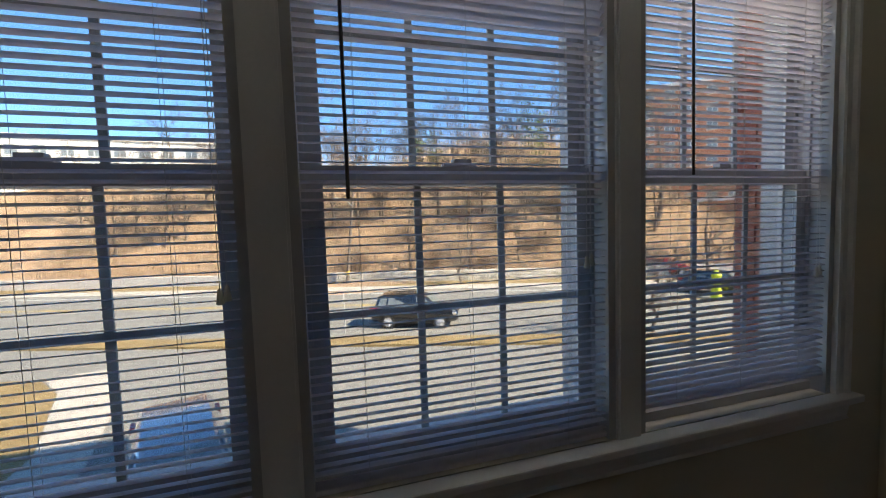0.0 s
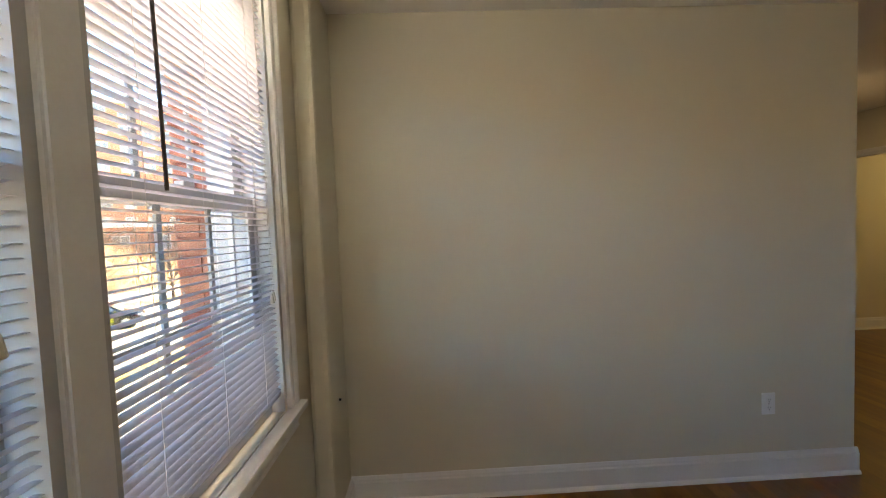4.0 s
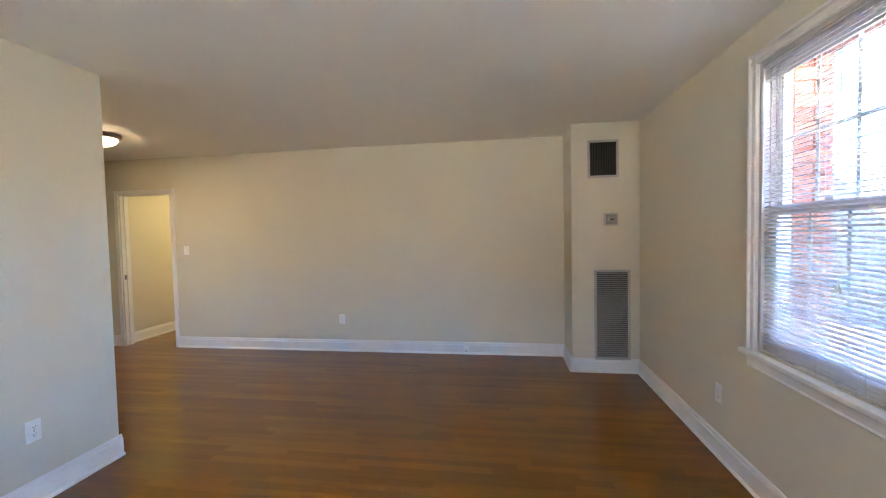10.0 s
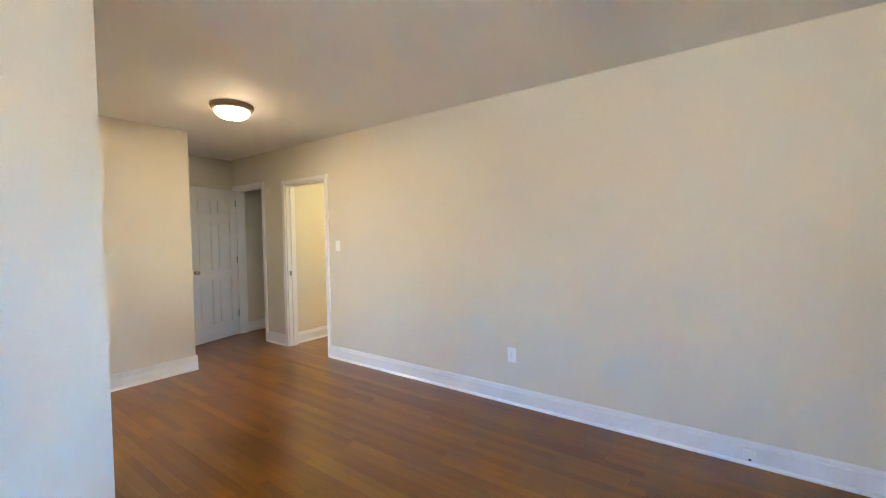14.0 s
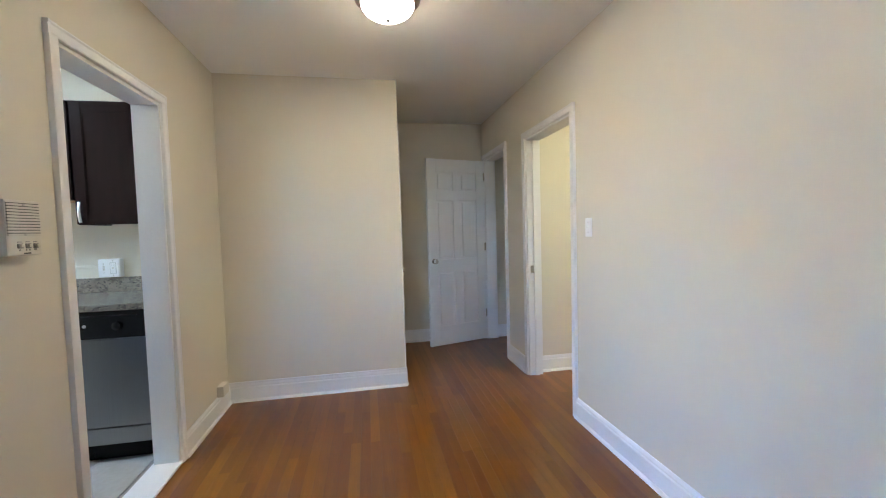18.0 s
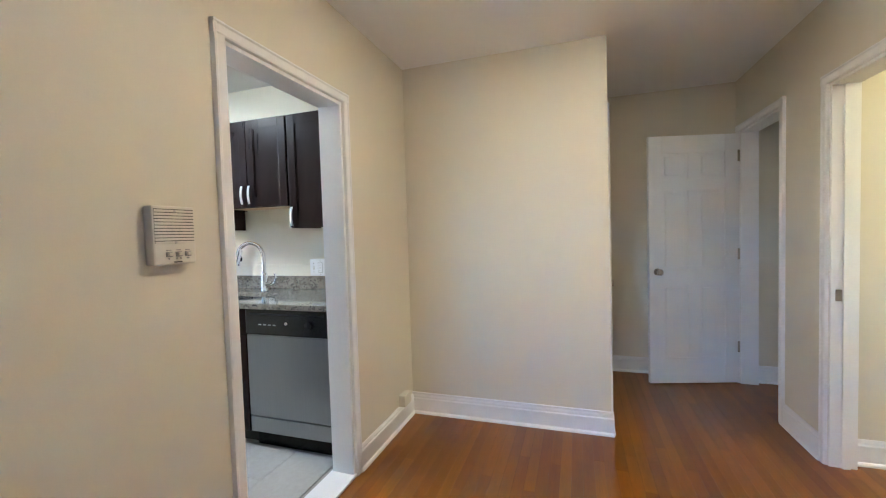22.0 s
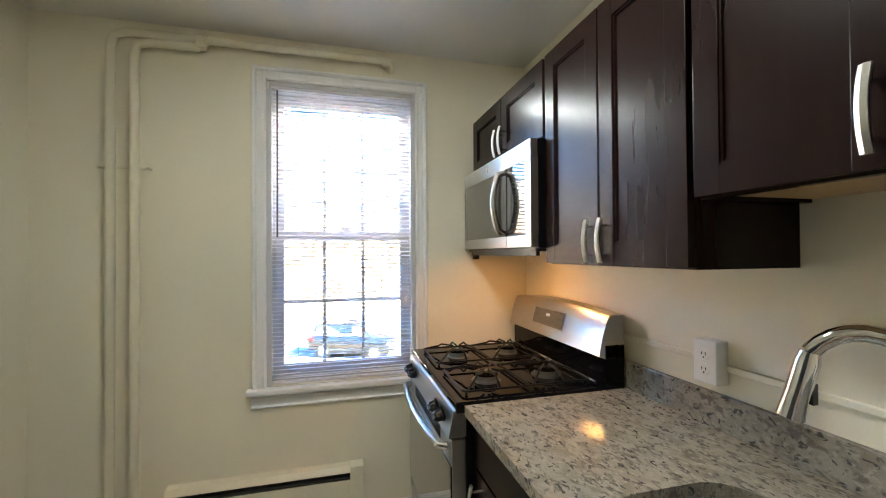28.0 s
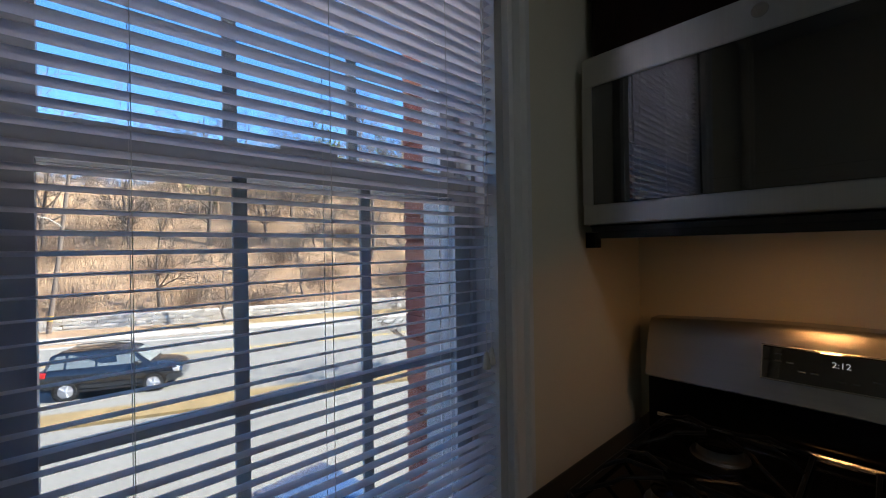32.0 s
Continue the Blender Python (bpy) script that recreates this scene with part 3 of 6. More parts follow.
def window_trim(name, m, x0, x1, z0, z1, mulls=()):
    t = new(name)
    t.matrix_basis = m
    tagged(t, "white painted window casing with stool and apron", "window trim", kind="structure")
    casing_run(t, "side_casing", (x0, 0, z0), (0, 0, 1), (-1, 0, 0), z1 - z0 + 0.05)
    casing_run(t, "side_casing", (x1, 0, z0), (0, 0, 1), (1, 0, 0), z1 - z0 + 0.05)
    casing_run(t, "head_casing", (x0 - 0.062, -0.001, z1), (1, 0, 0), (0, 0, 1), x1 - x0 + 0.124)
    for a, b in mulls:
        part("mullion", boxes((a, b, -0.008, 0.0, z0, z1), (a + 0.006, b - 0.006, -0.013, -0.008, z0, z1)), M["trim"], t)
    part("window_stool", boxes((x0 - 0.085, x1 + 0.085, -0.050, 0.0, z0 - 0.026, z0 - 0.001), bevel=0.006), M["trim"], t)
    part("stool_inner", boxes((x0, x1, 0.0, 0.048, z0 - 0.026, z0 - 0.001)), M["trim"], t)
    ap = [(0, 0), (0.030, 0), (0.030, -0.008), (0.020, -0.018), (0.016, -0.035), (0.013, -0.055), (0.018, -0.064), (0.010, -0.072), (0, -0.074)]
    bm = extrude_profile(ap, x1 - x0 + 0.13, lambda a, b, s: Vector((x0 - 0.065 + s, -a, z0 - 0.026 + b)))
    part("window_apron", bm, M["trim"], t)
    return t


LV = pose(0, YL, 0)
for (a, b), nm in zip(lv_wins, ("window_1", "window_2", "window_3")):
    window(nm, pose((a + b) / 2, YL, 0), b - a, WZ0, WZ1)
window_trim("trim_living_windows", LV, lv_wins[0][0], lv_wins[2][1], WZ0, WZ1, [(lv_wins[0][1], lv_wins[1][0]), (lv_wins[1][1], lv_wins[2][0])])
window("window_4", pose((k_win[0] + k_win[1]) / 2, YKF, 0), k_win[1] - k_win[0], WZ0, WZ1)
window_trim("trim_kitchen_window", pose(0, YKF, 0), k_win[0], k_win[1], WZ0, WZ1)
WM = pose(0, 0, 0, 0, 0, 90)
window("window_5", WM @ pose((w_win[0] + w_win[1]) / 2, 0, 0) @ Matrix.Diagonal((1, 0.62, 1, 1)), w_win[1] - w_win[0], WZ0, WZ1)
window_trim("trim_west_window", WM, w_win[0], w_win[1], WZ0, WZ1)

blind(pose(1.072, YL, 0), 0.779, WZ0, WZ1, 0.022, lambda z: 10.0 if z < 1.5 else 6.0, -0.31, 1.45, 0.335, 1.25, "white mini blind, lowered, cords hanging over it")
blind(pose(1.952, YL, 0), 0.807, WZ0, WZ1, 0.022, lambda z: 8.0 if z < 1.5 else -2.0, -0.285, 1.43, 0.315, 1.27, "white mini blind, lowered, a few slats bunched", [(1.86, 1.95, 30)])
blind(pose(2.8255, YL, 0), 0.774, WZ0 + 0.055, WZ1, 0.022, lambda z: 4.0 - 20 * min(1, max(0, (1.45 - z) / 0.60)), -0.215, 1.485, 0.30, 1.19, "white mini blind, lowered just short of the stool, lower slats tilted")
blind(pose((k_win[0] + k_win[1]) / 2, YKF, 0), 0.72, WZ0, WZ1, 0.022, lambda z: 8.0, -0.312, 1.48, 0.30, 1.17, "white mini blind over the kitchen window")
blind(WM @ pose((w_win[0] + w_win[1]) / 2, 0, 0), 0.76, WZ0, WZ1, 0.022, lambda z: -23.0, -0.335, 1.48, 0.12, 1.17, "white mini blind on the bright side window", (), True)


# ---- door frames and doors ----
def door_case(name, axis_y, x0, x1, top, face, depth0, depth1, label):
    """A cased opening in a wall along x: casing on the face that looks to face (+1 north, -1 south), jambs from depth0 to depth1."""
    d = new(name)
    d.matrix_basis = pose(0, 0, 0)
    tagged(d, label, "door frame", kind="structure")
    y0, s = axis_y, face
    cs = [(0, 0.0), (0, 0.015), (0.006, 0.018), (0.034, 0.016), (0.040, 0.020), (0.047, 0.018), (0.050, 0)]
    for nm, p, u, n, ln in (("side_casing", (x0, y0, 0), (0, 0, 1), (-1, 0, 0), top + 0.050), ("side_casing", (x1, y0, 0), (0, 0, 1), (1, 0, 0), top + 0.050),
                            ("head_casing", (x0 - 0.050, y0 + 0.001 * s, top), (1, 0, 0), (0, 0, 1), x1 - x0 + 0.100)):
        p, u, n = Vector(p), Vector(u), Vector(n)
        part(nm, extrude_profile(cs, ln, lambda a, b, t: p + u * t + n * a + Vector((0, s * b, 0))), M["trim"], d)
    part("jamb", boxes((x0, x0 + 0.016, depth0, depth1, 0, top)), M["trim"], d)
    part("jamb", boxes((x1 - 0.016, x1, depth0, depth1, 0, top)), M["trim"], d)
    part("head_jamb", boxes((x0 + 0.016, x1 - 0.016, depth0, depth1, top - 0.016, top)), M["trim"], d)
    return d


door_case("trim_kitchen_doorway", YK, 4.794, 5.535, 1.985, -1, YK + 0.001, KY0 - 0.001, "white cased opening between hall and kitchen")
sd = door_case("trim_side_doorway", 0, 5.535, 6.305, 2.0, 1, -0.119, -0.001, "white door frame to the next room")
part("door_stop", boxes((6.277, 6.289, -0.085, -0.05, 0, 1.984)), M["trim"], sd)
part("strike_plate", boxes((6.2865, 6.2885, -0.048, -0.020, 0.88, 0.94)), M["nickel"], sd, "nickel strike plate")
door_case("trim_closet_doorway", 0, 6.815, 7.505, 2.03, 1, -0.119, -0.001, "white door frame of the hall closet")
door_case("trim_entrance", YC, 6.50, 7.38, 2.03, -1, YC + 0.001, YC + 0.119, "white frame of the entrance door")
setting("threshold", boxes((4.775, 5.54, YK - 0.012, KY0 + 0.012, 0.0, 0.014), bevel=0.005), M["trim"], "white painted threshold of the kitchen", "threshold")


def panel_door(name, m, w, h, t, label, knob_x, panels=True):
    """A six-panel door; local x along the leaf from the hinge, y through it, z up."""
    d = thing(name, m, label, "door")
    if not panels:
        part("door_leaf", boxes((0, w, -t / 2, t / 2, 0, h), bevel=0.002), M["door"], d)
    else:
        mx, mid = 0.105, 0.09
        pw = (w - 2 * mx - mid) / 2
        rows = [(0.21, 0.80), (0.93, 1.56), (1.66, 1.86)]
        part("door_leaf", boxes((0.01, w - 0.01, -t / 2 + 0.010, t / 2 - 0.010, 0.01, h - 0.01)), M["door"], d)
        for x0, x1 in ((0, mx), (w - mx, w)):
            part("stile", boxes((x0, x1, -t / 2, t / 2, 0, h), bevel=0.003), M["door"], d)
        ends = [0.0] + [z for r in rows for z in r] + [h]
        for z0, z1 in zip(ends[0::2], ends[1::2]):
            part("rail", boxes((mx, w - mx, -t / 2 + 0.0004, t / 2 - 0.0004, z0, z1), bevel=0.003), M["door"], d)
        for z0, z1 in rows:
            part("mid_stile", boxes((mx + pw, mx + pw + mid, -t / 2 + 0.0008, t / 2 - 0.0008, z0, z1), bevel=0.003), M["door"], d)
            for x in (mx, mx + pw + mid):
                for sd_ in (-1, 1):
                    y0, y1 = sd_ * (t / 2 - 0.0105), sd_ * (t / 2 - 0.002)
                    b = bmesh.new()
                    box(b, x + 0.022, x + pw - 0.022, min(y0, y1), max(y0, y1), z0 + 0.022, z1 - 0.022, bevel=0.007)
                    part("raised_panel", b, M["door"], d)
    for s in (-1, 1):
        y = s * t / 2
        kb = part("knob", lathe([(0.028, y), (0.028, y + s * 0.010), (0.012, y + s * 0.010), (0.011, y + s * 0.030), (0.024, y + s * 0.040), (0.027, y + s * 0.052), (0.020, y + s * 0.062), (0.004, y + s * 0.065)], 20, axis="Y", at=(knob_x, 0, 0.915)), M["nickel"], d, "satin nickel knob", True)
    for z in (0.25, 1.0, 1.78):
        part("hinge", boxes((-0.006, 0.010, -0.045 / 2, 0.045 / 2, z, z + 0.09)), M["nickel"], d)
    return d


ang = math.degrees(math.atan2(0.68, -0.19))
panel_door("closet_door", pose(7.50, 0.022, 0.012, 0, 0, ang), 0.70, 2.0, 0.035, "white six-panel closet door standing open in the corridor", 0.64)
panel_door("side_door", pose(5.575, -0.14, 0.012, 0, 0, -91), 0.74, 1.97, 0.035, "white door standing open into the next room", 0.67)
ed = panel_door("entrance_door", pose(7.36, YC + 0.045, 0.012, 0, 0, 180), 0.84, 2.0, 0.045, "cream painted apartment entrance door, closed", 0.78, False)
part("deadbolt", lathe([(0.026, 0.0225), (0.026, 0.034), (0.012, 0.040), (0.010, 0.058), (0.002, 0.060)], 16, axis="Y", at=(0.78, 0, 1.07)), M["nickel"], ed, "round deadbolt turn", True)
cl = thing("closet_shelf", pose(6.76, -0.8, 1.68), "white closet shelf with a hanging rod below", "shelf")
part("board", boxes((0.002, 0.798, 0.002, 0.36, 0, 0.018)), M["trim"], cl)
part("cleat", boxes((0.002, 0.020, 0.002, 0.36, -0.07, -0.001)), M["trim"], cl)
part("hanging_rod", tube([(0.002, 0.30, -0.09), (0.798, 0.30, -0.09)], 0.015, 12), M["nickel"], cl, "", True)


# ---- wall fixtures ----
def outlet(m, name="wall_outlet", label="white duplex outlet on the wall"):
    """Plate in local x-z, standing out to -y."""
    o = thing(name, m, label, "outlet", "wall outlets")
    part("plate", boxes((-0.036, 0.036, -0.006, 0, -0.058, 0.058), bevel=0.003), M["white_plastic"], o)
    for z in (-0.021, 0.021):
        r = part("receptacle", lathe([(0.017, -0.0065), (0.0165, -0.0085), (0.002, -0.0087)], 16, axis="Y", at=(0, 0, z)), M["white_plastic"], o)
        for x, h in ((-0.006, 0.008), (0.006, 0.007)):
            part("slot", boxes((x - 0.001, x + 0.001, -0.0094, -0.0086, z - h / 2 + 0.002, z + h / 2 + 0.002)), M["dark"], r)
        part("ground_hole", boxes((-0.002, 0.002, -0.0094, -0.0086, z - 0.011, z - 0.0065)), M["dark"], r)
    part("screw", lathe([(0.003, -0.006), (0.003, -0.0075), (0.001, -0.0077)], 8, axis="Y"), M["nickel"], o)
    return o


SOUTH, WEST, STUB, NORTH, EAST = (pose(0, 0, 0, 0, 0, 180), pose(0, 0, 0, 0, 0, 90), pose(0, 0, 0, 0, 0, -90), pose(0, 0, 0), pose(0, 0, 0, 0, 0, -90))
outlet(Matrix.Translation((3.255, 0.0, 0.392)) @ SOUTH)
outlet(Matrix.Translation((0.0, 1.965, 0.392)) @ WEST)
outlet(Matrix.Translation((X1, 2.868, 0.40)) @ STUB)
jb = thing("phone_jack", Matrix.Translation((1.745, 0.016, 0.035)) @ SOUTH, "small white phone jack on the baseboard", "phone jack")
part("case", boxes((-0.030, 0.030, -0.028, 0, 0, 0.056), bevel=0.004), M["white_plastic"], jb)
part("socket", boxes((-0.007, 0.007, -0.0285, -0.0275, 0.004, 0.014)), M["dark"], jb)
bx = thing("junction_box", Matrix.Translation((6.16, YK, 0.135)) @ NORTH, "cream painted junction box above the baseboard", "junction box")
part("case", boxes((-0.055, 0.055, -0.045, 0, 0, 0.075), bevel=0.004), M["ivory"], bx)
rw = thing("cable_raceway", Matrix.Translation((X2, YC, 0.139)), "thin cream cable raceway on top of the baseboard", "raceway")
part("channel", boxes((-0.014, 0, -0.012, YK - YC, 0, 0.012), bevel=0.002), M["trim"], rw)
ht = thing("cable_stub", pose(3.615, 5.065, 0.622), "dark cable end in the wall beside the windows", "cable")
part("plug", tube([(0, -0.012, 0), (0, 0.0, 0)], 0.006, 8), M["dark"], ht)
part("grommet", lathe([(0.011, 0.0), (0.010, -0.003), (0.004, -0.004)], 12, axis="Y"), M["ivory"], ht)

sw = thing("light_switch", Matrix.Translation((5.335, 0.0, 1.255)) @ SOUTH, "white toggle light switch beside the doorway", "light switch")
part("plate", boxes((-0.035, 0.035, -0.006, 0, -0.057, 0.057), bevel=0.003), M["white_plastic"], sw)
part("toggle", boxes((-0.004, 0.004, -0.018, -0.006, -0.002, 0.010), bevel=0.002), M["white_plastic"], sw)
for z in (-0.03, 0.03):
    part("screw", lathe([(0.003, -0.006), (0.003, -0.0075), (0.001, -0.0077)], 8, axis="Y", at=(0, 0, z)), M["nickel"], sw)

ic = thing("intercom", Matrix.Translation((4.557, YK, 1.309)) @ NORTH, "ivory plastic door intercom with ribbed speaker and three keys", "intercom")
part("case", boxes((-0.066, 0.066, -0.034, 0, -0.085, 0.085), bevel=0.005), M["ivory"], ic)
for k in range(11):
    z = 0.0746 - k * 0.0091
    part("speaker_rib", boxes((-0.061, 0.061, -0.0365, -0.034, z - 0.0080, z - 0.0011), bevel=0.0008), M["ivory"], ic)
    part("rib_gap", boxes((-0.061, 0.061, -0.0348, -0.0338, z - 0.0011, z + 0.0011)), M["ventdark"], ic)
for x, marks in ((-0.022, (0.0,)), (0.008, (-0.006, 0.006)), (0.037, (-0.002, 0.002))):
    key = part("key", boxes((x - 0.0105, x + 0.0105, -0.0385, -0.034, -0.063, -0.048), bevel=0.003), M["louvre"], ic, "grey key surround")
    part("key_rocker", boxes((x - 0.006, x + 0.008, -0.0440, -0.0385, -0.060, -0.050), bevel=0.0015), M["ivory"], key)
    part("key_legend", boxes((x - 0.0075, x + 0.0075, -0.0347, -0.0338, -0.0445, -0.0420)), M["louvre"], ic)
    for dx in marks:
        part("key_mark", lathe([(0.0028, -0.034), (0.0028, -0.0348), (0.0006, -0.0350)], 8, axis="Y", at=(x + dx, 0, -0.068)), M["louvre"], ic)
part("maker_bar", boxes((-0.008, 0.018, -0.0350, -0.0338, -0.0805, -0.0765)), M["ventdark"], ic)
for z in (0.0700, -0.0210):
    part("screw", lathe([(0.0042, -0.034), (0.0042, -0.0372), (0.001, -0.0376)], 10, axis="Y", at=(0, 0, z)), M["greymetal"], ic)


def grille(name, m, w, h, slats, label, mat, blade, category, vertical=False):
    g = thing(name, m, label, category)
    f = 0.024
    part("backing", boxes((-w / 2 + f * 0.6, w / 2 - f * 0.6, -0.003, 0, f * 0.6, h - f * 0.6)), M["dark"], g)
    fr = boxes((-w / 2, -w / 2 + f, -0.012, 0, 0, h), (w / 2 - f, w / 2, -0.012, 0, 0, h), (-w / 2 + f, w / 2 - f, -0.012, 0, 0, f), (-w / 2 + f, w / 2 - f, -0.012, 0, h - f, h), bevel=0.002)
    part("frame", fr, mat, g)
    if vertical:
        n = slats
        me = mesh_of("blade", boxes((-0.0012, 0.0012, -0.011, 0.004, 0, h - 2 * f)), blade)
        for k in range(n):
            piece("blade", me, g, pose(-w / 2 + f + (w - 2 * f) * (k + 0.5) / n, -0.003, f, 0, 0, 20))
    else:
        me = mesh_of("blade", boxes((-w / 2 + f, w / 2 - f, -0.0012, 0.0012, -0.009, 0.009)), blade)
        for k in range(slats):
            piece("blade", me, g, pose(0, -0.007, f + (h - 2 * f) * (k + 0.5) / slats, -42, 0, 0))
    for x in (-w / 2 + 0.012, w / 2 - 0.012):
        part("screw", lathe([(0.004, -0.012), (0.004, -0.014), (0.001, -0.0145)], 8, axis="Y", at=(x, 0, h - 0.012)), M["nickel"], g)
    return g


grille("ceiling_register", Matrix.Translation((0.336, 0.50, 1.915)) @ SOUTH, 0.292, 0.365, 16, "grey metal supply register with dark vertical blades", M["greymetal"], M["ventdark"], "vent", True)
grille("return_grille", Matrix.Translation((0.257, 0.50, 0.128)) @ SOUTH, 0.337, 0.89, 42, "tall grey louvred return air grille", M["greymetal"], M["louvre"], "vent")
ts = thing("thermostat", Matrix.Translation((0.265, 0.50, 1.512)) @ SOUTH, "old beige wall thermostat with dial", "thermostat")
part("backplate", boxes((-0.068, 0.068, -0.010, 0, -0.062, 0.062), bevel=0.003), M["greymetal"], ts)
part("cover", boxes((-0.050, 0.050, -0.032, -0.010, -0.046, 0.046), bevel=0.005), M["louvre"], ts)
part("scale_window", boxes((-0.012, 0.020, -0.0328, -0.0315, -0.008, 0.004)), M["dark"], ts)
part("lever", boxes((-0.038, -0.026, -0.038, -0.032, -0.02, 0.022), bevel=0.002), M["greymetal"], ts)


def flush_lamp(name, x, y, z, r, mat, rim, label, power, color):
    """A flush ceiling lamp: metal pan, frosted bowl and finial, with its bulb."""
    l = thing(name, pose(x, y, z), label, "ceiling lamp")
    part("pan", lathe([(r * 0.98, 0), (r, -0.008), (r * 0.97, -0.030), (r * 0.90, -0.042), (r * 0.80, -0.046)], 40), rim, l, "brushed metal pan", True)
    prof = [(r * 0.80, -0.040)] + [(r * 0.80 * math.cos(a), -0.044 - 0.075 * math.sin(a)) for a in [math.pi / 2 * k / 8 for k in range(8)]] + [(0.012, -0.119)]
    g = part("bowl", lathe(prof, 40), mat, l, "lit frosted glass bowl", True)
    g.visible_shadow = False
    part("finial", lathe([(0.008, -0.117), (0.010, -0.124), (0.006, -0.132), (0.002, -0.136)], 12), rim, l, "", True)
    ld = bpy.data.lights.new("bulb", "AREA")
    ld.shape, ld.size, ld.energy, ld.color = "DISK", r * 1.3, power, color
    b = new("bulb", ld)
    b.location = (x, y, z - 0.050)
    return l


flush_lamp("hall_lamp", 5.19, 1.18, H, 0.168, M["globe"], M["bronze"], "flush ceiling lamp with bronze pan, switched on", 0.098, (1.0, 0.77, 0.51))
flush_lamp("kitchen_lamp", 5.19, 3.86, H - 0.006, 0.165, M["kglobe"], M["bronze"], "flush kitchen ceiling lamp with ribbed glass bowl, switched on", 0.215, (0.86, 0.96, 1.0))
flush_lamp("back_room_lamp", 5.5, -1.2, H, 0.165, M["globe"], M["bronze"], "flush ceiling lamp in the next room, switched on", 0.28, (1.0, 0.86, 0.44))


# ---- kitchen cabinets ----
def bar_pull(parent, x, y, z, length, out, vertical=True):
    """A bowed nickel pull standing out towards -x at (x, y, z)."""
    pts = []
    for k in range(9):
        t = k / 8 * 2 - 1
        o = x - out + 0.010 * t * t
        pts.append((o, y, z + t * length / 2) if vertical else (o, y + t * length / 2, z))
    bm = bmesh.new()
    hw = 0.0075
    rows = []
    for p in pts:
        q = Vector(p)
        side = Vector((0, 1, 0)) if vertical else Vector((0, 0, 1))
        rows.append([bm.verts.new(q + side * s * hw + Vector((d, 0, 0))) for s, d in ((-1, -0.001), (0, -0.004), (1, -0.001), (1, 0.004), (-1, 0.004))])
    for a, b in zip(rows, rows[1:]):
        for k in range(5):
            bm.faces.new((a[k], a[(k + 1) % 5], b[(k + 1) % 5], b[k]))
    bm.faces.new(rows[0]), bm.faces.new(rows[-1][::-1])
    bmesh.ops.recalc_face_normals(bm, faces=bm.faces[:])
    h = part("handle", bm, M["pull"], parent, "bowed brushed nickel pull", True)
    for s in (-1, 1):
        o = length * 0.33 * s
        a, b = ((x, y, z + o), (x - out + 0.004, y, z + o)) if vertical else ((x, y + o, z), (x - out + 0.004, y + o, z))
        part("post", tube([a, b], 0.004, 8), M["nickel"], h)
    return h


def shaker_front(parent, name, x, y0, y1, z0, z1, rail=0.058, flat=False):
    """A framed door or drawer front that faces -x, its face at x."""
    t = 0.019
    if flat:
        return part(name, boxes((x, x + t, y0, y1, z0, z1), bevel=0.002), M["espresso"], parent)
    bm = boxes((x, x + t, y0, y0 + rail, z0, z1), (x, x + t, y1 - rail, y1, z0, z1), bevel=0.0015)
    for a, b in ((z0, z0 + rail), (z1 - rail, z1)):
        box(bm, x + 0.0003, x + t, y0 + rail, y1 - rail, a, b)
    d = part(name, bm, M["espresso"], parent)
    part("panel", boxes((x + 0.009, x + t - 0.002, y0 + rail, y1 - rail, z0 + rail, z1 - rail)), M["espresso"], d)
    a0, a1, b0, b1, k = y0 + rail, y1 - rail, z0 + rail, z1 - rail, 0.006
    for ya, yb, za, zb in ((a0, a0 + k, b0, b1), (a1 - k, a1, b0, b1), (a0 + k, a1 - k, b0, b0 + k), (a0 + k, a1 - k, b1 - k, b1)):
        part("panel_bead", boxes((x + 0.004, x + 0.010, ya, yb, za, zb)), M["espresso"], d)
    return d


UX = 5.902   # face of the upper doors


def upper_cabinet(y0, y1, z0, z1, doors, label, handle_z, single_at=None):
    c = thing("wall_cabinet", pose(0, 0, 0), label, "cabinet", "espresso wall cabinets")
    part("cabinet_body", boxes((UX + 0.022, KX1 - 0.001, y0, y1, z0 + 0.012, z1), (UX + 0.022, UX + 0.04, y0, y1, z0, z0 + 0.012), (UX + 0.04, KX1 - 0.001, y0, y0 + 0.016, z0, z0 + 0.012), (UX + 0.04, KX1 - 0.001, y1 - 0.016, y1, z0, z0 + 0.012)), M["espresso"], c)
    part("underside", boxes((UX + 0.042, KX1 - 0.004, y0 + 0.018, y1 - 0.018, z0 + 0.008, z0 + 0.0115)), M["cabinside"], c, "bare maple underside")
    w = (y1 - y0) / doors
    for k in range(doors):
        a, b = y0 + k * w + 0.003, y0 + (k + 1) * w - 0.003
        d = shaker_front(c, "cabinet_door", UX, a, b, z0 + 0.004, z1 - 0.006)
        hy = (b - 0.028 if k == 0 else a + 0.028) if doors == 2 else single_at
        bar_pull(d, UX, hy, handle_z, 0.124, 0.032)
    return c


upper_cabinet(4.336, 5.098, 1.812, 2.102, 2, "short espresso wall cabinet over the microwave", 1.895)
upper_cabinet(3.725, 4.326, 1.358, 2.102, 2, "tall espresso shaker wall cabinet beside the microwave", 1.43)
upper_cabinet(3.056, 3.715, 1.505, 2.102, 2, "espresso shaker wall cabinet over the sink", 1.59)
upper_cabinet(KY0 + 0.002, 3.046, 1.354, 2.102, 1, "espresso wall cabinet with one door by the doorway", 1.43, 3.011)

BX = 5.612   # face of the base fronts


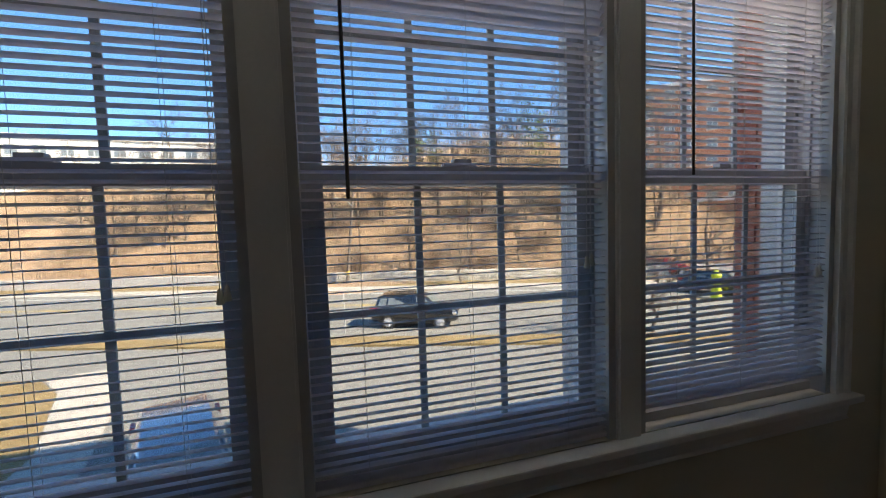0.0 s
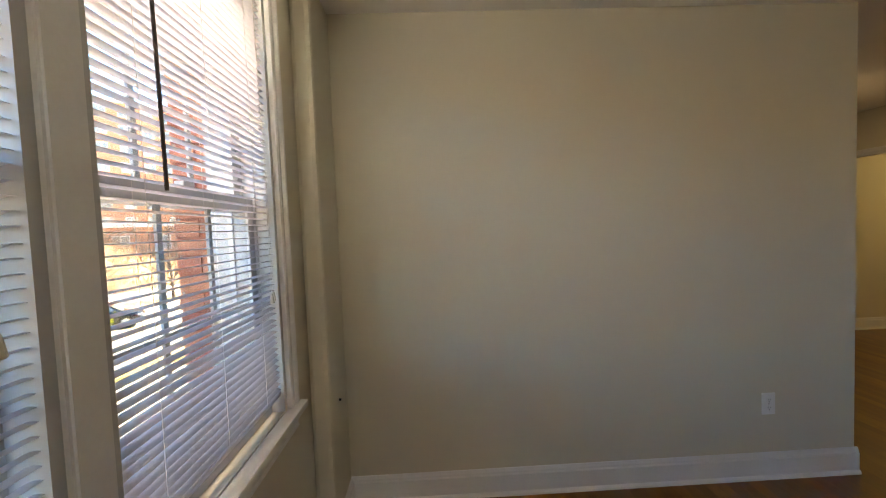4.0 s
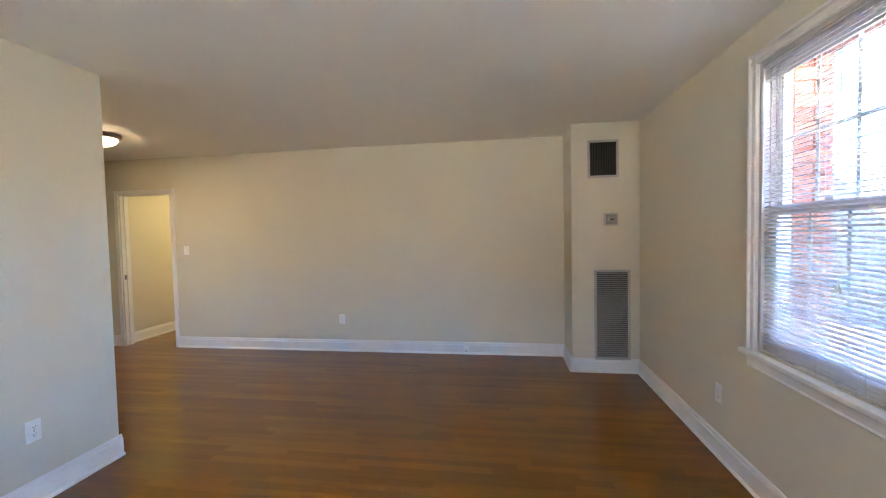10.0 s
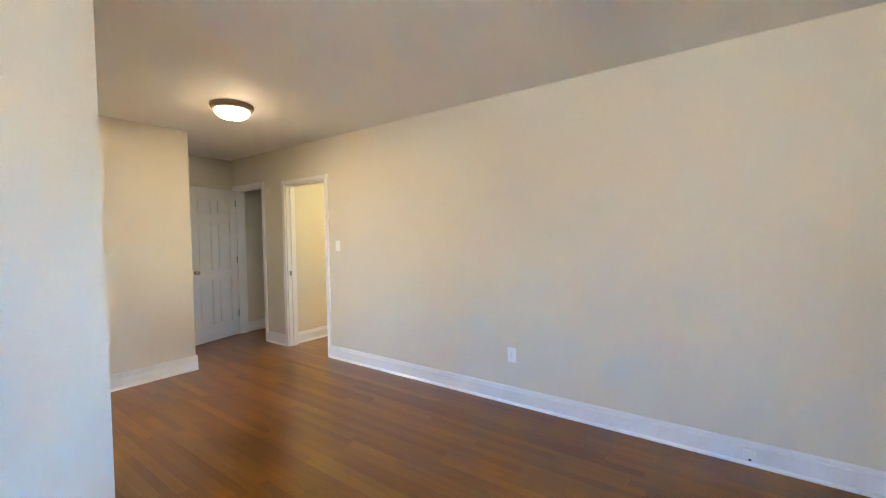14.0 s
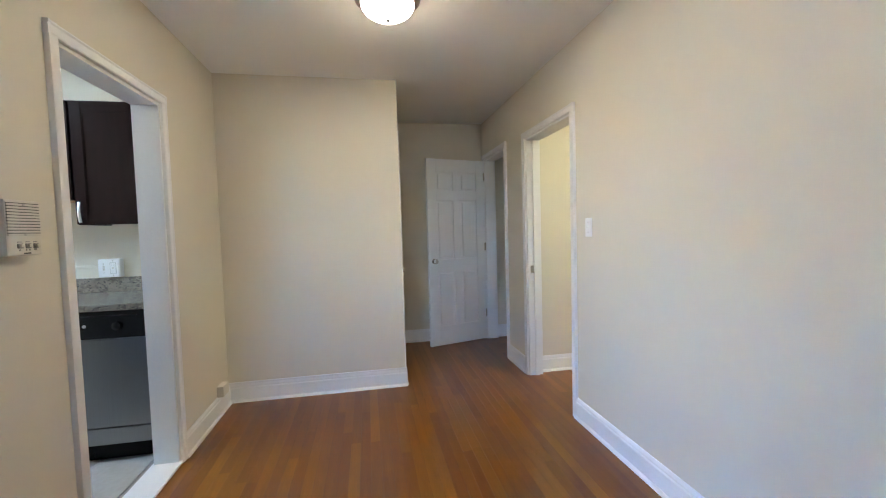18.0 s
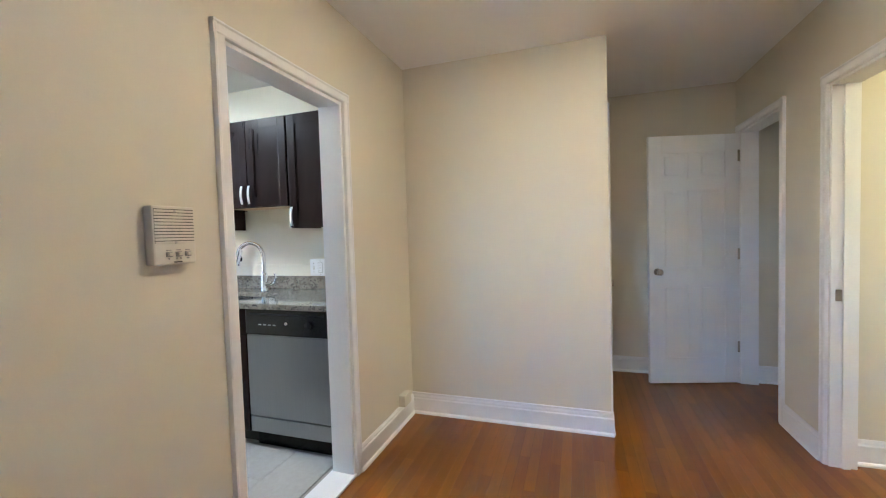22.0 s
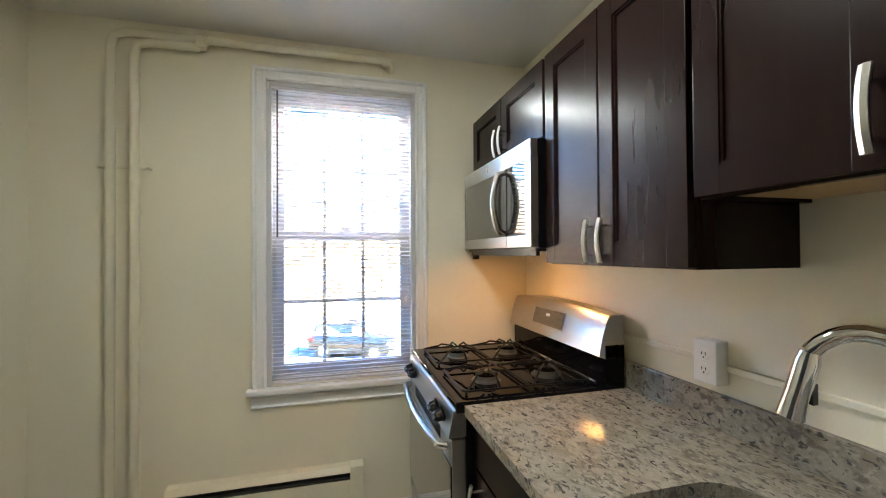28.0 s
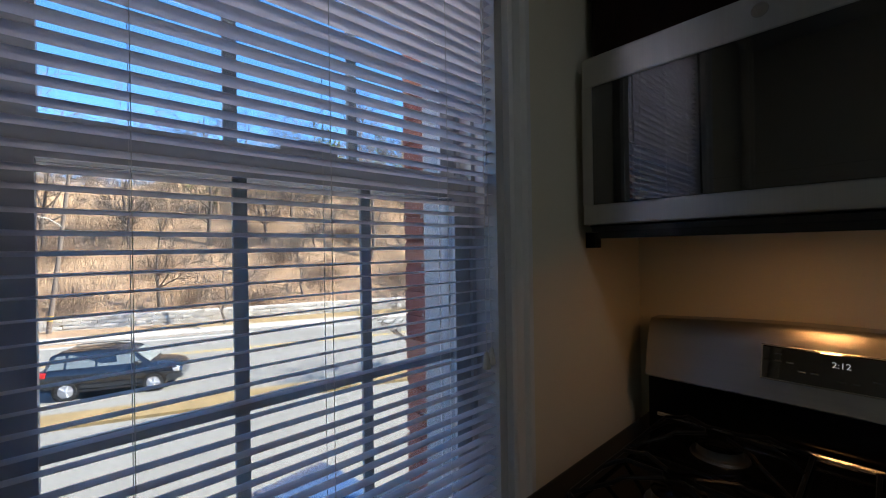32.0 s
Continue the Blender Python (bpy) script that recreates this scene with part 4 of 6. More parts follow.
def base_cabinet(y0, y1, label, doors=1):
    c = thing("base_cabinet", pose(0, 0, 0), label, "cabinet", "espresso base cabinets")
    part("cabinet_body", boxes((BX + 0.022, BX + 0.040, y0, y1, 0.10, 0.872), (BX + 0.040, KX1 - 0.001, y0, y0 + 0.016, 0.10, 0.872), (BX + 0.040, KX1 - 0.001, y1 - 0.016, y1, 0.10, 0.872),
                                (BX + 0.040, KX1 - 0.001, y0 + 0.016, y1 - 0.016, 0.10, 0.116), (KX1 - 0.010, KX1 - 0.001, y0 + 0.016, y1 - 0.016, 0.116, 0.872)), M["espresso"], c)
    part("toe_kick", boxes((BX + 0.075, BX + 0.09, y0, y1, 0.004, 0.10)), M["dark"], c)
    d = shaker_front(c, "drawer_front", BX, y0 + 0.004, y1 - 0.004, 0.715, 0.862, flat=True)
    w = (y1 - y0) / doors
    for k in range(doors):
        a, b = y0 + k * w + 0.003, y0 + (k + 1) * w - 0.003
        f = shaker_front(c, "cabinet_door", BX, a, b, 0.108, 0.705)
        hy = (b - 0.026 if k == 0 else a + 0.026) if doors == 2 else b - 0.028
        bar_pull(f, BX, hy, 0.60, 0.13, 0.032)
    return c


base_cabinet(3.865, 4.280, "narrow espresso base cabinet with drawer beside the range", doors=1)
base_cabinet(3.170, 3.855, "espresso sink base cabinet with two doors", doors=2)

dw = thing("dishwasher", pose(0, 0, 0), "stainless dishwasher with black control panel under the counter", "dishwasher")
part("tub", boxes((BX + 0.03, KX1 - 0.002, 2.560, 3.160, 0.10, 0.872)), M["black"], dw)
part("door_panel", boxes((BX - 0.006, BX + 0.03, 2.562, 3.158, 0.215, 0.712), bevel=0.004), M["dwsteel"], dw, "brushed stainless door panel")
cp = part("control_panel", boxes((BX - 0.012, BX + 0.03, 2.562, 3.158, 0.716, 0.868), bevel=0.006), M["plastic"], dw, "glossy black control panel")
part("vent_slot", boxes((BX - 0.0135, BX - 0.0115, 2.60, 3.12, 0.838, 0.846)), M["dark"], cp)
part("dial", lathe([(0.024, BX - 0.012), (0.023, BX - 0.026), (0.014, BX - 0.030), (0.002, BX - 0.031)], 20, axis="X", at=(0, 2.70, 0.785)), M["plastic"], cp, "", True)
part("start_button", lathe([(0.009, BX - 0.012), (0.009, BX - 0.016), (0.002, BX - 0.017)], 14, axis="X", at=(0, 2.86, 0.79)), M["greymetal"], cp, "", True)
for k in range(4):
    part("label_bar", boxes((BX - 0.0128, BX - 0.0118, 3.04 - k * 0.035, 3.06 - k * 0.035, 0.775, 0.781)), M["greymetal"], cp)
part("lower_panel", boxes((BX - 0.004, BX + 0.03, 2.562, 3.158, 0.115, 0.208), bevel=0.003), M["dwsteel"], dw)
part("toe_panel", boxes((BX + 0.05, BX + 0.07, 2.562, 3.158, 0.004, 0.112)), M["black"], dw)

# worktop with the sink's rounded cut-out
SX0, SX1, SY0, SY1 = 5.672, 6.008, 3.215, 3.735


def rounded(x0, x1, y0, y1, r, n=6):
    out = []
    for cx, cy, a0 in ((x1 - r, y1 - r, 0), (x0 + r, y1 - r, 90), (x0 + r, y0 + r, 180), (x1 - r, y0 + r, 270)):
        for k in range(n + 1):
            a = radians(a0 + 90 * k / n)
            out.append((cx + r * math.cos(a), cy + r * math.sin(a)))
    return out


def slab_with_hole(x0, x1, y0, y1, z0, z1, hole):
    bm = bmesh.new()
    outer = [(x1, y1), (x0, y1), (x0, y0), (x1, y0)]
    n = len(hole)
    q = n // 4
    for z, flip in ((z1, False), (z0, True)):
        o = [bm.verts.new((x, y, z)) for x, y in outer]
        h = [bm.verts.new((x, y, z)) for x, y in hole]
        for c in range(4):
            for k in range(q - 1):
                f = (o[c], h[c * q + k], h[c * q + k + 1])
                bm.faces.new(f[::-1] if not flip else f)
            e, g = h[c * q + q - 1], h[(c * q + q) % n]
            f = (o[c], e, g, o[(c + 1) % 4])
            bm.faces.new(f[::-1] if not flip else f)
    bm.verts.ensure_lookup_table()
    m = 4 + n
    for k in range(4):
        bm.faces.new((bm.verts[k], bm.verts[(k + 1) % 4], bm.verts[m + (k + 1) % 4], bm.verts[m + k]))
    for k in range(n):
        bm.faces.new((bm.verts[4 + k], bm.verts[m + 4 + k], bm.verts[m + 4 + (k + 1) % n], bm.verts[4 + (k + 1) % n]))
    bmesh.ops.recalc_face_normals(bm, faces=bm.faces[:])
    return bm


ct = thing("worktop", pose(0, 0, 0), "speckled grey and brown granite worktop with backsplash", "worktop")
part("slab", slab_with_hole(5.582, KX1 - 0.001, KY0 + 0.002, 4.284, 0.873, 0.905, rounded(SX0, SX1, SY0, SY1, 0.09)), M["granite"], ct)
part("backsplash", boxes((KX1 - 0.022, KX1 - 0.001, KY0 + 0.002, 4.284, 0.9055, 1.002), bevel=0.003), M["granite"], ct)

sk = thing("sink", pose(0, 0, 0), "undermount stainless steel sink bowl", "sink")
bm = bmesh.new()
loops = []
for z, g, r in ((0.8725, 0.012, 0.10), (0.872, 0.003, 0.095), (0.80, 0.0, 0.09), (0.72, -0.006, 0.085), (0.695, -0.03, 0.07), (0.688, -0.07, 0.05)):
    loops.append([bm.verts.new((x, y, z)) for x, y in rounded(SX0 - g, SX1 + g, SY0 - g, SY1 + g, r)])
for a, b in zip(loops, loops[1:]):
    for k in range(len(a)):
        bm.faces.new((a[k], a[(k + 1) % len(a)], b[(k + 1) % len(a)], b[k]))
bm.faces.new(loops[-1])
bmesh.ops.recalc_face_normals(bm, faces=bm.faces[:])
part("bowl", bm, M["sinksteel"], sk, "", True)
part("drain", lathe([(0.045, 0.6885), (0.043, 0.692), (0.030, 0.690), (0.004, 0.689)], 24, at=((SX0 + SX1) / 2 + 0.03, (SY0 + SY1) / 2, 0)), M["chrome"], sk, "", True)

fc = thing("faucet", pose(6.075, 3.435, 0.9055), "tall chrome gooseneck pull-down faucet with side lever", "faucet")
part("base", lathe([(0.030, 0), (0.030, 0.006), (0.026, 0.012), (0.025, 0.10), (0.021, 0.125), (0.017, 0.135)], 24), M["chrome"], fc, "", True)
u = Vector((-0.62, 0.78, 0)).normalized()
neck = [(0, 0, 0.12), (0, 0, 0.25)] + [tuple(u * (0.085 * (1 - math.cos(a))) + Vector((0, 0, 0.25 + 0.105 * math.sin(a)))) for a in [math.pi * k / 14 for k in range(1, 12)]]
part("neck", tube(neck, 0.0150, 16), M["chrome"], fc, "", True)
e, e2 = Vector(neck[-1]), Vector(neck[-1]) + u * 0.028 + Vector((0, 0, -0.118))
part("spray_head", tube([e, e + (e2 - e) * 0.15, e + (e2 - e) * 0.6, e2], [0.0155, 0.0190, 0.0190, 0.0215], 16), M["chrome"], fc, "", True)
part("spray_button", boxes((-0.006, 0.006, -0.004, 0.004, -0.018, 0.018)), M["plastic"], fc, m=Matrix.Translation(e + (e2 - e) * 0.62 - u * 0.0200))
part("lever_hub", tube([(0, -0.012, 0.050), (0, -0.052, 0.050), (0, -0.058, 0.050)], [0.019, 0.019, 0.014], 14), M["chrome"], fc, "", True)
part("lever", tube([(0, -0.050, 0.046), (0.001, -0.072, 0.048), (0.002, -0.090, 0.060), (0.003, -0.099, 0.082), (0.003, -0.098, 0.110), (0.002, -0.092, 0.130)], [0.012, 0.011, 0.010, 0.009, 0.007, 0.006], 10), M["chrome"], fc, "", True)

# wiring box and raceway on the backsplash wall
sb = thing("switch_box", Matrix.Translation((KX1, 3.04, 1.068)) @ EAST, "white surface box with toggle switch and outlet", "switch box")
part("case", boxes((-0.066, 0.066, -0.046, 0, -0.062, 0.062), bevel=0.004), M["white_plastic"], sb)
part("plate", boxes((-0.060, 0.060, -0.0505, -0.046, -0.058, 0.058), bevel=0.003), M["white_plastic"], sb)
part("toggle", boxes((-0.034, -0.026, -0.062, -0.0505, -0.002, 0.010), bevel=0.002), M["white_plastic"], sb)
part("toggle_slot", boxes((-0.036, -0.024, -0.0512, -0.0504, -0.014, 0.014)), M["ivory"], sb)
part("rocker", boxes((0.010, 0.042, -0.0535, -0.0505, -0.034, 0.034), bevel=0.002), M["white_plastic"], sb)
part("rocker_gap", boxes((0.007, 0.045, -0.0512, -0.0504, -0.037, 0.037)), M["greymetal"], sb)
for z in (-0.020, 0.020):
    part("slot_pair", boxes((0.0195, 0.0205, -0.0542, -0.0534, z - 0.003, z + 0.003), (0.0305, 0.0315, -0.0542, -0.0534, z - 0.003, z + 0.003)), M["louvre"], sb)
part("reset_buttons", boxes((0.020, 0.032, -0.0546, -0.0534, -0.006, -0.001), (0.020, 0.032, -0.0546, -0.0534, 0.001, 0.006), bevel=0.0004), M["ivory"], sb)
for x, z in ((-0.030, 0.030), (-0.030, -0.030), (0.026, 0.048), (0.026, -0.048)):
    part("screw", lathe([(0.003, -0.0505), (0.003, -0.0520), (0.001, -0.0522)], 8, axis="Y", at=(x, 0, z)), M["nickel"], sb)
wo = thing("surface_outlet", Matrix.Translation((KX1, 3.942, 1.090)) @ EAST, "white surface box with duplex outlet", "outlet box")
part("case", boxes((-0.036, 0.036, -0.044, 0, -0.060, 0.060), bevel=0.004), M["white_plastic"], wo)
for z in (-0.021, 0.021):
    r = part("receptacle", lathe([(0.017, -0.0445), (0.0165, -0.0465), (0.002, -0.0467)], 16, axis="Y", at=(0, 0, z)), M["white_plastic"], wo)
    for x in (-0.006, 0.006):
        part("slot", boxes((x - 0.001, x + 0.001, -0.0474, -0.0466, z - 0.002, z + 0.006)), M["dark"], r)
    part("ground_hole", boxes((-0.002, 0.002, -0.0474, -0.0466, z - 0.011, z - 0.0065)), M["dark"], r)
for y0, y1, z in ((3.108, 3.904, 1.078), (3.980, 4.60, 1.088)):
    r = thing("wall_raceway", pose(KX1, y0, z), "cream painted metal raceway along the kitchen wall", "raceway")
    part("channel", boxes((-0.012, 0, 0, y1 - y0, -0.009, 0.009), bevel=0.003), M["kwall"], r)

# ---- range ----
RY0, RY1, RX0, RZ = 4.294, 5.058, 5.560, 0.912
st = thing("gas_range", pose(0, 0, 0), "stainless and black gas range with four burners", "stove")
part("body", boxes((RX0 + 0.030, 6.195, RY0, RY1, 0.03, RZ - 0.035)), M["black"], st)
part("cooktop", boxes((RX0 - 0.005, 6.175, RY0 - 0.004, RY1 + 0.004, RZ - 0.035, RZ), bevel=0.006), M["black"], st, "glossy black enamel cooktop")
pan = [(RX0 + 0.03, 0.905), (RX0 - 0.012, 0.885), (RX0 - 0.030, 0.800), (RX0 + 0.03, 0.800)]
part("knob_panel", extrude_profile(pan, RY1 - RY0, lambda a, b, s: Vector((a, RY0 + s, b))), M["steel_h"], st, "slanted stainless knob panel")
for y in (RY0 + 0.09, RY0 + 0.175, RY1 - 0.175, RY1 - 0.09):
    kb = part("burner_knob", lathe([(0.026, 0), (0.026, 0.006), (0.021, 0.010), (0.019, 0.030), (0.003, 0.032)], 20), M["black"], st, "black burner knob", True, pose(RX0 - 0.022, y, 0.845, 0, -101, 0))
    part("grip", boxes((-0.006, 0.006, -0.021, 0.021, 0.010, 0.040), bevel=0.002), M["plastic"], kb)
od = part("oven_door", boxes((RX0 - 0.018, RX0 + 0.030, RY0 + 0.004, RY1 - 0.004, 0.235, 0.790), bevel=0.004), M["steel_h"], st, "stainless oven door")
part("oven_window", boxes((RX0 - 0.022, RX0 - 0.0175, RY0 + 0.006, RY1 - 0.006, 0.30, 0.705)), M["blackglass"], od, "black glass oven window")
for k in range(5):
    part("vent_louvre", boxes((RX0 - 0.0205, RX0 - 0.0175, RY0 + 0.15, RY1 - 0.15, 0.735 + k * 0.010, 0.739 + k * 0.010)), M["dark"], od)
hp = [(RX0 - 0.020, RY0 + 0.045, 0.755), (RX0 - 0.050, RY0 + 0.060, 0.757)] + [(RX0 - 0.052 - 0.022 * math.sin(math.pi * k / 8), RY0 + 0.06 + (RY1 - RY0 - 0.12) * k / 8, 0.757) for k in range(9)] + [(RX0 - 0.020, RY1 - 0.045, 0.755)]
part("oven_handle", tube(hp, 0.013, 12), M["nickel"], od, "curved stainless oven handle", True)
dr = part("storage_drawer", boxes((RX0 - 0.012, RX0 + 0.030, RY0 + 0.004, RY1 - 0.004, 0.06, 0.225), bevel=0.004), M["steel_h"], st, "stainless storage drawer")
part("drawer_grip", boxes((RX0 - 0.014, RX0 - 0.011, RY0 + 0.22, RY1 - 0.22, 0.182, 0.202)), M["dark"], dr)
for x in (RX0 + 0.08, 6.12):
    for y in (RY0 + 0.05, RY1 - 0.05):
        part("foot", tube([(x, y, 0.004), (x, y, 0.031)], 0.016, 10), M["plastic"], st)
# backguard: a black riser under a bowed stainless console
part("backguard", boxes((6.118, 6.198, RY0, RY1, RZ - 0.035, 1.06)), M["black"], st, "black enamel backguard")
con = bmesh.new()
rows = []
for k in range(13):
    t = k / 12
    y = RY0 + (RY1 - RY0) * t
    top = 1.168 + 0.018 * math.sin(math.pi * t)
    rows.append([con.verts.new(p) for p in ((6.092, y, 1.022), (6.108, y, 1.095), (6.130, y, top - 0.012), (6.142, y, top), (6.196, y, top), (6.196, y, 1.018), (6.118, y, 1.012))])
for a, b in zip(rows, rows[1:]):
    for k in range(7):
        con.faces.new((a[k], a[(k + 1) % 7], b[(k + 1) % 7], b[k]))
con.faces.new(rows[0]), con.faces.new(rows[-1][::-1])
bmesh.ops.recalc_face_normals(con, faces=con.faces[:])
console = part("console", con, M["steel"], st, "bowed stainless control console", True)
part("rear_trim", tube([(6.098, RY0 + 0.03, RZ + 0.010), (6.098, RY1 - 0.03, RZ + 0.010)], 0.008, 10), M["nickel"], st, "bright trim bar behind the burners", True)
# the display lies on the slanted console face
dm = pose(6.1085, 4.680, 1.103, 0, 0, -90) @ pose(0, 0, 0, -17, 0, 0)
ds = part("display", boxes((-0.128, 0.128, -0.004, 0.004, -0.036, 0.036), bevel=0.003), M["blackglass"], console, "black glass clock display", m=dm)
part("display_rim", boxes((-0.131, 0.131, -0.0025, 0.003, -0.039, 0.039), bevel=0.002), M["nickel"], console, m=dm)
M["led"] = glow("white_led", (0.85, 0.93, 1.0), 0.032)


def led_text(txt, m, size, parent, mat):
    cu = bpy.data.curves.new("digits", "FONT")
    cu.body, cu.size, cu.align_x, cu.align_y, cu.extrude = txt, size, "CENTER", "CENTER", 0.0002
    tmp = bpy.data.objects.new("digits_curve", cu)
    me = bpy.data.meshes.new_from_object(tmp)
    bpy.data.objects.remove(tmp)
    me.materials.clear()
    me.materials.append(mat)
    ob = new("digits", me)
    ob.parent = parent
    ob.matrix_basis = m
    return ob


led_text("2:12", pose(0, -0.0046, 0.012, 90, 0, 0), 0.017, ds, M["led"])
for x, z in ((-0.10, 0.02), (-0.08, 0.004), (-0.10, 0.004), (-0.06, -0.012), (-0.04, -0.012), (0.05, -0.010), (0.085, 0.004), (0.105, 0.004), (0.085, -0.016), (0.105, -0.016), (0.0, -0.020), (0.02, -0.020)):
    part("key_mark", boxes((x - 0.006, x + 0.006, -0.0045, -0.0038, z - 0.0012, z + 0.0012)), M["legend"], ds)

for bx0, by0 in ((5.735, RY0 + 0.195), (5.735, RY1 - 0.195), (5.985, RY0 + 0.195), (5.985, RY1 - 0.195)):
    br = part("burner", lathe([(0.056, RZ + 0.0005), (0.053, RZ + 0.005), (0.044, RZ + 0.007), (0.040, RZ + 0.020), (0.038, RZ + 0.0225), (0.038, RZ + 0.023)], 24, at=(bx0, by0, 0)), M["burner"], st, "", True)
    part("burner_cap", lathe([(0.044, RZ + 0.0231), (0.045, RZ + 0.029), (0.039, RZ + 0.033), (0.003, RZ + 0.034)], 24, at=(bx0, by0, 0)), M["black"], br, "", True)


def grate(x0, x1, y0, y1, centres):
    """A low wire rim round two burners, with slim fingers that rise from it and bend in over each flame."""
    g = thing("burner_grate", pose(0, 0, RZ + 0.001), "black cast iron burner grate", "grate", "burner grates")
    low, top, r = 0.012, 0.046, 0.0043
    loop = rounded(x0, x1, y0, y1, 0.02, 4)
    part("rim", tube([(x, y, low) for x, y in loop + loop[:1]], r, 8), M["iron"], g)
    xm = (x0 + x1) / 2
    part("crossbar", tube([(xm, y0, low), (xm, y1, low)], r, 8), M["iron"], g)
    for cx, cy in centres:
        c = Vector((cx, cy, 0))
        xa, xb = (x0, xm) if cx < xm else (xm, x1)
        starts = [(x, y) for x in (xa + 0.012, xb - 0.012) for y in (y0, y1)] + [(cx, y0), (cx, y1)]
        for x, y in starts:
            e = Vector((x, y, 0))
            d = (e - c).normalized()
            part("finger", tube([e + Vector((0, 0, low)), c + d * 0.112 + Vector((0, 0, top - 0.012)), c + d * 0.092 + Vector((0, 0, top - 0.001)), c + d * 0.026 + Vector((0, 0, top))], r, 8), M["iron"], g)
    for x in (x0 + 0.01, x1 - 0.01):
        for y in (y0, y1):
            part("foot", tube([(x, y, 0), (x, y, low)], r * 1.2, 8), M["iron"], g)
    return g


for y0 in (RY0 + 0.055, RY1 - 0.335):
    grate(5.60, 6.095, y0, y0 + 0.28, ((5.735, y0 + 0.14), (5.985, y0 + 0.14)))

# ---- microwave ----
MX, MY0, MY1, MZ0, MZ1 = 5.852, 4.340, 5.098, 1.414, 1.808
mw = thing("microwave", pose(0, 0, 0), "stainless over-the-range microwave with black glass door", "microwave")
part("housing", boxes((MX + 0.03, KX1 - 0.001, MY0, MY1, MZ0, MZ1)), M["black"], mw, "black microwave housing")
part("top_band", boxes((MX, MX + 0.03, MY0, MY1, 1.738, MZ1), bevel=0.004), M["steel_h"], mw, "brushed stainless front frame")
part("bottom_band", boxes((MX, MX + 0.03, MY0, MY1, MZ0 + 0.004, 1.464), bevel=0.004), M["steel_h"], mw)
part("end_band", boxes((MX, MX + 0.03, MY1 - 0.024, MY1, 1.464, 1.738)), M["steel_h"], mw)
part("end_band", boxes((MX, MX + 0.03, MY0, MY0 + 0.040, 1.464, 1.738)), M["steel_h"], mw)
dg = part("door_glass", boxes((MX + 0.002, MX + 0.03, MY0 + 0.215, MY1 - 0.024, 1.464, 1.738), bevel=0.002), M["blackglass"], mw, "black glass door")
part("door_window", boxes((MX + 0.0012, MX + 0.0022, MY0 + 0.28, MY1 - 0.055, 1.492, 1.712)), M["blackglass"], dg)
kp = part("keypad", boxes((MX + 0.002, MX + 0.03, MY0 + 0.040, MY0 + 0.213, 1.464, 1.738), bevel=0.002), M["blackglass"], mw, "black glass keypad with pale legends")
part("seam", boxes((MX - 0.0006, MX + 0.002, MY0 + 0.213, MY0 + 0.2145, MZ0 + 0.006, MZ1 - 0.002)), M["dark"], mw)
for r in range(4):
    for c in range(3):
        part("key_digit", boxes((MX + 0.0012, MX + 0.0022, MY0 + 0.128 + c * 0.020 - 0.0014, MY0 + 0.128 + c * 0.020 + 0.0014, 1.556 + r * 0.021, 1.560 + r * 0.021)), M["legend"], kp)
    part("key_word", boxes((MX + 0.0012, MX + 0.0022, MY0 + 0.065, MY0 + 0.088, 1.556 + r * 0.021, 1.5575 + r * 0.021)), M["legend"], kp)
for z in (1.655, 1.672, 1.51):
    for c in range(3):
        part("key_word", boxes((MX + 0.0012, MX + 0.0022, MY0 + 0.070 + c * 0.036, MY0 + 0.094 + c * 0.036, z, z + 0.0015)), M["legend"], kp)
hb = [(MX + 0.002, MY0 + 0.230, 1.476), (MX - 0.022, MY0 + 0.230, 1.484)] + [(MX - 0.030 - 0.020 * math.sin(math.pi * k / 8), MY0 + 0.230, 1.490 + 0.222 * k / 8) for k in range(9)] + [(MX - 0.022, MY0 + 0.230, 1.718), (MX + 0.002, MY0 + 0.230, 1.726)]
part("door_handle", tube(hb, [0.010] + [0.013] * (len(hb) - 2) + [0.010], 12), M["nickel"], mw, "bowed stainless door handle", True)
part("emblem", lathe([(0.013, MX), (0.012, MX - 0.0022), (0.002, MX - 0.0025)], 24, axis="X", at=(0, MY0 + 0.42, 1.777)), M["nickel"], mw, "", True)
part("bottom_plate", boxes((MX + 0.02, KX1 - 0.02, MY0 + 0.01, MY1 - 0.01, MZ0 - 0.012, MZ0)), M["plastic"], mw)
for y in (MY0 + 0.17, MY1 - 0.17):
    part("grease_filter", boxes((MX + 0.12, MX + 0.24, y - 0.11, y + 0.11, MZ0 - 0.016, MZ0 - 0.012)), M["steel_h"], mw)
part("task_light", boxes((MX + 0.070, MX + 0.100, MY0 + 0.33, MY1 - 0.33, MZ0 - 0.0145, MZ0 - 0.012)), glow("warm_task_light", (1.0, 0.55, 0.2), 0.06), mw, "lit amber cooktop light")
part("side_filler", boxes((MX + 0.05, MX + 0.08, MY1 - 0.002, YKF, MZ0 - 0.05, MZ0 - 0.012)), M["black"], mw)
ld = bpy.data.lights.new("task_bulb", "AREA")
ld.shape, ld.size, ld.size_y, ld.energy, ld.color = "RECTANGLE", 0.02, 0.04, 0.036, (1.0, 0.45, 0.14)
tb = new("task_bulb", ld)
part("front_lip", boxes((MX + 0.030, MX + 0.045, MY0 + 0.02, MY1 - 0.02, MZ0 - 0.028, MZ0 - 0.012)), M["plastic"], mw)
tb.matrix_basis = pose(MX + 0.085, (MY0 + MY1) / 2, MZ0 - 0.0165)

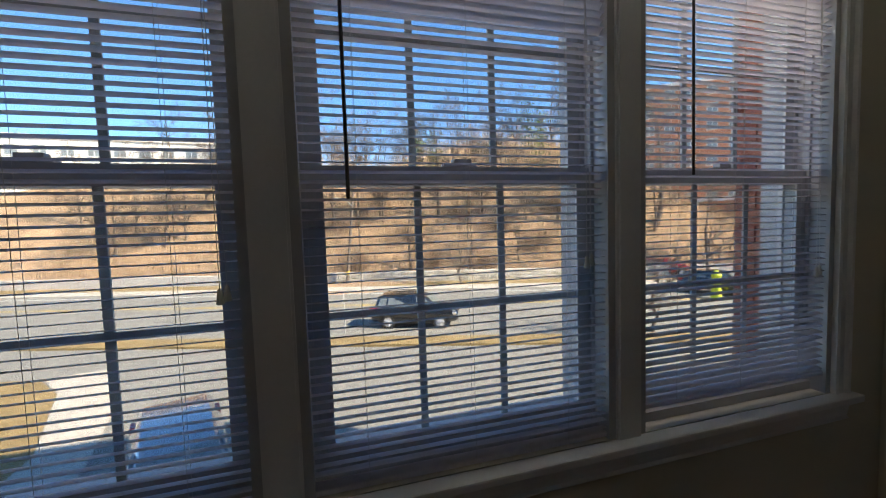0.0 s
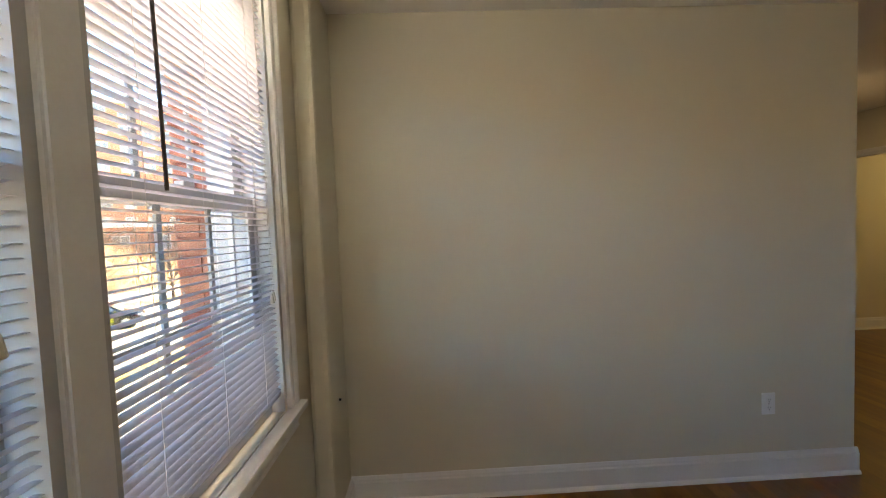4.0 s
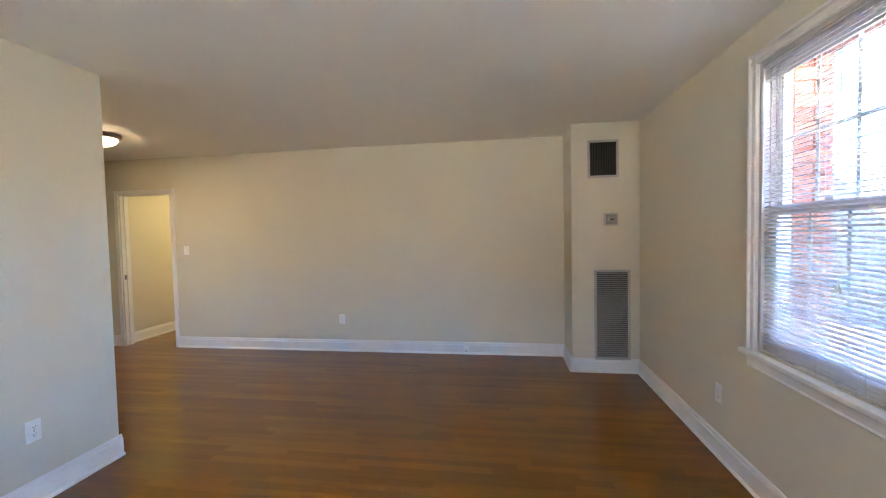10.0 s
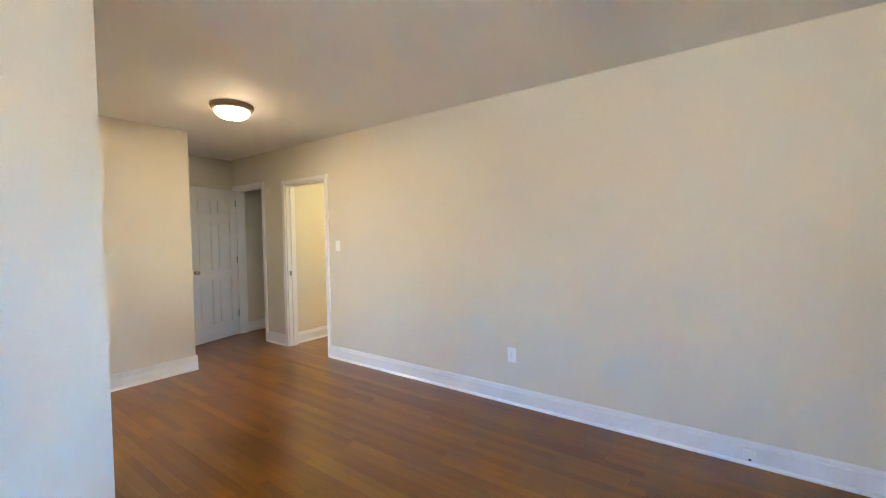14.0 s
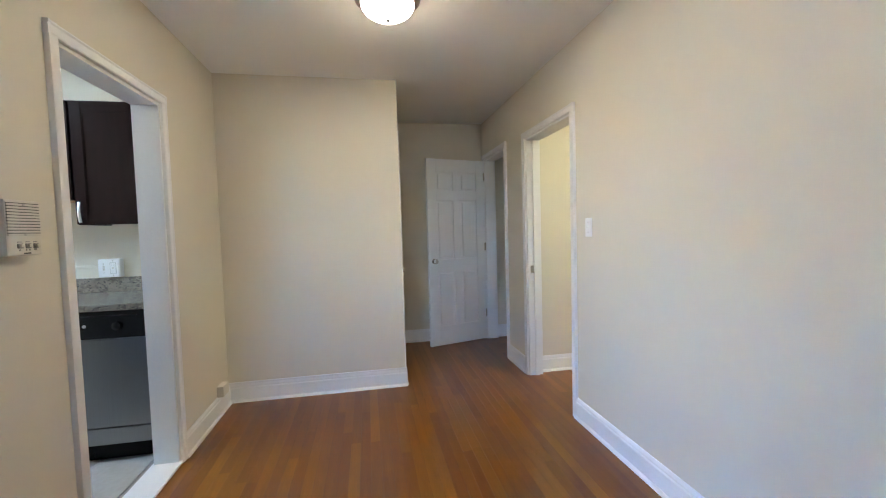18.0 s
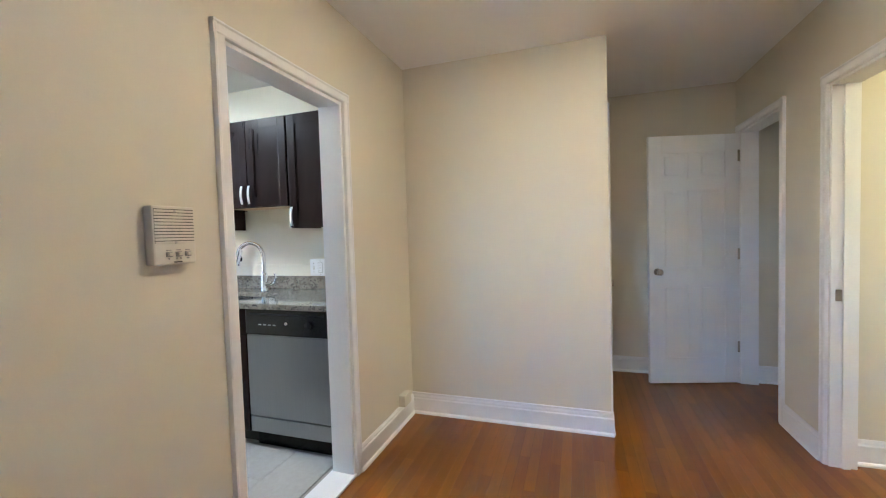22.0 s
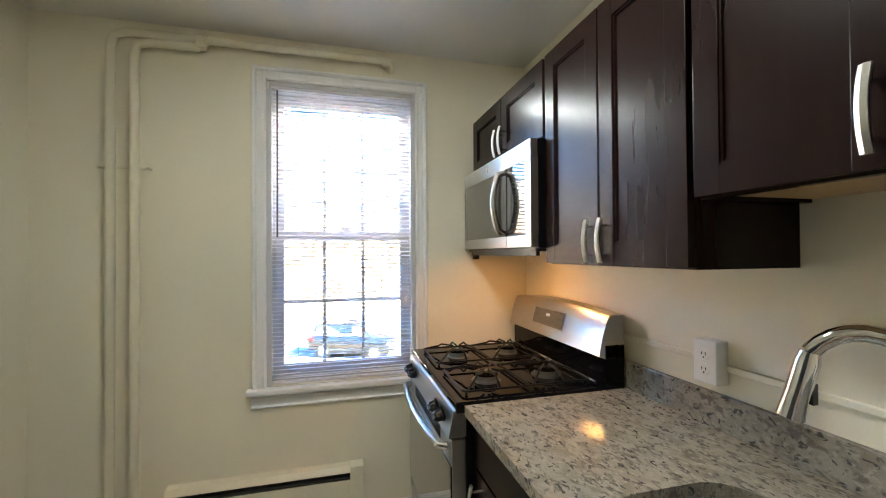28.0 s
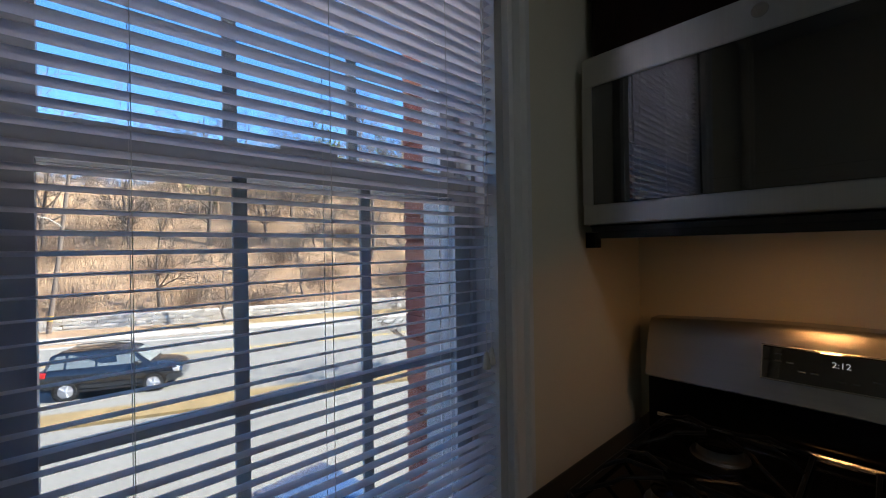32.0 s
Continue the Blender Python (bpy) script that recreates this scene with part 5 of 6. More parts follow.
# ---- refrigerator ----
FX, FY0, FY1, FZ, FS = 4.780, 2.655, 3.415, 1.632, 1.085
fr = thing("refrigerator", pose(0, 0, 0), "stainless top-freezer refrigerator with black curved handles", "refrigerator")
part("cabinet_body", boxes((KX0 + 0.03, FX - 0.075, FY0 + 0.004, FY1 - 0.004, 0.03, FZ - 0.008)), M["plastic"], fr, "dark textured cabinet")


def bowed_door(z0, z1):
    bm = bmesh.new()
    rows = []
    for k in range(15):
        t = k / 14
        y = FY0 + (FY1 - FY0) * t
        x = FX - 0.012 * (2 * t - 1) ** 2
        rows.append([bm.verts.new(p) for p in ((x - 0.004, y, z0), (x, y, z0 + 0.006), (x, y, z1 - 0.006), (x - 0.004, y, z1), (FX - 0.070, y, z1), (FX - 0.070, y, z0))])
    for a, b in zip(rows, rows[1:]):
        for k in range(6):
            bm.faces.new((a[k], a[(k + 1) % 6], b[(k + 1) % 6], b[k]))
    bm.faces.new(rows[0]), bm.faces.new(rows[-1][::-1])
    bmesh.ops.recalc_face_normals(bm, faces=bm.faces[:])
    return bm


fd = part("freezer_door", bowed_door(FS, FZ), M["fridge"], fr, "bowed stainless freezer door", True)
rd = part("fridge_door", bowed_door(0.075, FS - 0.014), M["fridge"], fr, "bowed stainless refrigerator door", True)
hy = FY0 + 0.045


def fridge_handle(door, z_grip, z_end):
    """A wide flat bow that springs from the door at z_end and meets it by the seam at z_grip."""
    bm = bmesh.new()
    rows = []
    out_at = lambda t: 0.012 + 0.068 * math.sin(math.pi / 2 * min(1, t * 1.2))
    for k in range(13):
        t = k / 12
        z = z_end + (z_grip - z_end) * t
        o = out_at(t)
        w = 0.014 + 0.012 * min(1, t * 2)
        x = FX - 0.014 + o
        rows.append([bm.verts.new(p) for p in ((x - 0.020, hy - w, z), (x - 0.006, hy - w, z), (x, hy - w * 0.5, z), (x, hy + w * 0.5, z), (x - 0.006, hy + w, z), (x - 0.020, hy + w, z))])
    for a, b in zip(rows, rows[1:]):
        for k in range(6):
            bm.faces.new((a[k], a[(k + 1) % 6], b[(k + 1) % 6], b[k]))
    bm.faces.new(rows[0]), bm.faces.new(rows[-1][::-1])
    s = 1 if z_end > z_grip else -1
    box(bm, FX - 0.014, FX + 0.060, hy - 0.026, hy + 0.030, min(z_grip, z_grip + s * 0.034), max(z_grip, z_grip + s * 0.034), bevel=0.008)
    # solid black wedge in place of the handle's reflection in the door, below the tip
    at = lambda t: z_end + (z_grip - z_end) * t
    reflection_web = [(FX - 0.022, at(0.0)), (FX - 0.014 + out_at(0.12) - 0.004, at(0.12)), (FX - 0.014 + out_at(0.26) - 0.012, at(0.26)), (FX + 0.004, at(0.29)), (FX - 0.004, at(0.42)), (FX - 0.022, at(0.55))]
    ends = [[bm.verts.new((x, y, z)) for x, z in reflection_web] for y in (hy - 0.020, hy + 0.020)]
    for k in range(len(reflection_web)):
        bm.faces.new((ends[0][k], ends[0][(k + 1) % len(reflection_web)], ends[1][(k + 1) % len(reflection_web)], ends[1][k]))
    bm.faces.new(ends[0]), bm.faces.new(ends[1][::-1])
    bmesh.ops.recalc_face_normals(bm, faces=bm.faces[:])
    part("handle", bm, M["plastic"], door, "glossy black curved handle", True)


fridge_handle(fd, FS + 0.002, FZ - 0.075)
fridge_handle(rd, FS - 0.016, 0.46)
part("gasket", boxes((FX - 0.066, FX - 0.030, FY0 + 0.01, FY1 - 0.01, FS - 0.013, FS - 0.001)), M["dark"], fr)
part("emblem", boxes((FX - 0.0090, FX - 0.0040, FY1 - 0.105, FY1 - 0.045, 1.528, 1.550), bevel=0.0006), M["greymetal"], fr)
part("hinge_cover", boxes((FX - 0.12, FX - 0.03, FY1 - 0.07, FY1 - 0.01, FZ - 0.006, FZ + 0.014), bevel=0.004), M["plastic"], fr)
part("toe_grille", boxes((FX - 0.075, FX - 0.06, FY0 + 0.01, FY1 - 0.01, 0.006, 0.07)), M["plastic"], fr)

# ---- heating pipes and baseboard heater ----
def pipe_run(path, r, label, rings=()):
    p = thing("heating_pipe", pose(0, 0, 0), label, "pipe", "painted heating pipes")
    part("pipe", tube(path, r, 14), M["pipe"], p, "", True)
    for c, axis in rings:
        d = {"x": Vector((1, 0, 0)), "y": Vector((0, 1, 0)), "z": Vector((0, 0, 1))}[axis]
        c = Vector(c)
        part("coupling", tube([c - d * 0.022, c + d * 0.022], r * 1.35, 14), M["pipe"], p, "", True)
    return p


PY = YKF - 0.045
pipe_run([(4.245, PY, 0.02), (4.245, PY, 2.30), (4.255, PY, 2.352), (4.30, PY, 2.372), (4.55, PY, 2.374), (5.40, PY, 2.374), (5.445, PY, 2.366), (5.455, PY + 0.02, 2.352), (5.455, YKF, 2.350)], 0.019, "cream painted heating riser turning along the ceiling", [((4.60, PY, 2.374), "x"), ((5.43, PY, 2.37), "x")])
pipe_run([(4.335, PY, 0.02), (4.335, PY, 2.27), (4.345, PY, 2.318), (4.39, PY, 2.335), (4.58, PY, 2.336), (4.59, PY, 2.35), (4.592, PY, 2.374)], 0.019, "second cream painted heating riser", [((4.592, PY, 2.355), "z")])
cp2 = thing("pipe_clamp", pose(4.29, YKF, 1.78), "cream painted clamp holding two pipes", "pipe clamp")
part("strap", boxes((-0.095, 0.095, -0.050, -0.030, -0.004, 0.004), (-0.095, -0.088, -0.05, 0, -0.004, 0.004), (0.088, 0.095, -0.05, 0, -0.004, 0.004)), M["pipe"], cp2)
bh = thing("baseboard_heater", pose(4.45, YKF, 0), "cream enamel baseboard heater under the window", "heater")
part("back_plate", boxes((0, 0.80, -0.006, -0.001, 0.12, 0.362)), M["pipe"], bh)
part("hood", extrude_profile([(0.001, 0.362), (0.040, 0.358), (0.058, 0.338), (0.058, 0.332), (0.038, 0.350), (0.001, 0.354)], 0.80, lambda a, b, s: Vector((s, -a, b))), M["pipe"], bh)
part("front_cover", extrude_profile([(0.062, 0.300), (0.066, 0.180), (0.058, 0.165), (0.054, 0.165), (0.060, 0.182), (0.056, 0.300)], 0.80, lambda a, b, s: Vector((s, -a, b))), M["pipe"], bh)
part("damper", boxes((0, 0.80, -0.052, -0.008, 0.304, 0.312)), M["dark"], bh)
part("fins", boxes((0, 0.80, -0.050, -0.008, 0.185, 0.29)), M["ventdark"], bh)
part("end_cap", boxes((0.795, 0.86, -0.070, -0.001, 0.150, 0.366), bevel=0.005), M["pipe"], bh)
part("return_pipe", tube([(0.79, -0.035, 0.20), (0.79, -0.035, 0.02)], 0.010, 10), M["pipe"], bh, "", True)

# ---- outdoors: the building's own shell ----
G = -3.9
TH = radians(-20)
RU, RV = Vector((math.cos(TH), math.sin(TH), 0)), Vector((-math.sin(TH), math.cos(TH), 0))


def road_pt(u, v, z=0.0):
    return RU * u + RV * v + Vector((0, 0, z))


shell_n = setting("wall_facade", wall_boxes("x", -0.33, 14, 5.372, OUT, G, 9.2, [(0.605, 3.29, 0.70, 2.31), (4.785, 5.66, 0.70, 2.31)]), M["brickwall"], "red brick facade of the apartment building", "wall")
shell_w = setting("wall_side_facade", wall_boxes("y", -14, 5.372, -0.33, -0.152, G, 9.2, [(2.33, 3.105, 0.74, 2.26)]), M["brickwall"], "red brick side wall of the apartment building", "wall")
setting("roof", boxes((-0.7, 14, -14, 5.8, 9.2, 9.5)), M["concrete"], "flat roof of the apartment building", "roof")
setting("wall_rear_mass", boxes((8.0, 14, -14, 5.37, G, 9.2), (-0.15, 8.0, -14, -2.75, G, 9.2)), M["brickwall"], "further flats of the same building", "wall")
setting("ceiling_above", boxes((-0.15, 8.0, -2.7, 5.37, H + 0.21, H + 0.4)), M["ceiling"], "floor slab of the flat above", "ceiling")
for x0, x1 in ((0.56, 3.335), (4.74, 5.705)):
    setting("window_sill", boxes((x0, x1, 5.37, OUT + 0.03, 0.64, 0.70)), M["concrete"], "pale stone sill outside the window", "sill")
    setting("trim_brickmould", boxes((x0 + 0.045, x0 + 0.085, 5.372, 5.40, 0.70, 2.31), (x1 - 0.085, x1 - 0.045, 5.372, 5.40, 0.70, 2.31)), M["vinyl"], "white outer window moulding", "trim")
setting("window_sill_side", boxes((-0.36, -0.152, 2.29, 3.145, 0.68, 0.74)), M["concrete"], "pale stone sill outside the window", "sill")


# ---- ground, road, verge, hill ----
def patch(outline, z):
    bm = bmesh.new()
    bm.faces.new([bm.verts.new((p[0], p[1], z)) for p in outline])
    return bm


def strip(name, u0, u1, v0, v1, z0, z1, mat, label, category):
    bm = bmesh.new()
    lo = [bm.verts.new(road_pt(u, v, z0)) for u, v in ((u0, v0), (u1, v0), (u1, v1), (u0, v1))]
    hi = [bm.verts.new(road_pt(u, v, z1)) for u, v in ((u0, v0), (u1, v0), (u1, v1), (u0, v1))]
    bm.faces.new(hi)
    for k in range(4):
        bm.faces.new((lo[k], lo[(k + 1) % 4], hi[(k + 1) % 4], hi[k]))
    return setting(name, bm, mat, label, category)


ground = bmesh.new()
n = 60
vs = {}
for i in range(n + 1):
    for j in range(n + 1):
        u, v = -300 + 600 * i / n, -200 + 500 * j / n
        up = max(0.0, v - 41.5)
        hill = 24 * (1 - math.exp(-up / 30.0)) * (1 + 0.12 * math.sin(u * 0.06) + 0.08 * math.sin(u * 0.17 + v * 0.1))
        hill *= 1 if u < 18 else max(0.25, 1 - (u - 18) / 32)
        vs[i, j] = ground.verts.new(road_pt(u, v, G - 0.05 + hill + (0.25 * noise.noise((u * 0.3, v * 0.3, 0)) if up > 0 else 0)))
for i in range(n):
    for j in range(n):
        ground.faces.new((vs[i, j], vs[i + 1, j], vs[i + 1, j + 1], vs[i, j + 1]))
setting("ground", ground, M["leafmould"], "dry leafy ground rising to a wooded hill", "ground", True)
strip("ground_parking", -60, 90, -4, 21.6, G - 0.04, G, M["asphalt"], "worn grey asphalt parking drive", "driveway")
strip("ground_verge", -60, 90, 21.6, 22.9, G - 0.04, G + 0.10, M["grass"], "strip of yellow winter grass with kerb", "verge")
strip("road", -160, 200, 22.9, 36.2, G - 0.04, G + 0.002, M["asphalt"], "sunlit two-lane asphalt road", "road")
strip("pavement", -160, 200, 36.2, 38.2, G - 0.04, G + 0.12, M["concrete"], "pale concrete pavement beyond the road", "pavement")
strip("ground_far_verge", -160, 200, 38.2, 40.6, G - 0.04, G + 0.10, M["grass"], "dry grass verge before the stone wall", "verge")
strip("road_line_edge", -160, 200, 35.2, 35.4, G + 0.001, G + 0.006, M["paintline_w"], "white edge line on the road", "road marking")
strip("road_line_middle", -160, 200, 30.6, 30.72, G + 0.001, G + 0.006, M["paintline_y"], "yellow centre line on the road", "road marking")
strip("road_line_middle_b", -160, 200, 30.9, 31.02, G + 0.001, G + 0.006, M["paintline_y"], "second yellow centre line on the road", "road marking")
setting("pavement_path", patch([(-3.4, 9.0), (-3.8, 15.0), (-4.7, 18.6), (-6.7, 22.7), (-8.5, 22.3), (-7.1, 20.4), (-5.3, 16.0), (-4.9, 9.0)], G + 0.03), M["concrete"], "pale concrete path beside the drive", "pavement")
setting("ground_lawn", patch([(-4.92, 6.5), (-4.92, 9.0), (-5.32, 16.0), (-7.12, 20.4), (-8.6, 22.3), (-16, 24), (-16, 6.5)], G + 0.025), M["grass"], "yellowed winter lawn", "lawn")

# stone retaining wall: the stretch opposite the windows stone by stone
rw_core = strip("wall_retaining", -70, 110, 40.75, 41.4, G - 0.04, G + 1.0, M["mortar"], "grey fieldstone retaining wall below the hill", "wall")
rng = random.Random(7)
stone_me = []
for k in range(6):
    bm = bmesh.new()
    box(bm, -0.5, 0.5, -0.5, 0.5, -0.5, 0.5, bevel=0.08)
    for v in bm.verts:
        v.co += Vector((rng.uniform(-.06, .06), rng.uniform(-.05, .05), rng.uniform(-.06, .06)))
    stone_me.append(mesh_of("stone", bm, M["stone"]))


# ---- trees, poles and brush ----
def branch(bm, p, d, length, r, depth, rng, twist=0.55, sides=5):
    r = max(r, 0.022)
    pts, rad = [p.copy()], [r]
    steps = 4 if depth > 1 else 3
    for k in range(steps):
        d = (d + Vector((rng.gauss(0, .13), rng.gauss(0, .13), rng.gauss(0, .08) + (0.05 if depth else -0.02)))).normalized()
        p = p + d * (length / steps)
        pts.append(p.copy())
        rad.append(r * (1 - 0.62 * (k + 1) / steps))
    tube(pts, rad, max(3, sides), False, bm)
    if depth <= 0:
        return
    kids = rng.randint(3, 4)
    for k in range(kids):
        i = rng.randint(1, len(pts) - 1)
        a = rng.uniform(0, 2 * math.pi)
        side = d.orthogonal().normalized()
        side = Matrix.Rotation(a, 3, d) @ side
        nd = (d * rng.uniform(0.5, 0.9) + side * rng.uniform(0.5, 0.95)).normalized()
        branch(bm, pts[i], nd, length * rng.uniform(0.5, 0.75), rad[i] * 0.62, depth - 1, rng, twist, sides - 1)


def tree_meshes(seed, height, r, depth=4):
    rng = random.Random(seed)
    t = bmesh.new()
    pts = [Vector((0, 0, -0.3))]
    rad = [r * 1.25]
    for k in range(6):
        pts.append(pts[-1] + Vector((rng.gauss(0, .12), rng.gauss(0, .12), height * 0.62 / 6)))
        rad.append(r * (1 - 0.62 * (k + 1) / 6))
    tube(pts, rad, 9, True, t)
    c = bmesh.new()
    for k in range(9):
        i = rng.randint(2, 6)
        a = rng.uniform(0, 2 * math.pi)
        d = Vector((math.cos(a), math.sin(a), rng.uniform(0.5, 1.3))).normalized()
        branch(c, pts[i], d, height * rng.uniform(0.22, 0.36), rad[i] * 0.6, depth - 1, rng)
    branch(c, pts[-1], Vector((0, 0, 1)), height * 0.34, rad[-1], depth - 1, rng)
    return mesh_of("trunk", t, M["bark"], True), mesh_of("crown", c, M["bark"])


tree_kinds = [tree_meshes(11, 9.5, 0.15), tree_meshes(23, 12.0, 0.19), tree_meshes(35, 7.5, 0.11), tree_meshes(41, 11.0, 0.16)]


def hill_z(u, v):
    up = max(0.0, v - 41.5)
    h = 24 * (1 - math.exp(-up / 30.0)) * (1 + 0.12 * math.sin(u * 0.06) + 0.08 * math.sin(u * 0.17 + v * 0.1))
    return G - 0.05 + h * (1 if u < 18 else max(0.25, 1 - (u - 18) / 32))


def tree(u, v, kind, s, turn, label="bare winter tree on the hillside"):
    p = road_pt(u, v, hill_z(u, v) - 0.1)
    t = thing("tree", Matrix.Translation(p) @ pose(0, 0, 0, 0, 0, turn) @ Matrix.Diagonal((s, s, s, 1)), label, "tree", "bare trees")
    piece("trunk", tree_kinds[kind][0], t, Matrix())
    piece("crown", tree_kinds[kind][1], t, Matrix())
    return t


rng = random.Random(5)
for u, v, k, s in ((-0.7, 38.9, 2, 0.95), (-5.5, 43.0, 1, 0.75), (5.0, 43.5, 2, 0.85), (-16, 43, 3, 0.9), (20, 39.6, 1, 0.9), (27, 39.5, 3, 0.95), (33, 40, 1, 0.9)):
    tree(u, v, k, s, rng.uniform(0, 360), "bare tree beside the stone wall")
for k in range(95):
    u, v = rng.uniform(-55, 70), rng.choice((rng.uniform(46, 60), rng.uniform(58, 84), rng.uniform(62, 80)))
    kind, size, turn = rng.randint(0, 3), rng.uniform(0.7, 1.3), rng.uniform(0, 360)
    if u < 20:
        tree(u, v, kind, size, turn)

near = thing("tree", Matrix.Translation((16.0, 19.2, G)) @ pose(0, 0, 0, 0, 0, 40) @ Matrix.Diagonal((0.8, 0.8, 0.62, 1)), "low bare tree with spreading branches by the drive", "tree", "bare trees")
piece("trunk", tree_kinds[2][0], near, Matrix())
piece("crown", tree_kinds[2][1], near, Matrix())


def strands(name, count, spot, length, width, mat, label, category, seed, lean=0.5):
    """Many thin three-sided stems as one mesh."""
    rng = np.random.default_rng(seed)
    V, F = [], []
    for k in range(count):
        x, y, z = spot(rng)
        l = length * rng.uniform(0.4, 1.2)
        dx, dy = rng.normal(0, lean * l), rng.normal(0, lean * l)
        b = len(V)
        for t in (0.0, 0.55, 1.0):
            cx, cy, cz = x + dx * t * t, y + dy * t * t, z + l * (t - 0.22 * t * t)
            w = width * (1.0 - 0.75 * t)
            for a in (0, 2.09, 4.19):
                V.append((cx + w * math.cos(a), cy + w * math.sin(a), cz))
        for r in (0, 3):
            for q in range(3):
                F.append((b + r + q, b + r + (q + 1) % 3, b + r + 3 + (q + 1) % 3, b + r + 3 + q))
    me = bpy.data.meshes.new(name)
    me.from_pydata(V, [], F)
    me.materials.append(mat)
    return tagged(new(name, me), label, category, kind="stuff")


def on_hill(u0, u1, v0, v1):
    def spot(r):
        u, v = r.uniform(u0, u1), r.uniform(v0, v1)
        p = road_pt(u, v, hill_z(u, v) - 0.1)
        return p.x, p.y, p.z
    return spot


strands("hillside_brush", 20000, on_hill(-45, 55, 41.8, 62), 1.2, 0.022, M["brush"], "tangle of dry brown brush covering the hillside", "brush", 3, 0.6)
strands("hilltop_saplings", 3600, on_hill(-60, 21, 56, 84), 5.5, 0.032, M["brush"], "bare saplings standing along the hilltop", "saplings", 6, 0.16)
strands("upper_brush", 6000, on_hill(-60, 24, 60, 86), 2.6, 0.035, M["brush"], "dry thicket along the hilltop", "brush", 4, 0.35)
M["darkbrush"] = material("dark_thicket", (0.12, 0.08, 0.055), rough=0.95, vary=0.3)
strands("hillside_stems", 14000, on_hill(-45, 55, 42.0, 60), 1.0, 0.016, M["darkbrush"], "dark dry stems among the hillside brush", "brush", 8, 0.55)
for i, (u, v) in enumerate(((-3.2, 43.5), (1.5, 42.6), (7, 45), (-11, 43), (14, 44), (-6.5, 47), (3.5, 48), (10, 50), (-14, 49), (-1, 51))):
    def clump(r, u=u, v=v):
        uu, vv = u + r.normal(0, 0.9), v + r.normal(0, 0.7)
        p = road_pt(uu, vv, hill_z(uu, vv) + r.uniform(0, 0.5))
        return p.x, p.y, p.z
    strands("dark_shrub", 260, clump, 1.5, 0.02, M["darkbrush"], "dark leafless shrub above the stone wall", "shrub", 20 + i, 0.5)


def leaves(name, count, centre, spread, size, mat, label, seed):
    rng = np.random.default_rng(seed)
    V, F = [], []
    for k in range(count):
        c = Vector((rng.normal(0, spread[0]), rng.normal(0, spread[1]), rng.normal(0, spread[2]))) + Vector(centre)
        a, b = Vector(rng.normal(0, 1, 3)).normalized(), Vector(rng.normal(0, 1, 3)).normalized()
        n0 = len(V)
        V += [tuple(c + a * size), tuple(c + b * size * 0.7), tuple(c - a * size), tuple(c - b * size * 0.7)]
        F.append((n0, n0 + 1, n0 + 2, n0 + 3))
    me = bpy.data.meshes.new(name)
    me.from_pydata(V, [], F)
    me.materials.append(mat)
    return tagged(new(name, me), label, "ivy", kind="stuff")


for i, (u, v, dz) in enumerate(((-6.5, 60, 5.5), (-4.2, 61, 4.0), (8.5, 61, 5.0), (10.0, 60, 4.2), (16, 60, 5.0), (18.5, 58, 3.5))):
    p = road_pt(u, v, hill_z(u, v) + dz)
    leaves("ivy", 500, p, (0.7, 0.7, 2.0), 0.17, M["ivy"], "green ivy climbing a bare hilltop tree", 60 + i)

# utility pole with crossarm and wires
pp = Vector((3.4, 41.3, G))
pl = thing("utility_pole", Matrix.Translation(pp), "leaning brown wooden utility pole with wires", "utility pole")
part("pole", tube([(0, 0, 0), (0.55, 0, 5.0), (1.15, 0, 11.0)], [0.15, 0.13, 0.10], 12), M["bark"], pl, "", True)
part("marker_band", tube([(0.10, 0, 0.95), (0.14, 0, 1.30)], 0.151, 12), M["paintline_y"], pl, "yellow marker band")
part("crossarm", boxes((0.2, 2.0, -0.06, 0.06, 10.2, 10.32)), M["bark"], pl)
part("lamp_arm", tube([(0.78, 0, 7.1), (0.1, -0.9, 7.6), (-0.6, -1.8, 7.7)], 0.035, 8), M["greymetal"], pl)
part("lamp_head", lathe([(0.02, 0.12), (0.14, 0.06), (0.18, 0.0), (0.10, -0.04)], 14, at=(-0.65, -1.85, 7.62)), M["greymetal"], pl, "", True)
q = RU
for i, (h, lat) in enumerate(((10.4, 0.3), (10.4, 1.9), (8.2, 0.9), (7.4, 0.8), (6.8, 0.75))):
    wr = thing("overhead_wire", Matrix.Translation(pp), "thin dark sagging overhead wire", "wire", "overhead wires")
    pts = [Vector((lat, 0, h)) + q * s + Vector((0, 0, -0.9 * (1 - ((abs(s) - 22) / 22) ** 2))) for s in (-44, -33, -22, -11, 0, 11, 22, 33, 44)]
    part("wire", tube(pts, 0.012, 4), M["dark"], wr)
sp = thing("sign_post", Matrix.Translation((2.4, 24.6, G)), "small pale sign on a thin post by the road", "sign")
part("post", tube([(0, 0, 0), (0, 0, 1.9)], 0.025, 8), M["greymetal"], sp)
part("plate", boxes((-0.02, 0.02, -0.18, 0.18, 1.45, 1.95)), M["paintline_w"], sp)
hd = thing("yellow_post", Matrix.Translation(Vector((25.2, 23.6, G))), "bright yellow-green post near the parking", "post")
M["yellowgreen"] = material("yellow_green_paint", (0.55, 0.62, 0.04), rough=0.6)
part("barrel", lathe([(0.30, 0), (0.28, 0.5), (0.24, 1.3), (0.30, 1.5), (0.10, 1.8)], 16), M["yellowgreen"], hd, "", True)


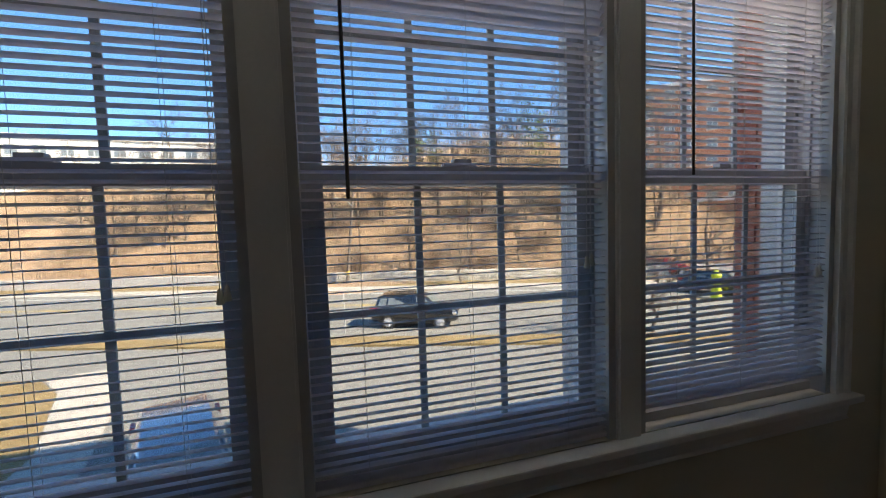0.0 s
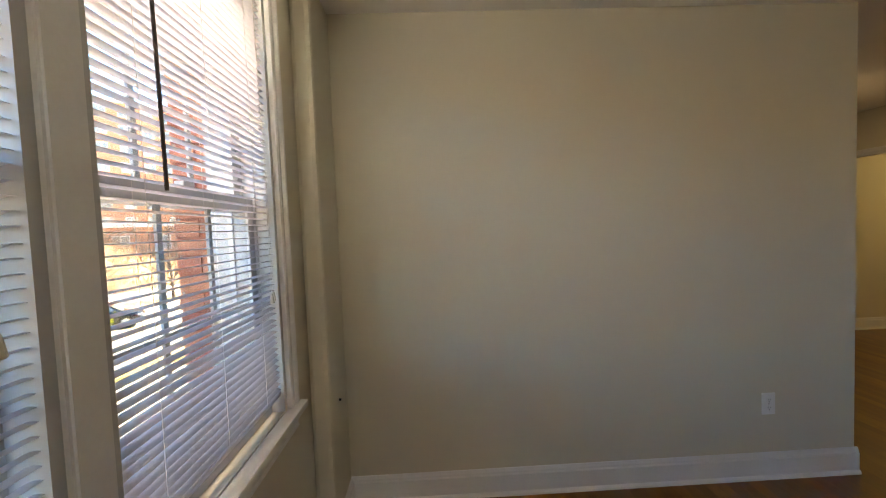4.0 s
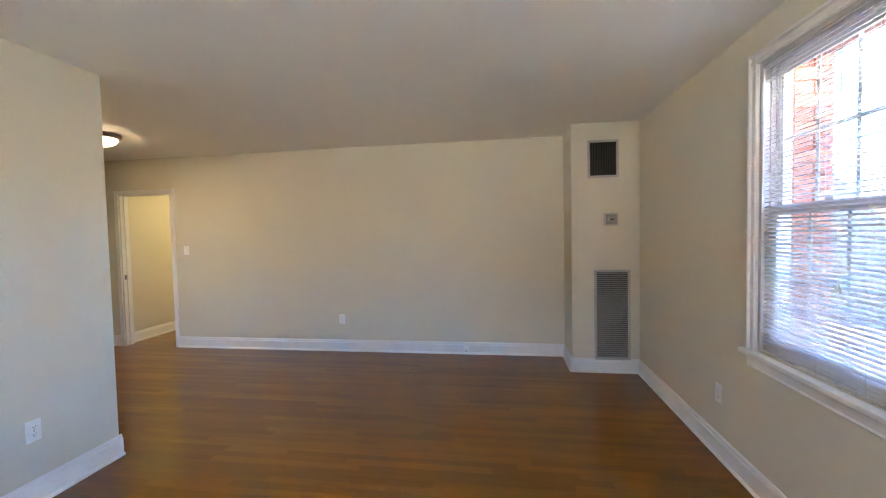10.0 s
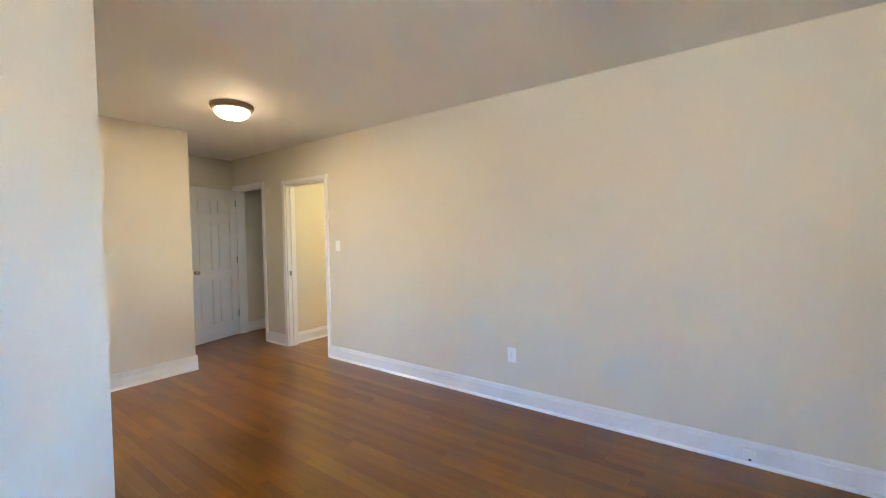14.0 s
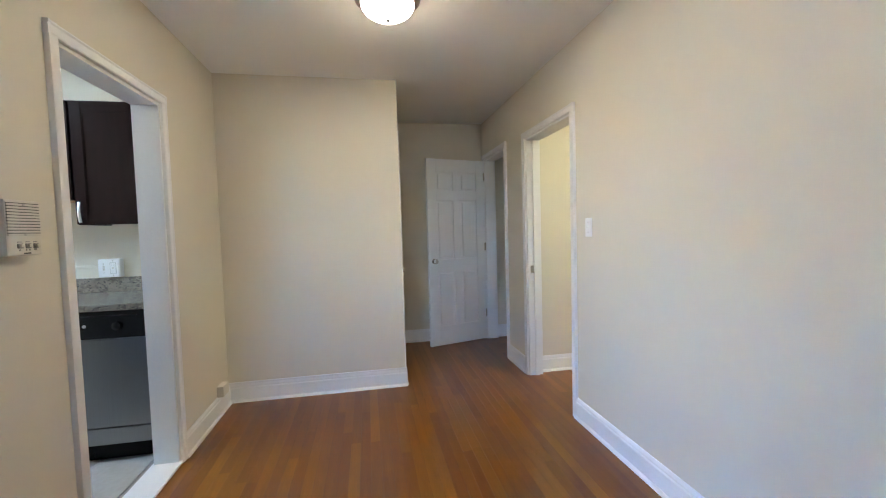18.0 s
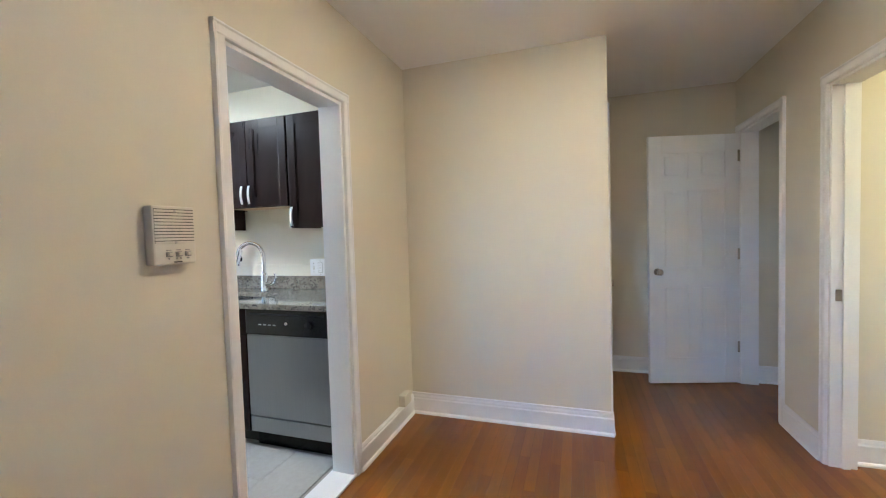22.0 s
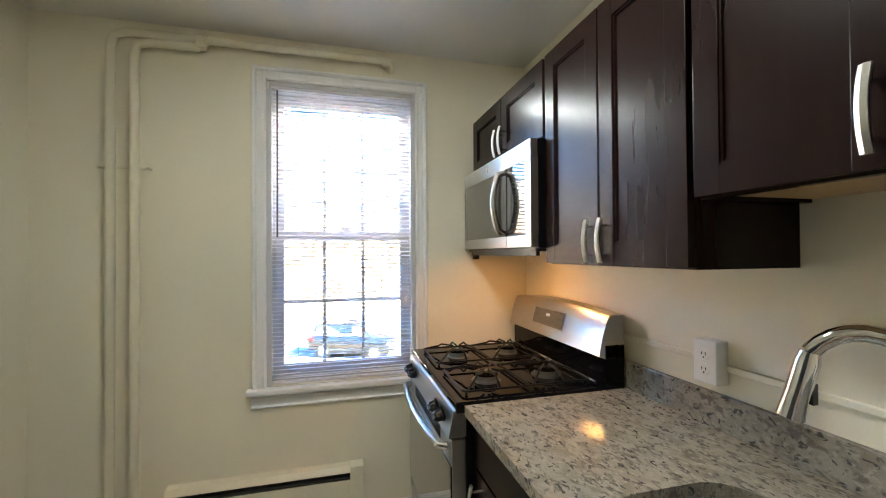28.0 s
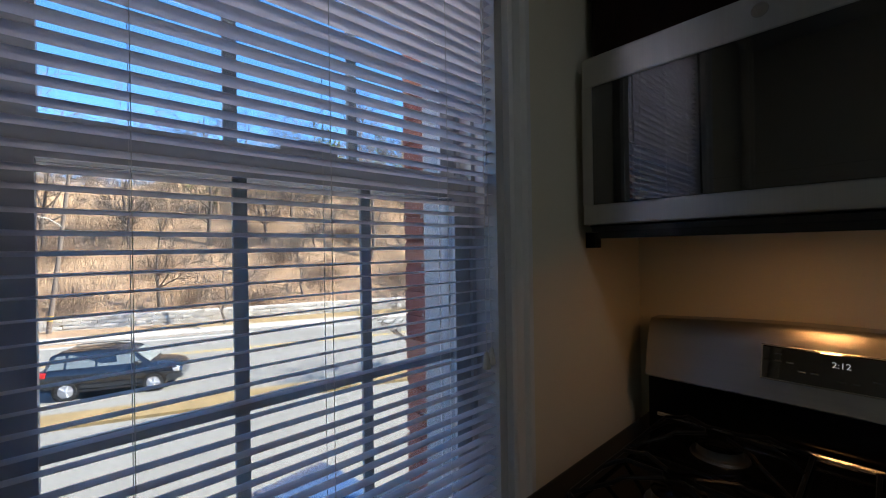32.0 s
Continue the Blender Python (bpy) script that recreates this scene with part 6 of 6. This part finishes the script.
# ---- cars ----
def loft(stations, ring):
    bm = bmesh.new()
    rows = [[bm.verts.new(p) for p in ring(s)] for s in stations]
    n = len(rows[0])
    for a, b in zip(rows, rows[1:]):
        for k in range(n):
            bm.faces.new((a[k], a[(k + 1) % n], b[(k + 1) % n], b[k]))
    bm.faces.new(rows[0][::-1]), bm.faces.new(rows[-1])
    bmesh.ops.recalc_face_normals(bm, faces=bm.faces[:])
    return bm


M["tyre"] = material("tyre_rubber", (0.02, 0.02, 0.02), rough=0.8)
M["carglass"] = material("tinted_car_glass", (0.17, 0.195, 0.195), rough=0.03, spec=0.9, bump=0.0)
M["tail"] = material("red_tail_lens", (0.45, 0.02, 0.02), rough=0.15, bump=0.0)
M["rim"] = material("silver_wheel_rim", (0.62, 0.62, 0.63), rough=0.35, metal=0.6, bump=0.0)
M["lens"] = material("clear_headlight", (0.6, 0.6, 0.6), rough=0.08, bump=0.0, metal=0.4)


def car(name, m, paint, label, tall=0.0):
    """A car along local x, front to +x, wheels on z = 0."""
    c = thing(name, m, label, "car")
    W = 0.89
    low = [(-2.22, 0.80, 0.42, 0.92), (-2.16, 0.85, 0.36, 1.00), (-1.6, W, 0.30, 1.06), (-0.6, W, 0.28, 1.03), (0.6, W, 0.28, 1.01), (1.1, 0.88, 0.30, 1.00), (1.75, 0.85, 0.32, 0.94), (2.12, 0.78, 0.36, 0.82), (2.24, 0.66, 0.40, 0.70)]
    t = tall

    def ring(s):
        x, w, z0, z1 = s
        z1 += t * 0.4
        zm = (z0 + z1) / 2
        return [(x, sgn * w * f, z) for sgn, seq in ((1, ((0.86, z0), (0.98, z0 + 0.10), (1.0, zm), (0.97, z1 - 0.14), (0.90, z1 - 0.03), (0.70, z1))), (-1, ((0.70, z1), (0.90, z1 - 0.03), (0.97, z1 - 0.14), (1.0, zm), (0.98, z0 + 0.10), (0.86, z0)))) for f, z in seq]
    part("body", loft(low, ring), paint, c, "", True)
    zb, zt = 0.99 + t * 0.4, 1.47 + t
    house = [(-2.02, 0.76, 0.70, zb - 0.02, zb + 0.02), (-1.82, 0.79, 0.66, zb - 0.02, zt - 0.08), (-1.55, 0.80, 0.64, zb - 0.02, zt), (-0.3, 0.81, 0.66, zb - 0.02, zt + 0.03), (0.35, 0.81, 0.64, zb - 0.02, zt - 0.03), (0.62, 0.80, 0.64, zb - 0.02, zt - 0.12), (1.20, 0.78, 0.74, zb - 0.02, zb + 0.02)]

    def ring2(s):
        x, wl, wu, z0, z1 = s
        return [(x, wl, z0), (x, wu + (wl - wu) * 0.12, z1 - 0.07), (x, wu * 0.9, z1), (x, -wu * 0.9, z1), (x, -wu - (wl - wu) * 0.12, z1 - 0.07), (x, -wl, z0)]
    part("cabin", loft(house, ring2), paint, c, "", True)

    def side_y(z, s):
        f = (z - zb) / (zt - 0.07 - zb)
        return s * (0.803 + (0.655 - 0.803) * f + 0.010)
    for s in (-1, 1):
        for x0, x1, x2, x3 in ((-0.42, 0.95, 0.50, -0.42), (-1.35, -0.50, -0.50, -1.30), (-1.90, -1.43, -1.40, -1.66)):
            za, zc = zb + 0.05, zt - 0.10
            bm = bmesh.new()
            f = [bm.verts.new(p) for p in ((x0, side_y(za, s), za), (x1, side_y(za, s), za), (x2, side_y(zc, s), zc), (x3, side_y(zc, s), zc))]
            r = bmesh.ops.extrude_face_region(bm, geom=[bm.faces.new(f)])
            for v in (g for g in r["geom"] if isinstance(g, bmesh.types.BMVert)):
                v.co.y -= s * 0.03
            bmesh.ops.recalc_face_normals(bm, faces=bm.faces[:])
            part("side_window", bm, M["carglass"], c)
        part("mirror", boxes((0.78, 0.90, min(s * 0.86, s * 1.02), max(s * 0.86, s * 1.02), zb + 0.02, zb + 0.15), bevel=0.02), paint, c)
        part("door_handle", boxes((-0.36, -0.18, min(s * 0.885, s * 0.905), max(s * 0.885, s * 0.905), zb - 0.12, zb - 0.095)), paint, c)
        part("tail_light", boxes((-2.25, -1.92, min(s * 0.64, s * 0.885), max(s * 0.64, s * 0.885), zb - 0.20, zb - 0.02), bevel=0.02), M["tail"], c)
        part("headlight", boxes((1.90, 2.16, min(s * 0.52, s * 0.80), max(s * 0.52, s * 0.80), 0.66, 0.80), bevel=0.03), M["lens"], c)
        if t > 0.1:
            part("roof_rail", tube([(-1.6, s * 0.60, zt + 0.01), (-1.5, s * 0.60, zt + 0.06), (0.1, s * 0.60, zt + 0.07), (0.25, s * 0.60, zt + 0.0)], 0.018, 8), M["plastic"], c)
        part("sill_trim", boxes((-1.0, 1.05, min(s * 0.85, s * 0.90), max(s * 0.85, s * 0.90), 0.26, 0.36), bevel=0.01), M["plastic"], c)
        for x in (-1.33, 1.34):
            part("wheel_arch", lathe([(0.40, s * 0.70), (0.41, s * 0.895), (0.36, s * 0.898), (0.02, s * 0.80)], 24, axis="Y", at=(x, 0, 0.34)), M["plastic"], c)
            wheel = part("wheel", lathe([(0.20, s * 0.68), (0.33, s * 0.69), (0.34, s * 0.74), (0.34, s * 0.87), (0.325, s * 0.905), (0.235, s * 0.905), (0.22, s * 0.88), (0.02, s * 0.87)], 24, axis="Y", at=(x, 0, 0.34)), M["tyre"], c, "", True)
            bm = bmesh.new()
            for k in range(5):
                a = 2 * math.pi * k / 5
                tube([(x, s * 0.912, 0.34), (x + 0.225 * math.cos(a), s * 0.900, 0.34 + 0.225 * math.sin(a))], [0.045, 0.028], 6, True, bm)
            lathe([(0.232, s * 0.900), (0.205, s * 0.890), (0.02, s * 0.884)], 20, bm, "Y", (x, 0, 0.34))
            part("rim", bm, M["rim"], wheel)
    for x0, x1, y, za, zc in ((0.66, 1.16, 0.66, zt - 0.13, zb + 0.05), (-1.84, -2.0, 0.62, zt - 0.12, zb + 0.06)):
        bm = bmesh.new()
        f = [bm.verts.new(p) for p in ((x0, -y * 0.92, za), (x0, y * 0.92, za), (x1, y * 1.05, zc), (x1, -y * 1.05, zc))]
        bm.faces.new(f)
        r = bmesh.ops.extrude_face_region(bm, geom=bm.faces[:])
        dx = 0.025 if x1 > 0 else -0.03
        for v in f:
            v.co += Vector((dx, 0, 0.018))
        bmesh.ops.recalc_face_normals(bm, faces=bm.faces[:])
        part("windscreen" if x1 > 0 else "rear_window", bm, M["carglass"], c)
    part("grille", boxes((2.17, 2.235, -0.42, 0.42, 0.48, 0.68), bevel=0.01), M["plastic"], c)
    part("number_plate", boxes((-2.245, -2.215, -0.16, 0.16, 0.66, 0.78)), M["paintline_w"], c)
    return c


M["paint_grey"] = material("dark_grey_car_paint", (0.02, 0.025, 0.034), rough=0.18, metal=0.4, coat=1.0, vary=0.04, bump=0.0)
M["paint_silver"] = material("silver_car_paint", (0.45, 0.47, 0.50), rough=0.25, metal=0.5, coat=1.0, vary=0.03, bump=0.0)
M["paint_white"] = material("white_car_paint", (0.72, 0.72, 0.72), rough=0.25, coat=1.0, vary=0.03, bump=0.0)
M["paint_red"] = material("red_car_paint", (0.40, 0.03, 0.03), rough=0.25, coat=1.0, vary=0.04, bump=0.0)
M["paint_blue"] = material("blue_car_paint", (0.05, 0.09, 0.18), rough=0.25, coat=1.0, vary=0.04, bump=0.0)
car("suv", Matrix.Translation((6.1, 24.85, G)) @ pose(0, 0, 0, 0, 0, -22), M["paint_grey"], "dark grey SUV parked along the road", 0.22)
car("car", Matrix.Translation((-1.25, 12.9, G)) @ pose(0, 0, 0, 0, 0, -72), M["paint_silver"], "silver car parked in the building's shade", 0.05)
car("car", Matrix.Translation((4.9, 10.0, G)) @ pose(0, 0, 0, 0, 0, -84), M["paint_silver"], "pale silver car parked below the windows", 0.0)
car("car", Matrix.Translation((7.8, 9.8, G)) @ pose(0, 0, 0, 0, 0, -84), M["paint_blue"], "dark car parked below the kitchen", 0.0)
car("car", Matrix.Translation((-29.5, 47.0, G)) @ pose(0, 0, 0, 0, 0, -20), M["paint_red"], "red car far along the road", 0.0)
for i, (x, y, p) in enumerate(((31, 33, "paint_red"), (36, 35, "paint_silver"), (40, 37.5, "paint_white"), (45, 39.5, "paint_blue"), (50, 42, "paint_white"), (27, 25, "paint_grey"), (55, 44, "paint_red"))):
    car("car", Matrix.Translation((x, y, G + 0.05)) @ pose(0, 0, 0, 0, 0, -60), M[p], {"paint_red": "red", "paint_silver": "silver", "paint_white": "white", "paint_blue": "dark blue", "paint_grey": "dark grey"}[p] + " parked car in the far car park", 0.0)
strip("ground_car_park", 12, 70, 22.95, 62, G - 0.045, G + 0.004, M["asphalt"], "sunlit asphalt car park beyond the drive", "car park")


# ---- far buildings ----
def block(name, m, w, d, h, storeys, bays, wall, label, trim):
    """A far building: local x along the front (facing -y), its windows built."""
    b = thing(name, m, label, "building")
    part("wall", boxes((0, w, 0, d, -6, h)), wall, b)
    part("roof", boxes((-0.3, w + 0.3, -0.3, d + 0.3, h, h + 0.5)), trim, b)
    wm = mesh_of("window", boxes((-0.75, 0.75, -0.10, 0.0, 0, 1.5)), M["carglass"])
    fm = mesh_of("window_frame", boxes((-0.85, -0.75, -0.13, 0, -0.1, 1.6), (0.75, 0.85, -0.13, 0, -0.1, 1.6), (-0.75, 0.75, -0.13, 0, 1.5, 1.6), (-0.75, 0.75, -0.13, 0, -0.1, 0), (-0.05, 0.05, -0.13, 0, 0, 1.5)), trim)
    sh = h / storeys
    for k in range(storeys):
        for j in range(bays):
            x = w * (j + 0.5) / bays
            wi = piece("window", wm, b, pose(x, 0, k * sh + 0.9))
            piece("window_frame", fm, wi, Matrix())
    return b


M["far_brick"] = material("orange_far_brick", (0.42, 0.20, 0.12), rough=0.9, vary=0.1, scale=0.4, grain=6)
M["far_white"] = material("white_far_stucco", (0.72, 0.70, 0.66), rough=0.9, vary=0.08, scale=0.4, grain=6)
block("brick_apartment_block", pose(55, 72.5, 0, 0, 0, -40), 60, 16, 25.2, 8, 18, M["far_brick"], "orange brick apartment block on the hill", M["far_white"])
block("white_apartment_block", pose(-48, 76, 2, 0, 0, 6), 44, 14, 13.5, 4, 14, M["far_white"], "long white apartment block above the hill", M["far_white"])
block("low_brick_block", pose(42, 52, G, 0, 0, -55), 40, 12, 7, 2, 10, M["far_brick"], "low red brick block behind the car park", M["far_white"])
M["far_grey"] = material("grey_far_stucco", (0.22, 0.218, 0.21), rough=0.9, vary=0.12, scale=0.4, grain=6)
M["siding"] = material("blue_grey_siding", (0.15, 0.165, 0.19), rough=0.8, vary=0.1, scale=0.6, grain=5, stretch=(1, 1, 6))
gh = thing("gable_house", pose(-16.0, -21, G), "blue-grey house with a steep gable in shade", "house")
bm = extrude_profile([(-4.5, 0), (5.5, 0), (5.5, 2.2), (0.5, 8.6), (-4.5, 8.6)], 8, lambda a, b, s: Vector((-a * 0.85, 0.45 * a - s * 0.9, b)))
part("wall", bm, M["siding"], gh)
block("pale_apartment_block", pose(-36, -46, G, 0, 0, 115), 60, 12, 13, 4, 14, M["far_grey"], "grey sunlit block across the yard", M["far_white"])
strip("ground_side_yard", -95, -0.5, -60, -4.2, G - 0.04, G, M["asphalt"], "asphalt yard beside the building", "yard")
for x, y, k, s in ((-14, -8, 1, 1.1), (-20, -12, 3, 1.2), (-26, -6, 0, 1.2)):
    t = thing("tree", Matrix.Translation((x, y, G)) @ Matrix.Diagonal((s, s, s, 1)), "bare tree beside the building", "tree", "bare trees")
    piece("trunk", tree_kinds[k][0], t, Matrix())
    piece("crown", tree_kinds[k][1], t, Matrix())

# ---- pieces: bricks of the window reveals ----
brick_me = mesh_of("brick", boxes((-0.5, 0.5, -0.5, 0.5, -0.5, 0.5), bevel=0.0), M["brick"])
rng = random.Random(17)
for xr in (3.29, 5.66):
    for k in range(25):
        z = 0.72 + k * 0.0675
        if z > 2.29:
            break
        cuts = [(5.402, 5.538)] if k % 2 else [(5.402, 5.446), (5.456, 5.538)]
        for a, b in cuts:
            piece("brick", brick_me, shell_n, pose(xr + 0.047 + rng.uniform(-0.002, 0.002), (a + b) / 2, z + 0.029, 0, 0, 0) @ Matrix.Diagonal((0.108, b - a, 0.0575, 1)))
        if k < 24:
            for j in range(2):
                piece("brick", brick_me, shell_n, pose(xr + 0.10 + 0.105 * (k % 2) + j * 0.21, OUT + 0.001, z + 0.029) @ Matrix.Diagonal((0.20, 0.012, 0.0575, 1)))
for k in range(25):
    z = 0.72 + k * 0.0675
    if z > 2.29:
        break
    for a, b in ([(-0.329, -0.155)] if k % 2 else [(-0.329, -0.246), (-0.238, -0.155)]):
        piece("brick", brick_me, shell_w, pose((a + b) / 2, 2.335 - 0.047 + rng.uniform(-0.002, 0.002), z + 0.029) @ Matrix.Diagonal((b - a, 0.108, 0.0575, 1)))
# stones of the retaining wall
rng = random.Random(9)
for row in range(4):
    u = -14.0 + rng.uniform(0, .3)
    while u < 16.0:
        w = rng.uniform(0.3, 0.62)
        h = 0.235
        piece("stone", stone_me[rng.randint(0, 5)], rw_core, Matrix.Translation(road_pt(u + w / 2, 40.74, G + 0.14 + row * 0.25)) @ pose(0, 0, 0, 0, 0, -20) @ Matrix.Diagonal((w * 0.96, 0.22, h * rng.uniform(0.85, 1.0), 1)))
        u += w

# ---- pieces: kitchen tiles ----
tile_floor = setting("floor_kitchen", boxes((4.76, 4.761, 2.6, 2.601, 0.0021, 0.0025)), M["grout"], "pale porcelain tile floor in running bond", "floor")
tile_me = mesh_of("tile", boxes((-0.2985, 0.2985, -0.1485, 0.1485, -0.006, 0.0), bevel=0.0015), M["tile"])
for r in range(-7, 4):
    yc = 4.51 + r * 0.30
    for c in range(-3, 4):
        xc = 5.05 + 0.30 + (0.30 if r % 2 else 0.0) + c * 0.60
        if KX0 - 0.25 < xc < KX1 + 0.25 and KY0 - 0.1 < yc < YKF + 0.1:
            x0, x1, y0, y1 = max(xc - 0.2985, KX0), min(xc + 0.2985, KX1), max(yc - 0.1485, KY0 - 0.06), min(yc + 0.1485, YKF)
            if x1 - x0 < 0.02 or y1 - y0 < 0.02:
                continue
            piece("tile", tile_me, tile_floor, pose((x0 + x1) / 2, (y0 + y1) / 2, 0.010) @ Matrix.Diagonal(((x1 - x0) / 0.597, (y1 - y0) / 0.297, 1, 1)))

# ---- pieces: oak strips ----
rng = random.Random(3)
oak_floor = setting("floor", boxes((1.0, 1.001, 1.0, 1.001, -0.0059, -0.0055)), M["gap"], "glossy orange-brown oak strip floor", "floor")
PW = 0.0572
plank_me = mesh_of("plank", boxes((-0.5, 0.5, -PW / 2 + 0.0004, PW / 2 - 0.0004, -0.006, 0.0)), M["oak"])
planks = []
y = -2.6
while y < 5.14:
    yc = y + PW / 2
    spans = []
    if yc < -0.12:
        spans = [(4.3, 6.355)] if yc < -0.8 else [(4.3, 6.355), (6.76, 7.56)]
    elif yc < 0:
        spans = [(5.535, 6.305), (6.815, 7.505)]
    elif yc < YC:
        spans = [(0, X3)]
    elif yc < YK + 0.03:
        spans = [(0, X2)]
    else:
        spans = [(0, X1)]
    for a, b in spans:
        x = a - rng.uniform(0, 1.0)
        while x < b:
            l = rng.choice((0.45, 0.7, 0.9, 1.1, 1.4, 1.7)) * rng.uniform(0.85, 1.1)
            p, q = max(a, x + 0.0004), min(b, x + l - 0.0004)
            if q - p > 0.01:
                planks.append((p, q, yc))
            x += l
    y += PW
near = [k for k in planks if 0 < k[2] < YK and 2.6 < (k[0] + k[1]) / 2 < 6.3]
rng.shuffle(near)
keep = set(near[:300])
V, F = [], []
for p, q, yc in planks:
    if (p, q, yc) in keep:
        piece("plank", plank_me, oak_floor, pose((p + q) / 2, yc, 0) @ Matrix.Diagonal((q - p, 1, 1, 1)))
    else:
        b = len(V)
        V += [(p, yc - PW / 2 + 0.0004, 0), (q, yc - PW / 2 + 0.0004, 0), (q, yc + PW / 2 - 0.0004, 0), (p, yc + PW / 2 - 0.0004, 0)]
        V += [(x_, y_, -0.006) for x_, y_, _ in V[b:b + 4]]
        F += [(b, b + 1, b + 2, b + 3)] + [(b + (k + 1) % 4, b + k, b + 4 + k, b + 4 + (k + 1) % 4) for k in range(4)]
me = bpy.data.meshes.new("planks")
me.from_pydata(V, [], F)
oak2 = material("oak_strip_floor_rest", (0.200, 0.066, 0.0042), rough=0.36, vary=0.16, scale=2.0, grain=14.0, bump=0.015, coat=1.0, spec=0.05, stretch=(1, 14, 1))
oak2.node_tree.nodes["Principled BSDF"].inputs["Coat Roughness"].default_value = 0.02
by_position(oak2)
nt = oak2.node_tree
geo, rg = nt.nodes.new("ShaderNodeNewGeometry"), nt.nodes.new("ShaderNodeMapRange")
rg.inputs["To Min"].default_value, rg.inputs["To Max"].default_value = 0.83, 1.17
hs = next(k for k in nt.nodes if k.bl_idname == "ShaderNodeHueSaturation")
mu = nt.nodes.new("ShaderNodeMath")
mu.operation = "MULTIPLY"
src = hs.inputs["Value"].links[0].from_socket
nt.links.new(geo.outputs["Random Per Island"], rg.inputs[0])
nt.links.new(src, mu.inputs[0]), nt.links.new(rg.outputs[0], mu.inputs[1]), nt.links.new(mu.outputs[0], hs.inputs["Value"])
me.materials.append(oak2)
pr = tagged(new("planks", me), kind="stuff")
pr.parent = oak_floor
